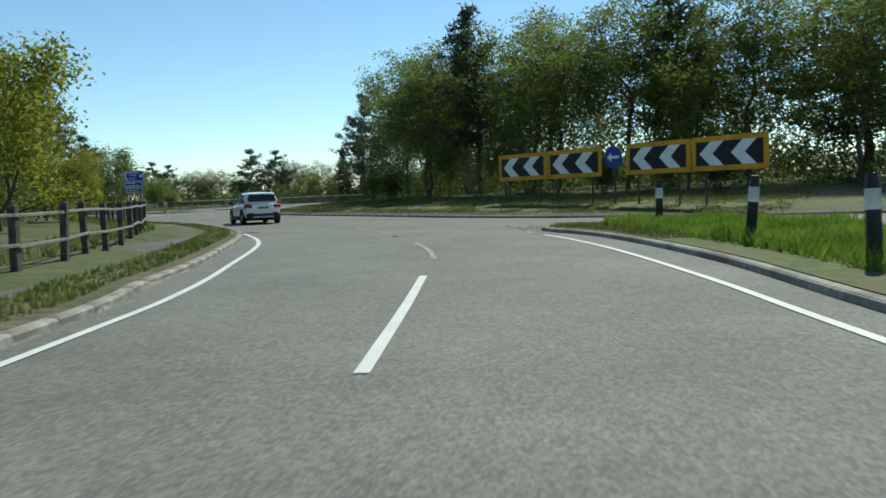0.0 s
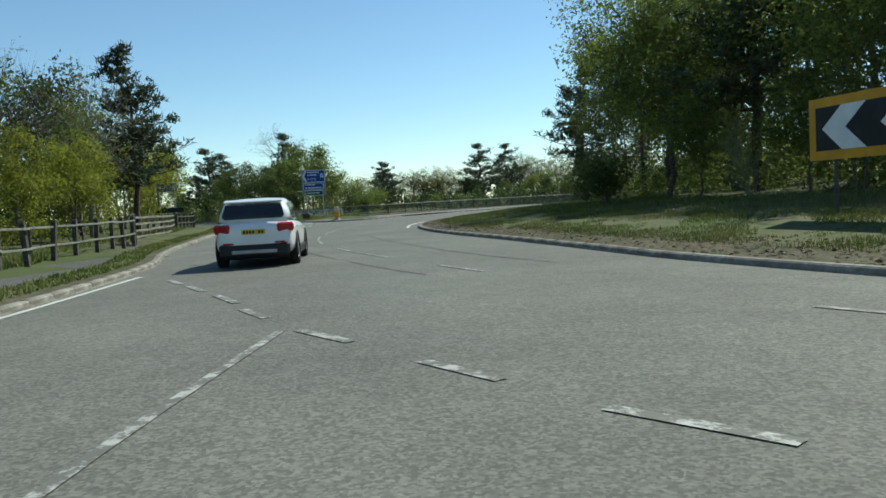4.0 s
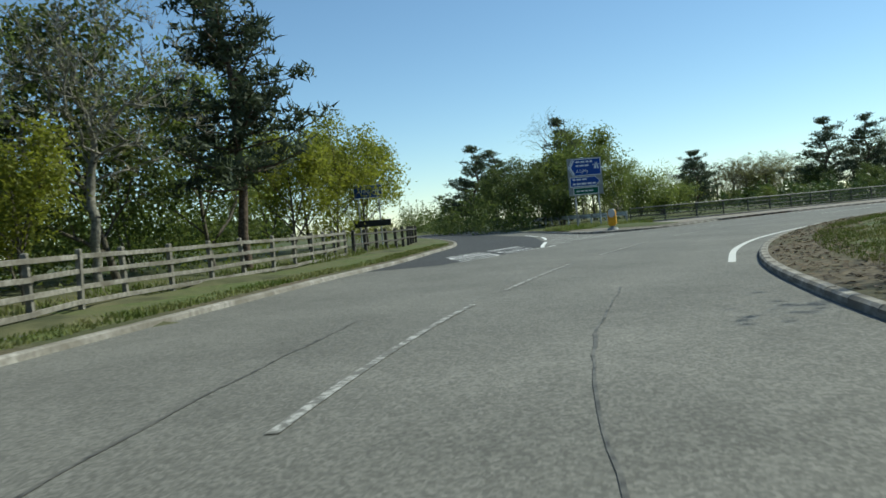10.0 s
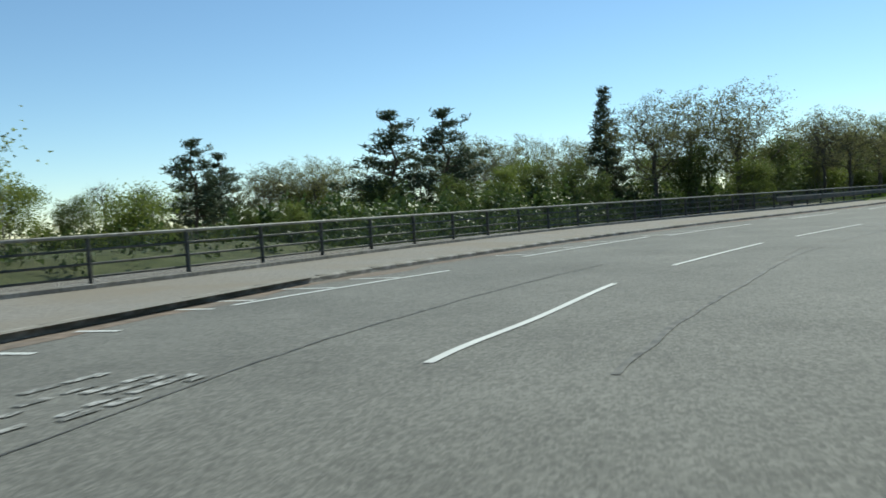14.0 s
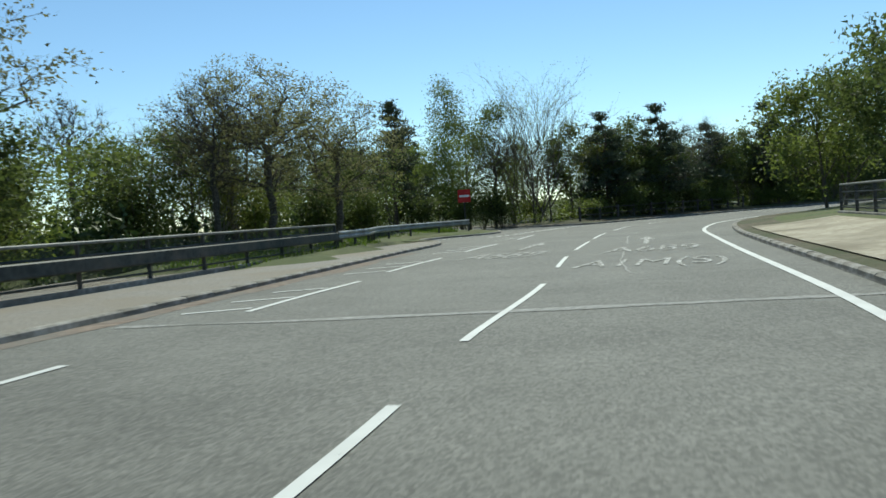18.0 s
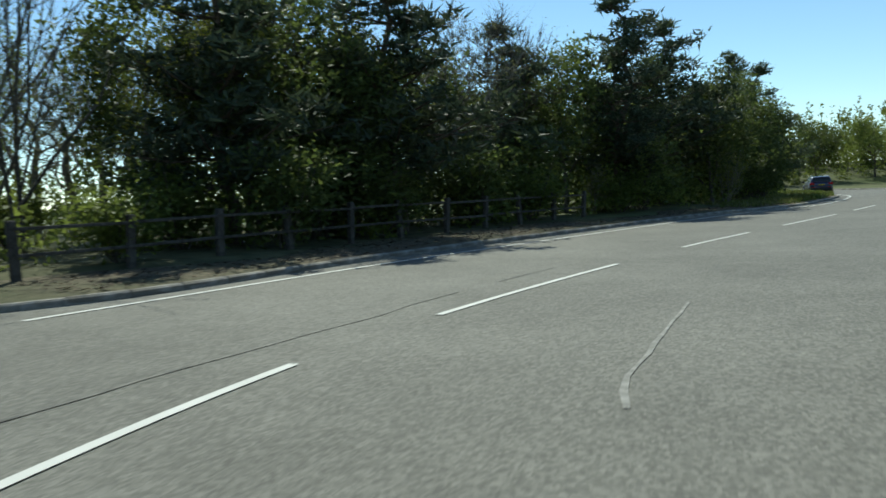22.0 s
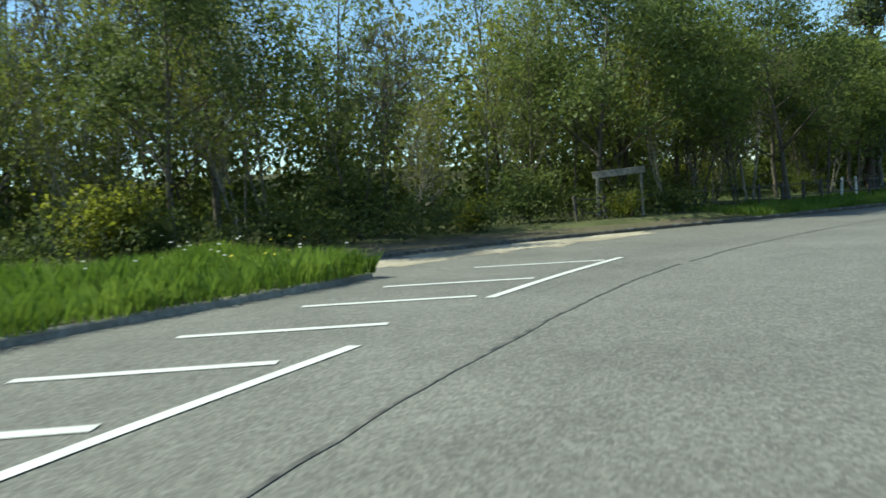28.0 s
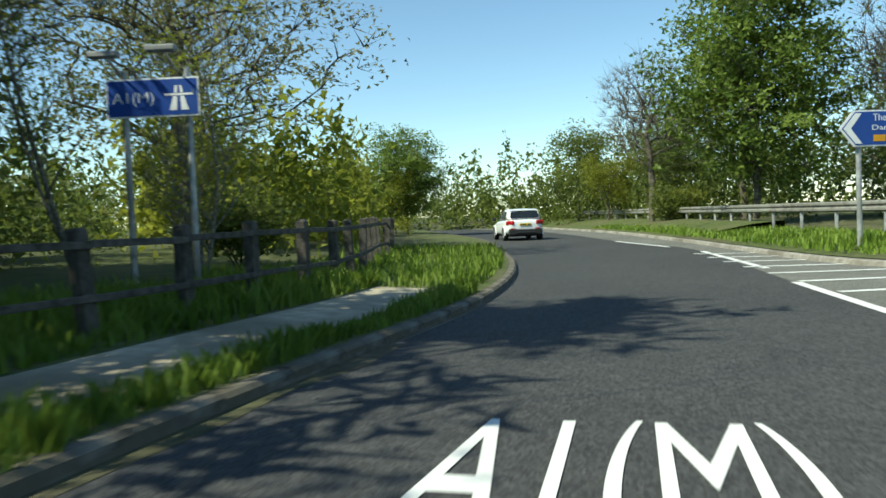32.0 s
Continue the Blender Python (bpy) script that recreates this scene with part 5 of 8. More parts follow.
grove(KERB_WOOD, b, 400, 5, 9, 5, ["shrub_a", "shrub_c", "shrub_b"], 1.6, 3)
# beyond the second exit and the wood on the east side
for kx, x, y, h in (("mid_b", 114, 158.5, 13), ("mid_b", 107.5, 151.5, 12), ("dark_a", 104, 154, 10), ("mid_a", 121, 164, 12.4), ("mid_a", 128, 172, 12), ("bare_b", 134, 180, 12), ("thin_b", 102, 146, 11)):
    put(kx, x, y, h, 1.05)
g0, g1 = L(KERB_EAST, 107, 169), L(KERB_EAST, 100.4, 102.6)
gm = L(KERB_EAST, 96, 119)
grove(KERB_EAST, 0, g0, 5, 12, 3, ["mid_a", "mid_b", "bare_a", "dark_a"], 8, 12)
grove(KERB_EAST, g0, gm, 4.2, 6.5, 3, ["thin_a", "thin_b", "ivy_a", "thin_a", "fine_a", "thin_c"], 7, 9.6)
grove(KERB_EAST, g0, gm, 2.8, 4.8, 3, ["shrub_c", "shrub_a", "shrub_c", "shrub_b"], 1.2, 2.8, 1.1)
grove(KERB_EAST, g0, gm, 6.5, 11, 3, ["thin_b", "stems_a", "thin_b", "bare_a", "ivy_a", "thin_a"], 9.5, 12.5)
grove(KERB_EAST, g0, gm, 11, 17, 3, ["bare_a", "thin_a", "stems_a", "thin_a", "thin_b"], 14, 17.5)
grove(KERB_EAST, gm, g1, 5.8, 8, 3, ["thin_a", "thin_b", "bare_a", "thin_c", "thin_b"], 7, 9.5)
grove(KERB_EAST, gm, g1, 8, 13, 3, ["thin_a", "thin_b", "bare_a", "thin_b", "stems_a"], 9, 12)
put("pine_a", 107.6, 102.2, 15, 1.15)
for kx, x, y, h in (("fine_a", 100.3, 124.6, 9), ("fine_b", 100.4, 120.2, 9.4), ("thin_a", 100.8, 117.6, 9), ("fine_a", 101.2, 114.6, 9), ("thin_a", 102.2, 111.2, 8.6), ("fine_b", 104.4, 107.4, 9.6)):
    put(kx, x, y, h, 1.1)
grove(KERB_EAST, gm, g1, 5, 9, 3, ["shrub_c", "shrub_a", "shrub_b"], 1.4, 2.6)
for kx, x, y, h in (("thin_a", 105.0, 106.5, 11.5), ("thin_b", 112, 101, 10.4), ("fine_b", 116, 98, 9.6), ("fine_b", 114.5, 106, 12), ("fine_b", 119, 102, 11.5), ("bare_a", 112.5, 103, 12), ("fine_b", 121, 94, 9), ("thin_a", 113.6, 99.4, 10), ("dark_b", 107.8, 106.5, 11), ("lime_a", 135, 58, 6), ("lime_b", 128, 62, 5), ("mid_a", 124, 44, 9), ("fine_b", 116, 47, 7.5), ("bare_c", 130, 44, 14),
                    ("fine_b", 109, 48, 6.5), ("bare_a", 101, 61, 11), ("maple_full", 105.9, 65.6, 12.6), ("bare_a", 100, 64, 12), ("fine_b", 94, 60, 8), ("bare_a", 93, 62, 12), ("fine_b", 117.9, 60.6, 10.8), ("bare_a", 113.2, 57.6, 12), ("bare_a", 108.4, 57, 11.5), ("ash_haze", 117.5, 85.5, 12.5), ("bare_a", 120.7, 82, 12), ("dark_a", 96, 55, 7), ("dark_a", 88, 52, 9), ("dark_b", 103, 52, 7), ("lime_a", 119, 50, 6),
                    ("shrub_b", 112, 57, 2.6), ("mid_a", 140, 60, 6.5), ("shrub_b", 120, 55, 2.4)):
    put(kx, x, y, h, 1.1)
for kx, x, y, h in (("fine_b", 142.5, 213.3, 7.0), ("bare_b", 145.2, 208.9, 9.6), ("fine_b", 147.7, 204.3, 11.4), ("bare_a", 149.9, 199.6, 13.9), ("fine_a", 152.3, 194.1, 16.0), ("fine_b", 154.1, 189.3, 17.0), ("bare_b", 155.4, 185.4, 17.3), ("fine_a", 124.5, 171.6, 13.0), ("fine_b", 125.4, 167.6, 14.4), ("thin_a", 126.2, 163.8, 14.7), ("fine_b", 126.6, 160.5, 15.8), ("fine_b", 127.2, 156.3, 15.5), ("bare_b", 127.5, 152.3, 16.1), ("fine_b", 127.6, 148.8, 16.4), ("bare_a", 127.6, 145.6, 16.1)):
    put(kx, x, y, h, 1.1)
for kx, x, y, h in (("bare_b", 88, 197, 10), ("mid_a", 94, 203, 9), ("bare_a", 101, 206, 10), ("mid_b", 108, 207, 9.6), ("bare_b", 115, 206, 10.4), ("mid_a", 121, 205, 10), ("bare_b", 82, 194, 9), ("dark_a", 127, 200, 11), ("mid_b", 133, 195, 12), ("bare_a", 76, 190, 8), ("shrub_a", 80, 187, 3.6),
                    ("thin_a", 101.4, 119.5, 9.5), ("thin_b", 102.4, 115.5, 10.5), ("thin_a", 103.6, 121, 11), ("thin_b", 109.4, 101.5, 10), ("bare_b", 110.2, 98.2, 10), ("thin_c", 109.6, 96.4, 6), ("bare_a", 111.4, 94.6, 9.5), ("fine_a", 101, 56, 7.5), ("shrub_a", 112, 58, 3), ("mid_a", 110.5, 99, 10), ("thin_c", 109, 91.6, 6), ("bare_a", 111.5, 97, 11),
                    ("thin_b", 112, 92, 8.6), ("mid_a", 115, 95, 9), ("shrub_a", 111, 89, 2.6), ("dark_a", 114, 102, 11), ("mid_a", 124, 79, 5.6), ("lime_a", 130, 72, 5.4), ("lime_b", 127, 68, 4.8), ("mid_b", 134, 66, 6.2), ("lime_a", 120, 84, 5),
                    ("bare_b", 122, 52, 10), ("fine_b", 113, 52, 9), ("mid_a", 128, 49, 8.6), ("bare_a", 118, 45, 12)):
    put(kx, x, y, h, 1.15)
for kx, x, y, h in (("maple_full", 128.0, 60.7, 6.2), ("fine_b", 127.1, 55.5, 7.0), ("fine_b", 127.8, 49.0, 6.8), ("lime_b", 131.4, 63.7, 4.3), ("lime_a", 131.7, 66.6, 3.5), ("lime_a", 130.2, 64.6, 4.2), ("fine_b", 126.1, 60.2, 6.8), ("lime_b", 128.2, 68.6, 3.9)):
    put(kx, x, y, h, 1.15)
put("shrub_b", 84.5, 147.8, 1.7, 0.75, 0.12)
# central island
for kx, x, y, h in (("pine_a", -10.4, 57.6, 12), ("fine_a", -5.5, 52, 12), ("fine_b", -3.5, 45.5, 15), ("fine_b", -3, 40, 15.6), ("pine_a", 1, 37, 16), ("fine_b", 5, 35, 16.8), ("fine_b", -1.5, 35, 6.4), ("thin_c", 0.5, 30.5, 5), ("fine_b", 2.5, 31, 6.4), ("fine_b", 6, 29, 14.4),
                    ("fine_b", 10, 26, 15.6), ("pine_a", 13, 27, 16), ("thin_a", 3.5, 26, 7), ("fine_b", 16, 22, 15.6), ("bare_a", 0, 44, 17), ("bare_a", 7, 40, 17), ("mid_a", 12, 20, 9), ("fine_b", 20, 17, 14.4), ("thin_b", 18, 26, 13), ("pine_b", 24, 24, 15),
                    ("dark_a", 26, 14, 12), ("shrub_c", -6, 37, 3.5), ("shrub_c", 8, 24, 3.4), ("shrub_c", 13, 18, 3.4), ("shrub_b", -8.5, 46, 3.6), ("shrub_c", 20, 12, 3.4), ("dark_a", -8, 65, 11), ("dark_b", -2, 55, 12), ("dark_b", 6, 50, 13), ("dark_a", 16, 36, 13), ("dark_b", 30, 18, 12),
                    ("dark_b", 22, 136 - 4, 8.4), ("mid_a", 27, 133, 8.6), ("mid_b", 31, 136, 9.5), ("dark_a", 24, 126, 9), ("dark_b", 34, 131, 9.5), ("dark_a", 18, 118, 9), ("dark_a", 44, 136, 9)):
    put(kx, x, y, h, 1.0)

# ---- fences, parapets and barriers ----
STEEL = mat("galvanised_steel", (0.3, 0.31, 0.31), (0.46, 0.47, 0.46), 8, 0.5, 0.1, 30, (0.22, 0.22, 0.21), 1.5, metal=0.5)
DARK_STEEL = mat("dark_painted_steel", (0.025, 0.03, 0.028), (0.06, 0.065, 0.06), 7, 0.6, 0.2, 30, (0.09, 0.08, 0.065), 1.2)
PALE_RAIL = mat("weathered_pale_rail", (0.12, 0.115, 0.1), (0.24, 0.23, 0.205), 7, 0.6, 0.2, 30, (0.25, 0.25, 0.22), 1.5)
TIMBER = mat("weathered_timber", (0.17, 0.155, 0.125), (0.31, 0.29, 0.25), 9, 0.9, 0.5, 40, (0.12, 0.105, 0.08), 1.0, vary=0.2)
POST_DARK = mat("dark_creosoted_post", (0.045, 0.04, 0.033), (0.11, 0.1, 0.085), 9, 0.9, 0.5, 40, vary=0.2)
POST_WHITE = mat("white_painted_post", (0.55, 0.54, 0.5), (0.74, 0.73, 0.7), 6, 0.8, 0.3, 40, (0.4, 0.38, 0.33), 2.0)
BACK_GREY = mat("grey_sign_back", (0.2, 0.205, 0.205), (0.28, 0.285, 0.28), 4, 0.55, 0.05, 20)
SIGN_BLUE = mat("blue_sign_face", (0.01, 0.05, 0.26), (0.014, 0.06, 0.3), 3, 0.45, c3=(0.02, 0.06, 0.24), big=0.8)
SIGN_GREEN = mat("green_sign_face", (0.008, 0.085, 0.045), (0.012, 0.1, 0.055), 3, 0.45)
SIGN_WHITE = mat("white_sign_face", (0.66, 0.67, 0.67), (0.76, 0.77, 0.77), 3, 0.45)
SIGN_BLACK = mat("black_sign_face", (0.008, 0.008, 0.01), (0.02, 0.02, 0.022), 3, 0.45)
SIGN_YELLOW = mat("yellow_sign_backing", (0.55, 0.27, 0.015), (0.66, 0.34, 0.02), 2, 0.5, c3=(0.45, 0.22, 0.02), big=1.2)
SIGN_RED = mat("red_sign_face", (0.4, 0.015, 0.015), (0.5, 0.02, 0.02), 3, 0.45)


def fence(name, label, points, spacing, height, rails, post, post_mat, rail_mat, rail, z0=0.15, white=(), lean=0.03, category="fence"):
    """Upright posts along a line and rails between neighbours; rails: heights; post and rail: (width, depth)."""
    line = curve(points, spacing)
    ob = thing(name, label, category)
    rr = random.Random(len(line) * 7)
    pm = soup_box("post", post[0], post[1], height + 0.35)
    feet = []
    for i, p in enumerate(line):
        z = z0 + 0.05 * noise.noise((p.x * 0.4, p.y * 0.4, 1))
        feet.append((p, z))
        d = (line[min(i + 1, len(line) - 1)] - line[max(i - 1, 0)])
        q = new("post", pm)
        q.parent = ob
        q.matrix_basis = Matrix.LocRotScale((p.x, p.y, z - 0.3), Euler((rr.gauss(0, lean), rr.gauss(0, lean), math.atan2(d.y, d.x))), None)
        if not pm.materials:
            pm.materials.append(post_mat)
        if i in white:
            q.data = pm.copy()
            q.data.materials.clear()
            q.data.materials.append(POST_WHITE)
            q["label"] = "white-painted post"
    for (p, za), (q, zb) in zip(feet, feet[1:]):
        for h in rails:
            a, b = Vector((p.x, p.y, za + h)), Vector((q.x, q.y, zb + h + rr.gauss(0, 0.012)))
            d = b - a
            side = Vector((-d.y, d.x, 0)).normalized() * (post[1] / 2 + rail[1] / 2 - 0.004)
            m = Matrix.Translation((a + b) / 2 - side) @ Matrix.Rotation(math.atan2(d.y, d.x), 4, "Z") @ Matrix.Rotation(-math.atan2(d.z, math.hypot(d.x, d.y)), 4, "Y")
            part("rail", boxed((d.length + 0.04, rail[1], rail[0]), m, 0.006), rail_mat, ob)
    return ob


def soup_box(name, w, d, h):
    """A post on its foot, with a bevelled top."""
    x, y, c = w / 2, d / 2, min(w, d) * 0.18
    v = [(-x, -y, 0), (x, -y, 0), (x, y, 0), (-x, y, 0), (-x, -y, h - c), (x, -y, h - c), (x, y, h - c), (-x, y, h - c),
         (-x + c, -y + c, h), (x - c, -y + c, h), (x - c, y - c, h), (-x + c, y - c, h)]
    f = [(0, 3, 2, 1), (8, 9, 10, 11)] + [(a + k, (a + 1) % 4 + k, (a + 1) % 4 + k + 4, a + k + 4) for k in (0, 4) for a in range(4)]
    return soup(name, v, f)


fence("post_and_rail_fence", "dark concrete-post fence with two pale tube rails beside the footpath",
      [(-8.3, -40), (-8.2, -24), (-8.2, -12), (-8.8, -8.2), (-10.0, -3.2), (-11.5, 1.4), (-14.2, 8.6), (-16, 12), (-17.8, 15.2), (-19.6, 18.8), (-22, 22.8)],
      1.9, 1.12, (1.0, 0.5), (0.14, 0.12), POST_DARK, PALE_RAIL, (0.055, 0.05))
fence("timber_rail_fence", "weathered four-rail timber fence along the grass verge", [(-22.1, 23), (-25.6, 26.8), (-28.4, 31.6), (-30.6, 35.3), (-33, 38.7), (-35.2, 41.6)],
      1.9, 1.2, (1.1, 0.8, 0.5, 0.2), (0.1, 0.1), TIMBER, TIMBER, (0.1, 0.035))
fence("post_and_rail_fence", "dark low post fence by the slip road sign", [(-35.6, 42.4), (-37.4, 45.6), (-40, 50), (-44, 55)], 1.7, 1.15, (1.0, 0.55), (0.14, 0.14), POST_DARK, POST_DARK, (0.08, 0.04))
fence("post_and_rail_fence", "old wire fence with two white-painted posts at the wood edge",
      [(98.35, 126.65), (99.4, 121), (99.7, 116.5), (100.35, 112.8), (101.0, 110.2), (102.2, 107.6), (103.2, 105.3)], 1.28, 0.98, (0.88, 0.42), (0.085, 0.08), POST_DARK, POST_DARK, (0.04, 0.03), 0.17, white=(11, 12), lean=0.06)
fence("post_and_rail_fence", "dark timber post and rail fence below the motorway sign", [(103.9, 103), (104.4, 99.5), (104.6, 97), (105.2, 94.6), (106.2, 91.6), (108.4, 88), (112.4, 82.2)],
      1.35, 1.05, (0.95, 0.45), (0.15, 0.13), POST_DARK, POST_DARK, (0.07, 0.035), 0.18, lean=0.05)
fence("post_and_rail_fence", "dark post and rail fence under the roadside trees", [(22.6, 151.6), (26, 152.8), (30, 154.4), (36, 156.6), (42, 158.4)], 2.0, 1.05, (0.95, 0.5), (0.14, 0.12), POST_DARK, POST_DARK, (0.06, 0.04))


def parapet(name, label, points, bay=2.4, z0=0.14, beam=None):
    """A bridge parapet: plinth, posts, pale top rail, dark mid rails and a mesh of thin bars in each bay."""
    line = curve(points, bay)
    ob = thing(name, label, "parapet")
    for i, p in enumerate(line):
        d = line[min(i + 1, len(line) - 1)] - line[max(i - 1, 0)]
        r = Matrix.Translation((p.x, p.y, z0)) @ Matrix.Rotation(math.atan2(d.y, d.x), 4, "Z")
        part("post", boxed((0.06, 0.1, 1.02), r @ pose(0, 0, 0.51), 0.008), DARK_STEEL, ob)
    for p, q in zip(line, line[1:]):
        d = q - p
        r = Matrix.Translation(((p.x + q.x) / 2, (p.y + q.y) / 2, z0)) @ Matrix.Rotation(math.atan2(d.y, d.x), 4, "Z")
        n = d.length
        part("plinth", boxed((n, 0.3, 0.16), r @ pose(0, 0, 0.03), 0.015), KERB, ob)
        part("top_rail", boxed((n + 0.03, 0.09, 0.07), r @ pose(0, 0, 1.05), 0.02), PALE_RAIL, ob, "pale weathered top rail")
        for h, t in ((0.78, 0.05), (0.5, 0.05), (0.24, 0.05)):
            part("rail", boxed((n, 0.05, t), r @ pose(0, 0, h), 0.01), DARK_STEEL, ob)
        if beam and (p - Vector(beam)).length < 24:
            part("beam", boxed((n + 0.05, 0.08, 0.3), r @ pose(0, -0.14, 0.6), 0.03), DARK_STEEL, ob, "deep dark guard beam")
        v, f = [], []
        for k in range(int(n / 0.07)):
            x = -n / 2 + 0.07 * (k + 0.5)
            b = len(v)
            v += [r @ Vector((x + s, 0.035, z)) for s, z in ((-0.009, 0.12), (0.009, 0.12), (0.009, 1.02), (-0.009, 1.02))]
            f.append((b, b + 1, b + 2, b + 3))
        part("mesh_infill", soup("mesh_infill", v, f), DARK_STEEL, ob, "dark mesh infill")
    return ob


parapet("bridge_parapet", "dark steel mesh bridge parapet with a pale top rail",
        [(-36.2, 68.6), (-33.6, 69.6), (-31.4, 73.6), (-29.8, 78), (-27.6, 84.6), (-24, 93), (-20.9, 98), (-17.4, 103), (-11.4, 110.6), (-8.4, 114.8), (-4.3, 121.3), (1.2, 130.4)], beam=(1.2, 130.4))
parapet("bridge_parapet", "dark steel mesh parapet on the island side of the bridge", [(-1, 93.5), (4.5, 101.5), (9.8, 110), (14.4, 117.2), (18.6, 123.6)], z0=0.35)


def barrier(name, label, points, z0, post_mat=STEEL, beam_mat=STEEL):
    """A corrugated safety barrier on short posts."""
    line = curve(points, 2.4)
    ob = thing(name, label, "crash barrier")
    prof = [(-0.02, 0.0), (-0.06, 0.04), (-0.06, 0.1), (-0.01, 0.14), (-0.01, 0.17), (-0.06, 0.21), (-0.06, 0.27), (-0.02, 0.31)]
    zs = [z0(p) for p in line]
    for p, z in zip(line, zs):
        part("post", boxed((0.1, 0.12, 0.95), pose(p.x, p.y, z + 0.22), 0.01), post_mat, ob)
    ns = lefts(line)
    for i in range(len(line) - 1):
        v = []
        for p, n, z in ((line[i], ns[i], zs[i]), (line[i + 1], ns[i + 1], zs[i + 1])):
            v += [(p.x + n.x * (o - 0.06), p.y + n.y * (o - 0.06), z + 0.4 + h) for o, h in prof]
            v += [(p.x + n.x * (o - 0.045), p.y + n.y * (o - 0.045), z + 0.4 + h) for o, h in prof]
        k = len(prof)
        f = [(j, j + 1, 2 * k + j + 1, 2 * k + j) for j in range(k - 1)] + [(k + j, 3 * k + j, 3 * k + j + 1, k + j + 1) for j in range(k - 1)]
        part("beam", soup("beam", v, f), beam_mat, ob)
    return ob


barrier("safety_barrier", "grey corrugated safety barrier ending at the slip road", [(1.3, 130.6), (3.6, 135.4), (5.0, 140.4), (8.0, 144.2), (12.3, 146.6)], lambda p: 0.22, DARK_STEEL, STEEL)
barrier("safety_barrier", "grey corrugated safety barrier behind the direction sign", [(-36.4, 68.4), (-40, 70.2), (-46, 74.6), (-54, 81.5), (-66, 91.5)], lambda p: 0.35, STEEL, STEEL)
barrier("safety_barrier", "pale galvanised safety barrier on the grass bank", [(136, 27), (124, 42), (112.4, 57), (104.6, 69.4), (100, 76), (96.6, 77.6), (94.4, 74), (92, 64), (88, 52)], lambda p: 0.5, STEEL, PALE_RAIL)


# ---- signs ----
def between(a, b):
    """The pose of a board whose left end, as one reads it, is a and right end b: x along it, its face to -y."""
    a, b = Vector(a), Vector(b)
    d = b - a
    return Matrix.Translation((a + b) / 2) @ Matrix.Rotation(math.atan2(d.y, d.x), 4, "Z"), d.length


def flat(name, pts, y, material, parent, m, label="", depth=0.004):
    """A plate with the given outline (x, z) at depth y before the board."""
    n = len(pts)
    v = [m @ Vector((x, y, z)) for x, z in pts] + [m @ Vector((x, y - depth, z)) for x, z in pts]
    f = [tuple(range(n)), tuple(reversed(range(n, 2 * n)))] + [(i, i + n, (i + 1) % n + n, (i + 1) % n) for i in range(n)]
    bm = bmesh.new()
    vs = [bm.verts.new(p) for p in v]
    for g in f:
        bm.faces.new([vs[i] for i in g])
    bmesh.ops.recalc_face_normals(bm, faces=bm.faces)
    return part(name, bm, material, parent, label)


def rect(x0, z0, x1, z1):
    return [(x0, z0), (x1, z0), (x1, z1), (x0, z1)]


def flag(x0, z0, x1, z1, tip, side):
    zm = (z0 + z1) / 2
    return [(x0, zm), (x0 + tip, z0), (x1, z0), (x1, z1), (x0 + tip, z1)] if side < 0 else [(x0, z0), (x1 - tip, z0), (x1, zm), (x1 - tip, z1), (x0, z1)]


def lettering(words, x, z, height, y, m, parent, material=None, wide=None):
    cu = bpy.data.curves.new("lettering", "FONT")
    cu.body, cu.align_x, cu.align_y = words, "CENTER", "CENTER"
    tmp = bpy.data.objects.new("lettering", cu)
    me = bpy.data.meshes.new_from_object(tmp)
    bpy.data.objects.remove(tmp)
    co = np.array([p.co for p in me.vertices])
    size = co.max(0) - co.min(0)
    me.transform(Matrix.Diagonal(((wide / size[0]) if wide else height / size[1], height / size[1], 1, 1)))
    me.materials.clear()
    ob = part("lettering", me, material or SIGN_WHITE, parent, "white lettering")
    ob.matrix_local = m @ pose(x, y, z, 90)
    return ob


def motorway_mark(x, z, s, y, m, parent):
    """The two-lane bridge symbol of a motorway."""
    for k in (-1, 1):
        flat("symbol", [(x + k * s * 0.1, z - s * 0.5), (x + k * s * 0.42, z - s * 0.5), (x + k * s * 0.24, z + s * 0.1), (x + k * s * 0.06, z + s * 0.1)][::k], y, SIGN_WHITE, parent, m)
        flat("symbol", [(x + k * s * 0.06, z + s * 0.26), (x + k * s * 0.2, z + s * 0.26), (x + k * s * 0.14, z + s * 0.55), (x + k * s * 0.04, z + s * 0.55)][::k], y, SIGN_WHITE, parent, m)
    flat("symbol", rect(x - s * 0.62, z + s * 0.13, x + s * 0.62, z + s * 0.22), y, SIGN_WHITE, parent, m)


def bars(x0, x1, z, h, y, m, parent, rr):
    """A line of writing too small to read, as plain bars."""
    x = x0
    while x < x1 - 0.08:
        w = min(rr.uniform(0.18, 0.42), x1 - x)
        flat("text_bar", rect(x, z - h / 2, x + w, z + h / 2), y, SIGN_WHITE, parent, m)
        x += w + 0.07


def posts(xs, top, z_ground, m, parent, r=0.05, material=None, y=0.07):
    for x in xs:
        a, b = m @ Vector((x, y, z_ground)), m @ Vector((x, y, top))
        part("post", rod(bmesh.new(), a, b, r, sides=10), material or STEEL, parent)


def sign_lamp(x, z, m, parent):
    part("lamp_arm", rod(bmesh.new(), m @ Vector((x, 0.05, z)), m @ Vector((x, -0.45, z + 0.22)), 0.018, sides=6), STEEL, parent)
    part("lamp_head", boxed((0.42, 0.16, 0.09), m @ pose(x, -0.5, z + 0.22), 0.02), BACK_GREY, parent)


RB = random.Random(9)
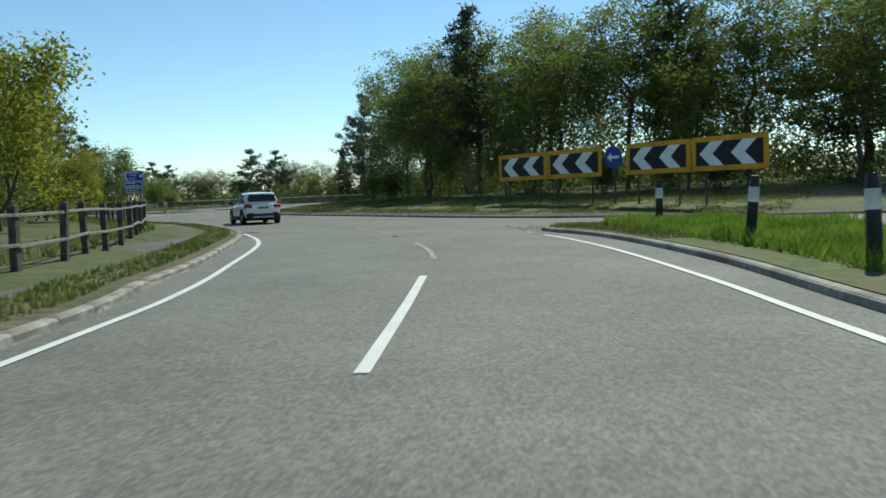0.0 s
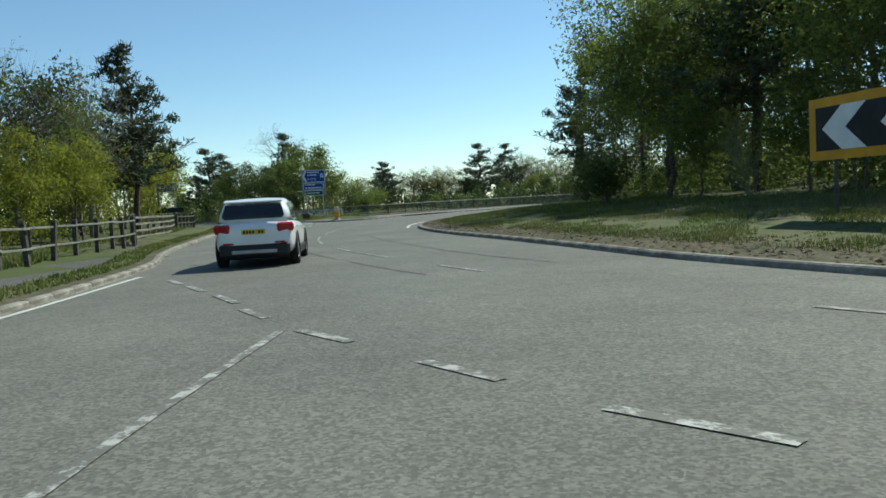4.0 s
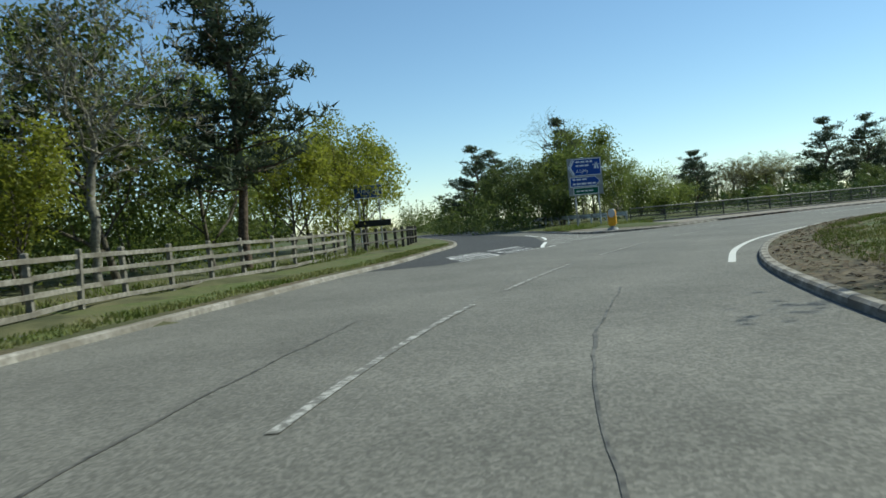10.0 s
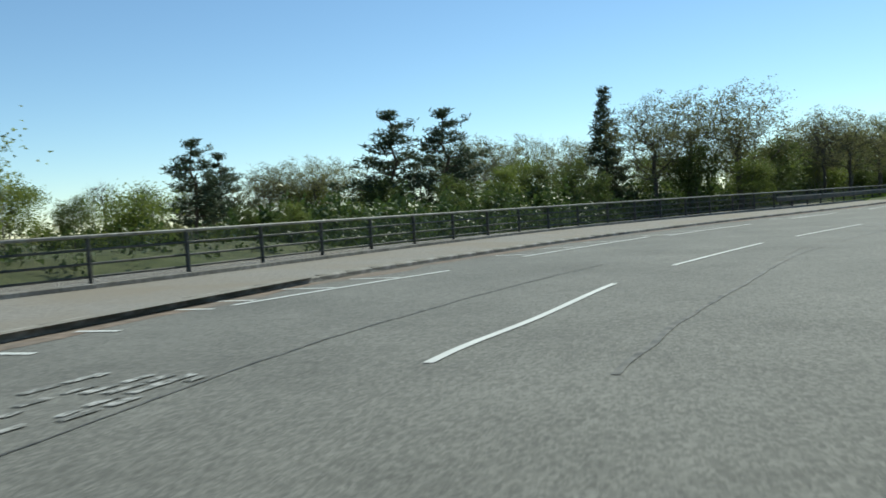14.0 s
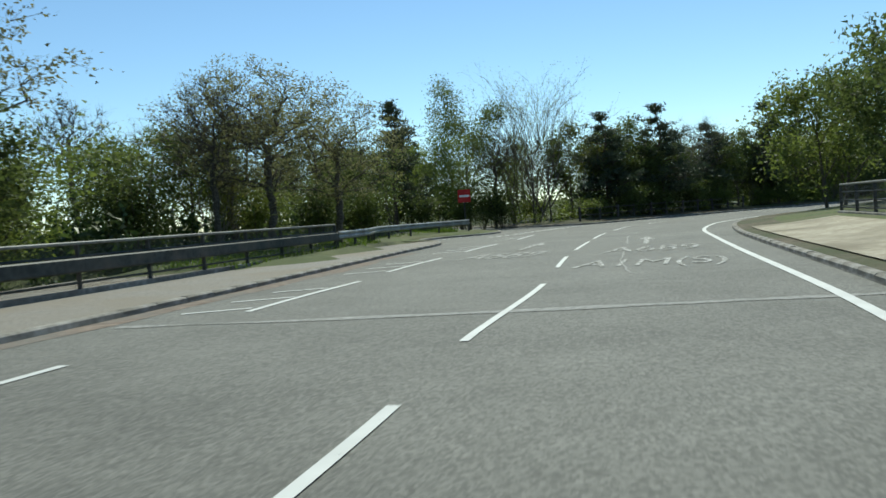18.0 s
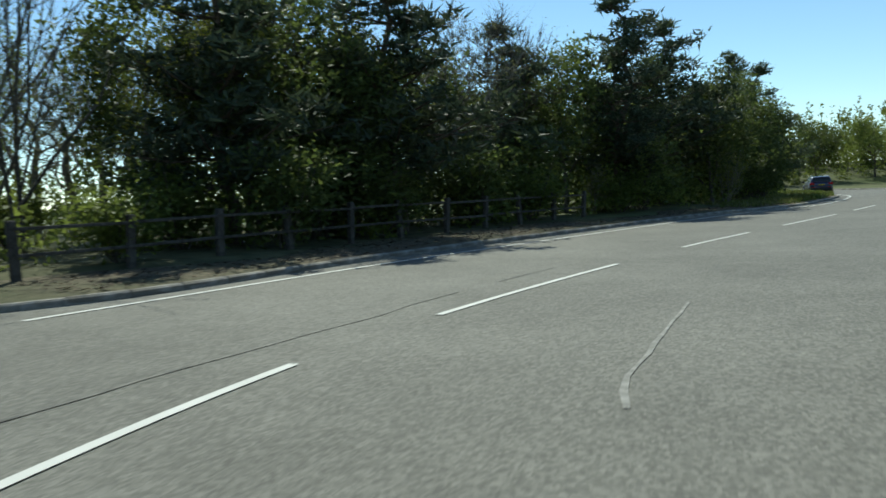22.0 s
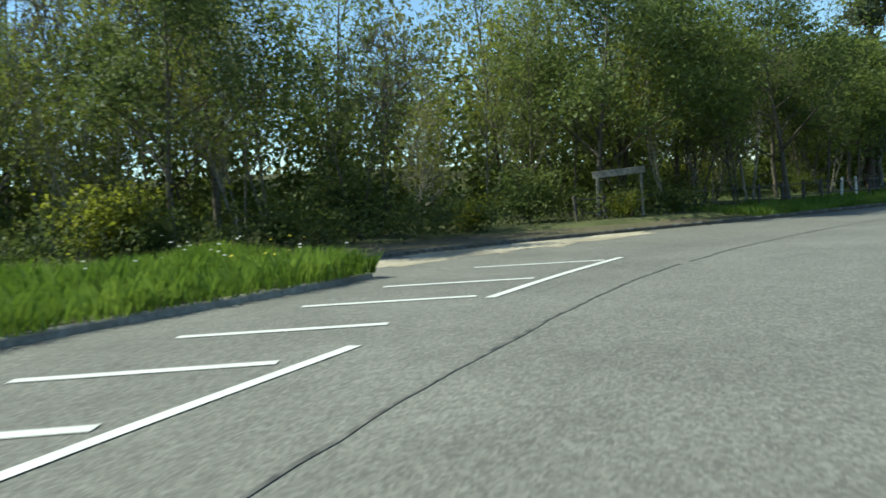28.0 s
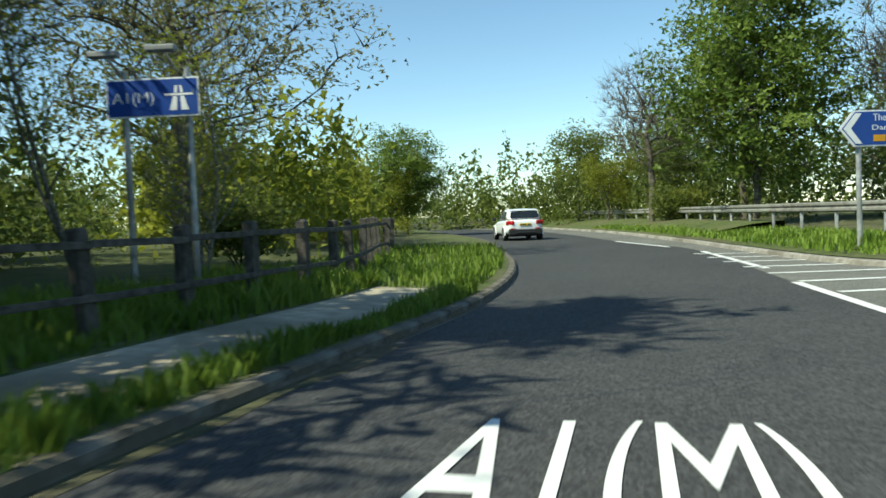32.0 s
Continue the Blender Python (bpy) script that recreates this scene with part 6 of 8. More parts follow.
# large direction sign at the first slip road
m, w = between((-38.54, 64.73, 0), (-36.92, 66.47, 0))
sg = thing("direction_sign", "tall blue and green direction sign on two grey posts", "road sign")
flat("backing", rect(-w / 2, 2.4, w / 2, 4.92), 0.03, BACK_GREY, sg, m, depth=0.03)
posts((-w * 0.32, w * 0.36), 4.8, 0.1, m, sg, 0.06)
for z0, z1, side, face in ((3.72, 4.86, -1, SIGN_BLUE), (2.98, 3.64, 1, SIGN_BLUE)):
    x0, x1 = (-w / 2 + 0.04, w / 2 - 0.06) if side < 0 else (-w / 2 + 0.1, w / 2 - 0.18)
    flat("border", flag(x0, z0, x1, z1, 0.3, side), -0.002, SIGN_WHITE, sg, m)
    flat("panel", flag(x0 + 0.05, z0 + 0.04, x1 - 0.04, z1 - 0.04, 0.28, side), -0.008, face, sg, m)
flat("chevron", [(-1.08, 4.29), (-0.8, 3.8), (-0.68, 3.8), (-0.94, 4.29), (-0.68, 4.78), (-0.8, 4.78)], -0.014, SIGN_WHITE, sg, m)
flat("border", rect(-w / 2 + 0.3, 2.44, w / 2 - 0.32, 2.92), -0.002, SIGN_WHITE, sg, m)
flat("panel", rect(-w / 2 + 0.34, 2.48, w / 2 - 0.36, 2.88), -0.008, SIGN_GREEN, sg, m)
bars(-0.6, 0.55, 4.66, 0.11, -0.014, m, sg, RB)
bars(-0.6, 0.3, 4.4, 0.11, -0.014, m, sg, RB)
lettering("A1(M)", -0.2, 4.02, 0.3, -0.016, m, sg)
motorway_mark(0.82, 4.35, 0.42, -0.014, m, sg)
bars(-0.9, 0.1, 3.47, 0.1, -0.014, m, sg, RB)
bars(-0.9, 0.7, 3.17, 0.12, -0.014, m, sg, RB)
bars(-0.7, 0.5, 2.68, 0.09, -0.014, m, sg, RB)
# motorway start sign on the verge of the first slip road
m, w = between((-42.15, 48.49, 0), (-40.99, 49.59, 0))
sg = thing("motorway_sign", "blue motorway sign on two posts beside the slip road", "road sign")
posts((-w * 0.36, w * 0.36), 3.95, 0.1, m, sg, 0.045)
flat("border", rect(-w / 2, 3.1, w / 2, 3.84), 0.0, SIGN_WHITE, sg, m, depth=0.02)
flat("panel", rect(-w / 2 + 0.03, 3.13, w / 2 - 0.03, 3.81), -0.024, SIGN_BLUE, sg, m)
lettering("A1(M)", -0.24, 3.46, 0.24, -0.032, m, sg)
motorway_mark(0.5, 3.42, 0.36, -0.03, m, sg)
flat("notice_plate", rect(-w / 2 - 0.1, 1.5, w / 2 + 0.35, 1.85), 0.0, SIGN_BLACK, sg, m, "dark plate below the sign", 0.02)
# motorway start sign of the southbound slip road
m, w = between((108.25, 93.76, 0), (107.12, 93.05, 0))
sg = thing("motorway_sign", "blue A1(M) motorway sign on tall posts behind the fence", "road sign")
posts((-w * 0.33, w * 0.36), 3.5, 0.1, m, sg, 0.045)
flat("border", rect(-w / 2, 2.82, w / 2, 3.37), 0.0, SIGN_WHITE, sg, m, depth=0.02)
flat("panel", rect(-w / 2 + 0.025, 2.845, w / 2 - 0.025, 3.345), -0.024, SIGN_BLUE, sg, m)
lettering("A1(M)", -0.27, 3.09, 0.2, -0.032, m, sg, wide=0.6)
motorway_mark(0.38, 3.07, 0.33, -0.03, m, sg)
sign_lamp(-0.45, 3.4, m, sg)
sign_lamp(0.35, 3.45, m, sg)
# flag sign for the north at the southbound nose
m, w = between((100.45, 81.85, 0), (98.55, 80.2, 0))
sg = thing("direction_sign", "blue flag-shaped motorway direction sign on two grey posts", "road sign")
posts((-w * 0.33, w * 0.28), 2.45, 0.2, m, sg, 0.055)
flat("border", flag(-w / 2 - 0.06, 2.36, w / 2, 3.12, 0.32, -1), 0.0, SIGN_WHITE, sg, m, depth=0.02)
flat("panel", flag(-w / 2 + 0.0, 2.39, w / 2 - 0.03, 3.09, 0.3, -1), -0.024, SIGN_BLUE, sg, m)
flat("chevron", [(-w / 2 + 0.03, 2.74), (-w / 2 + 0.3, 2.42), (-w / 2 + 0.45, 2.42), (-w / 2 + 0.2, 2.74), (-w / 2 + 0.45, 3.06), (-w / 2 + 0.3, 3.06)], -0.03, SIGN_WHITE, sg, m)
lettering("The SOUTH", -0.05, 2.96, 0.15, -0.032, m, sg, wide=1.0)
lettering("Darlington", -0.09, 2.75, 0.14, -0.032, m, sg, wide=0.98)
lettering("A1(M)", 0.12, 2.53, 0.17, -0.032, m, sg, wide=0.6)
flat("text_bar", rect(-0.55, 2.46, -0.28, 2.6), -0.03, SIGN_YELLOW, sg, m)
motorway_mark(w / 2 - 0.32, 2.76, 0.36, -0.03, m, sg)
# double direction sign at the second exit
m, w = between((72.63, 155.88, 0), (72.24, 153.0, 0))
sg = thing("direction_sign", "dark green and blue double direction sign on three posts", "road sign")
posts((-0.55, 0.25, 1.15), 4.0, 0.05, m, sg, 0.06, DARK_STEEL)
flat("backing", rect(-w / 2 + 0.05, 2.35, w / 2 + 0.08, 3.95), 0.03, BACK_GREY, sg, m, depth=0.03)
flat("border", flag(-w / 2 - 0.02, 2.62, -0.02, 3.78, 0.28, -1), -0.002, SIGN_WHITE, sg, m)
flat("panel", flag(-w / 2 + 0.04, 2.66, -0.05, 3.74, 0.26, -1), -0.008, SIGN_GREEN, sg, m)
flat("border", flag(0.03, 3.2, w / 2 + 0.05, 3.92, 0.2, 1), -0.002, SIGN_WHITE, sg, m)
flat("panel", flag(0.06, 3.23, w / 2 + 0.01, 3.89, 0.19, 1), -0.008, SIGN_BLUE, sg, m)
flat("border", flag(0.03, 2.44, w / 2 + 0.05, 3.16, 0.2, 1), -0.002, SIGN_WHITE, sg, m)
flat("panel", flag(0.06, 2.47, w / 2 + 0.01, 3.13, 0.19, 1), -0.008, SIGN_GREEN, sg, m)
for z in (3.5, 3.2, 2.9):
    bars(-1.0, -0.2, z, 0.09, -0.014, m, sg, RB)
for z in (3.68, 3.42, 2.92, 2.66):
    bars(0.15, 1.1, z, 0.09, -0.014, m, sg, RB)
sign_lamp(0.15, 4.0, m, sg)
sign_lamp(0.95, 4.05, m, sg)
# no-entry sign by the slip road
m, w = between((12.75, 149.7, 0), (13.65, 149.6, 0))
sg = thing("no_entry_sign", "red no-entry plate with a white bar at the slip road", "road sign")
posts((0,), 2.6, 0.1, m, sg, 0.045, DARK_STEEL)
flat("plate", rect(-0.42, 2.05, 0.42, 2.9), 0.0, SIGN_RED, sg, m, depth=0.02)
flat("bar", rect(-0.32, 2.4, 0.32, 2.54), -0.024, SIGN_WHITE, sg, m)

# chevron boards facing the approach, with a blue disc between the pairs
CH0, CH1 = Vector((1.3, 17.8)), Vector((10.4, 4.9))


def chevron_board(s0, s1, z0, z1):
    a, b = CH0.lerp(CH1, s0), CH0.lerp(CH1, s1)
    m, w = between((a.x, a.y, 0), (b.x, b.y, 0))
    ob = thing("chevron_board", "yellow-backed black board with two white chevrons on the island", "road sign", None, "chevron boards on the island")
    flat("backing", rect(-w / 2, z0, w / 2, z1), 0.02, SIGN_YELLOW, ob, m, depth=0.03)
    e = 0.2
    flat("panel", rect(-w / 2 + e, z0 + e, w / 2 - e, z1 - e), -0.012, SIGN_BLACK, ob, m)
    zm, h = (z0 + z1) / 2, (z1 - z0) / 2 - e
    for k in (0.06, 0.54):
        x = -w / 2 + e + k * (w - 2 * e)
        t, r = (w - 2 * e) * 0.2, (w - 2 * e) * 0.17
        flat("chevron", [(x, zm), (x + r, zm - h), (x + r + t, zm - h), (x + t, zm), (x + r + t, zm + h), (x + r, zm + h)], -0.02, SIGN_WHITE, ob, m)
    for x in (-w * 0.32, w * 0.32):
        part("post", rod(bmesh.new(), m @ Vector((x, 0.08, 0.2)), m @ Vector((x, 0.08, z1 - 0.1)), 0.045, sides=8), DARK_STEEL, ob)
    return ob


for s0, s1 in ((0.0, 0.235), (0.24, 0.47), (0.565, 0.78), (0.785, 1.0)):
    chevron_board(s0, s1, 1.68, 3.02)
p = CH0.lerp(CH1, 0.517)
m, w = between((p.x - 0.3, p.y + 0.42, 0), (p.x + 0.3, p.y - 0.42, 0))
sg = thing("direction_disc", "round blue plate with a white arrow between the chevron boards", "road sign")
posts((0,), 2.9, 0.2, m, sg, 0.05, DARK_STEEL)
flat("disc", [(0.5 * math.cos(a), 2.5 + 0.5 * math.sin(a)) for a in np.linspace(0, 6.28, 28)[:-1]], 0.0, SIGN_BLUE, sg, m, depth=0.02)
flat("arrow", [(-0.36, 2.5), (-0.12, 2.3), (-0.12, 2.44), (0.34, 2.44), (0.34, 2.56), (-0.12, 2.56), (-0.12, 2.7)], -0.024, SIGN_WHITE, sg, m)


# marker posts on the splitter island
def marker_post(x, y, h, lean):
    ob = thing("marker_post", "black roadside marker post with a white band", "marker post", pose(x, y, 0.1, lean, lean * 0.6), "marker posts on the splitter island")
    bm = rod(bmesh.new(), (0, 0, -0.1), (0, 0, h * 0.62), 0.1, 0.095, 10)
    part("shaft", bm, SIGN_BLACK, ob)
    part("band", rod(bmesh.new(), (0, 0, h * 0.62), (0, 0, h * 0.84), 0.098, 0.094, 10), POST_WHITE, ob, "white band")
    part("cap", rod(bmesh.new(), (0, 0, h * 0.84), (0, 0, h), 0.095, 0.07, 10), SIGN_BLACK, ob)
    return ob


for x, y, h, ln in ((4.2, -3.4, 1.25, 1), (4.25, -9.6, 1.25, 5), (4.05, -14.3, 1.2, -2)):
    marker_post(x, y, h, ln)

# illuminated yellow bollard on the nose
BOLLARD = mat("yellow_bollard_shell", (0.62, 0.3, 0.012), (0.72, 0.37, 0.02), 4, 0.4, c3=(0.5, 0.24, 0.02), big=3)
LENS = mat("scuffed_lens", (0.42, 0.43, 0.43), (0.55, 0.56, 0.56), 6, 0.4)
bo = thing("traffic_bollard", "yellow traffic bollard with a pale round lens on the footway nose", "bollard", pose(-31.4, 57.75, 0.12, 0, 0, 20))
part("foot", rod(bmesh.new(), (0, 0, 0), (0, 0, 0.13), 0.34, 0.26, 14), BACK_GREY, bo, "grey cast foot")
part("neck", rod(bmesh.new(), (0, 0, 0.12), (0, 0, 0.24), 0.12, 0.12, 10), BACK_GREY, bo)
outline = [(-0.14, 0.22), (0.14, 0.22), (0.22, 0.34), (0.22, 0.98), (0.17, 1.1), (0.08, 1.15), (-0.08, 1.15), (-0.17, 1.1), (-0.22, 0.98), (-0.22, 0.34)]
flat("shell", outline, 0.13, BOLLARD, bo, Matrix(), depth=0.26)
flat("lens", [(0.19 * math.cos(a), 0.9 + 0.2 * math.sin(a)) for a in np.linspace(0, 6.28, 24)[:-1]], -0.135, LENS, bo, Matrix(), "pale round lens")
flat("cap", [(-0.2, 1.02), (0.2, 1.02), (0.15, 1.12), (0.07, 1.165), (-0.07, 1.165), (-0.15, 1.12)], 0.138, LENS, bo, Matrix(), "pale rounded cap", 0.276)
de = thing("tyre_scrap", "curled black scrap of tyre on the kerb", "debris", pose(-7.9, 1.3, 0.12))
part("strip", soup("strip", *sweep([Vector((0.35 * math.cos(a), 0.2 * math.sin(a))) for a in np.linspace(0, 2.6, 9)], [(0, 0), (0.07, 0.03), (0.13, 0.01), (0.07, 0.015)])), SIGN_BLACK, de)

# ---- vehicles ----
WHITE_CAR = mat("white_car_paint", (0.72, 0.73, 0.74), (0.76, 0.77, 0.78), 2, 0.3, coat=0.6, spec=0.5)
BLUE_CAR = mat("dark_blue_car_paint", (0.012, 0.013, 0.06), (0.016, 0.017, 0.075), 2, 0.3, coat=0.7, spec=0.5)
CLADDING = mat("black_plastic_cladding", (0.016, 0.017, 0.018), (0.03, 0.031, 0.032), 20, 0.6)
TYRE = mat("tyre_rubber", (0.012, 0.012, 0.012), (0.028, 0.027, 0.026), 20, 0.85)
ALLOY = mat("alloy_wheel", (0.45, 0.46, 0.47), (0.56, 0.57, 0.58), 6, 0.3, metal=0.8)
GLASS = mat("dark_car_glass", (0.012, 0.016, 0.018), (0.02, 0.025, 0.028), 2, 0.06, spec=0.6)
LAMP_RED = mat("red_tail_lamp", (0.3, 0.008, 0.012), (0.42, 0.012, 0.018), 12, 0.2, coat=0.6)
LAMP_CLEAR = mat("clear_head_lamp", (0.5, 0.52, 0.54), (0.66, 0.68, 0.7), 10, 0.15, coat=0.6)
PLATE_YELLOW = mat("yellow_number_plate", (0.55, 0.4, 0.02), (0.62, 0.45, 0.03), 5, 0.4)
SILVER = mat("silver_trim", (0.4, 0.41, 0.42), (0.52, 0.53, 0.54), 6, 0.35, metal=0.6)


def loft(stations, ring):
    """Skin through rings of (x, z) half outlines at stations along y, mirrored, with closed ends."""
    verts, faces = [], []
    k = None
    for st in stations:
        half = ring(st)
        full = half + [(-x, z) for x, z in reversed(half) if x > 1e-6]
        k = len(full)
        verts += [(x, st[0], z) for x, z in full]
    n = len(stations)
    for i in range(n - 1):
        for j in range(k):
            faces.append((i * k + j, i * k + (j + 1) % k, (i + 1) * k + (j + 1) % k, (i + 1) * k + j))
    faces.append(tuple(range(k))[::-1])
    faces.append(tuple(range((n - 1) * k, n * k)))
    return verts, faces


def smooth_part(name, v, f, material, parent, label="", subdiv=1):
    bm = bmesh.new()
    vs = [bm.verts.new(p) for p in v]
    for g in f:
        bm.faces.new([vs[i] for i in g])
    bmesh.ops.recalc_face_normals(bm, faces=bm.faces)
    ob = part(name, bm, material, parent, label)
    for p in ob.data.polygons:
        p.use_smooth = True
    if subdiv:
        md = ob.modifiers.new("round", "SUBSURF")
        md.levels = md.render_levels = subdiv
    return ob


def wheel(x, y, r, ob, spokes=5):
    s = 1 if x > 0 else -1
    wh = new("wheel")
    wh.parent = ob
    wh.matrix_local = Matrix.Translation((x, y, r)) @ Matrix.Rotation(s * math.pi / 2, 4, "Y")
    prof = [(r * 0.66, -0.1), (r * 0.93, -0.11), (r, -0.085), (r, 0.07), (r * 0.93, 0.1), (r * 0.66, 0.09)]
    n = 28
    v = [(a * math.cos(t), a * math.sin(t), h) for t in np.linspace(0, 2 * math.pi, n, endpoint=False) for a, h in prof]
    k = len(prof)
    f = [(i * k + j, ((i + 1) % n) * k + j, ((i + 1) % n) * k + (j + 1) % k, i * k + (j + 1) % k) for i in range(n) for j in range(k)]
    part("tyre", soup("tyre", v, f, True), TYRE, wh)
    bm = bmesh.new()
    bmesh.ops.create_cone(bm, cap_ends=True, segments=28, radius1=r * 0.67, radius2=r * 0.67, depth=0.06, matrix=Matrix.Translation((0, 0, 0.0)))
    part("wheel_well", bm, CLADDING, wh)
    bm = bmesh.new()
    for i in range(spokes):
        a = 2 * math.pi * i / spokes
        m = Matrix.Rotation(a, 4, "Z") @ Matrix.Translation((r * 0.36, 0, 0.06))
        block(bm, (r * 0.6, r * 0.17, 0.035), m, 0.008)
    rod(bm, (0, 0, 0.03), (0, 0, 0.085), r * 0.17, r * 0.13, 14)
    rim = [(r * 0.6, 0.05), (r * 0.69, 0.085), (r * 0.69, 0.04)]
    vs = [[bm.verts.new((a * math.cos(t), a * math.sin(t), h)) for a, h in rim] for t in np.linspace(0, 2 * math.pi, 28, endpoint=False)]
    for i in range(28):
        for j in range(3):
            bm.faces.new((vs[i][j], vs[(i + 1) % 28][j], vs[(i + 1) % 28][(j + 1) % 3], vs[i][(j + 1) % 3]))
    bmesh.ops.recalc_face_normals(bm, faces=bm.faces)
    part("rim", bm, ALLOY, wh, "silver alloy rim")


def car(name, label, m, paint, L=4.2, W=1.79, H=1.5, belt=0.98, wheel_r=0.335, wagon=False, rails=False, clad=True, spokes=5):
    """A five-door car, its nose to +y, standing on z = 0."""
    ob = thing(name, label, "car", m)
    hw, h = W / 2, L / 2
    sill = 0.24
    low = [(-h, 0.42, belt - 0.1, hw * 0.8), (-h + 0.06, 0.34, belt - 0.02, hw * 0.9), (-h + 0.35, 0.27, belt + 0.02, hw * 0.985), (-h + 0.9, sill, belt + 0.02, hw), (0, sill, belt - 0.01, hw * 0.99),
           (h - 1.5, sill, belt - 0.03, hw * 0.99), (h - 1.1, sill, belt - 0.05, hw), (h - 0.5, 0.25, belt - 0.14, hw * 0.97), (h - 0.15, 0.28, belt - 0.26, hw * 0.86), (h, 0.36, belt - 0.42, hw * 0.68)]
    ring = lambda s: [(0, s[1]), (s[3] * 0.85, s[1]), (s[3] * 0.985, s[1] + 0.08), (s[3], s[1] + (s[2] - s[1]) * 0.45), (s[3] * 0.985, s[1] + (s[2] - s[1]) * 0.8), (s[3] * 0.93, s[2]), (s[3] * 0.5, s[2] + 0.035), (0, s[2] + 0.045)]
    smooth_part("body", *loft(low, ring), paint, ob)
    back = -h + (0.06 if wagon else 0.12)
    top = H
    cab = [(back, belt - 0.02, belt + 0.08, hw * 0.88), (back + (0.16 if wagon else 0.24), belt - 0.02, top - 0.1, hw * 0.86), (back + (0.4 if wagon else 0.5), belt - 0.02, top - 0.025, hw * 0.85), (-0.3, belt - 0.02, top, hw * 0.83),
           (h - 2.2, belt - 0.03, top - 0.07, hw * 0.82), (h - 1.65, belt - 0.05, top - 0.3, hw * 0.83), (h - 1.15, belt - 0.06, belt + 0.02, hw * 0.84)]
    cring = lambda s: [(0, s[1]), (s[3] * 1.06, s[1]), (s[3] * 1.0, s[1] + (s[2] - s[1]) * 0.45), (s[3] * 0.88, s[2] - 0.035), (s[3] * 0.74, s[2]), (0, s[2] + 0.02)]
    smooth_part("cabin", *loft(cab, cring), paint, ob)
    # glass, a little proud of the cabin
    zg = belt + 0.05
    side_z = lambda y: float(np.interp(y, [c[0] for c in cab], [c[2] for c in cab])) - 0.1
    side_x = lambda y, z: hw * 0.84 * (1.045 - 0.15 * max(0, z - belt) / (top - belt)) + 0.012
    for s in (-1, 1):
        for y0, y1, nm in ((-h + (0.55 if wagon else 0.72), -0.32, "rear_side_window"), (-0.26, h - 1.5, "front_side_window")):
            ys = [y0 + (y1 - y0) * i / 6 for i in range(7)]
            v, f = [], []
            for y in ys:
                zt = max(side_z(y), zg + 0.04)
                v += [(s * side_x(y, zg), y, zg), (s * side_x(y, (zg + zt) / 2), y, (zg + zt) / 2), (s * side_x(y, zt), y, zt)]
            for i in range(6):
                for j in range(2):
                    q = (i * 3 + j, i * 3 + j + 1, (i + 1) * 3 + j + 1, (i + 1) * 3 + j)
                    f.append(q if s > 0 else q[::-1])
            part(nm, soup(nm, v, f, True), GLASS, ob)
            part("door_handle", boxed((0.03, 0.2, 0.03), pose(s * hw * 0.985, y0 + 0.32, belt - 0.12), 0.01), paint if not rails else SILVER, ob)
        mir = new("mirror")
        mir.parent = ob
        mir.matrix_local = pose(s * (hw + 0.1), h - 1.45, belt + 0.06)
        part("housing", boxed((0.2, 0.12, 0.15), None, 0.03), CLADDING, mir)
        for y, nm in ((-h + 0.78, "rear"), (h - 0.82, "front")):
            wheel(s * (hw - 0.075), y, wheel_r, ob, spokes)
            v, f = [], []
            for i, t in enumerate(np.linspace(-0.15, math.pi + 0.15, 15)):
                for r0, dx in ((wheel_r * 1.06, 0.006), (wheel_r * 1.06, 0.028), (wheel_r * 1.26, 0.024), (wheel_r * 1.3, -0.02)):
                    v.append((s * (hw * 0.985 + dx), y + r0 * math.cos(t), wheel_r + r0 * math.sin(t)))
            f = [(i * 4 + j, i * 4 + j + 1, (i + 1) * 4 + j + 1, (i + 1) * 4 + j) for i in range(14) for j in range(3)]
            part("wheel_arch", soup("wheel_arch", v, f), CLADDING if clad else paint, ob)
            d = [(s * (hw * 0.985 + 0.004), y + wheel_r * 1.08 * math.cos(t), max(0.16, wheel_r + wheel_r * 1.08 * math.sin(t))) for t in np.linspace(0, 2 * math.pi, 22)[:-1]]
            part("arch_shadow", soup("arch_shadow", d, [tuple(range(21))]), TYRE, ob)
        if clad:
            part("sill_cladding", boxed((0.05, L - 2.5, 0.2), pose(s * hw * 0.985, 0, 0.31), 0.02), CLADDING, ob, "black sill cladding")
        if rails:
            part("roof_rail", rod(bmesh.new(), (s * hw * 0.66, -h + 0.5, top + 0.03), (s * hw * 0.66, 0.55, top + 0.03), 0.02, sides=6), SILVER, ob, "silver roof rail")
            part("window_trim", boxed((0.012, L - 1.9, 0.022), pose(s * (hw * 0.905), -0.25, belt + 0.045), 0.004), SILVER, ob, "silver window trim")
    # tail
    yb = back + (0.02 if wagon else 0.05)
    y2 = back + (0.15 if wagon else 0.21)
    rw = [(-hw * 0.7, yb - 0.06, belt + 0.09), (hw * 0.7, yb - 0.06, belt + 0.09), (hw * 0.76, yb - 0.045, belt + 0.15), (hw * 0.68, y2 - 0.075, top - 0.15), (-hw * 0.68, y2 - 0.075, top - 0.15), (-hw * 0.76, yb - 0.045, belt + 0.15)]
    part("rear_window", soup("rear_window", rw, [(0, 1, 2, 5), (5, 2, 3, 4)]), GLASS, ob)
    part("spoiler", boxed((hw * 1.44, 0.3, 0.035), pose(0, y2 + 0.04, top - 0.075, 9), 0.014), paint, ob)
    part("rear_wiper", boxed((0.42, 0.02, 0.025), pose(0.06, yb - 0.03, belt + 0.14, 0, 4), 0.005), CLADDING, ob)
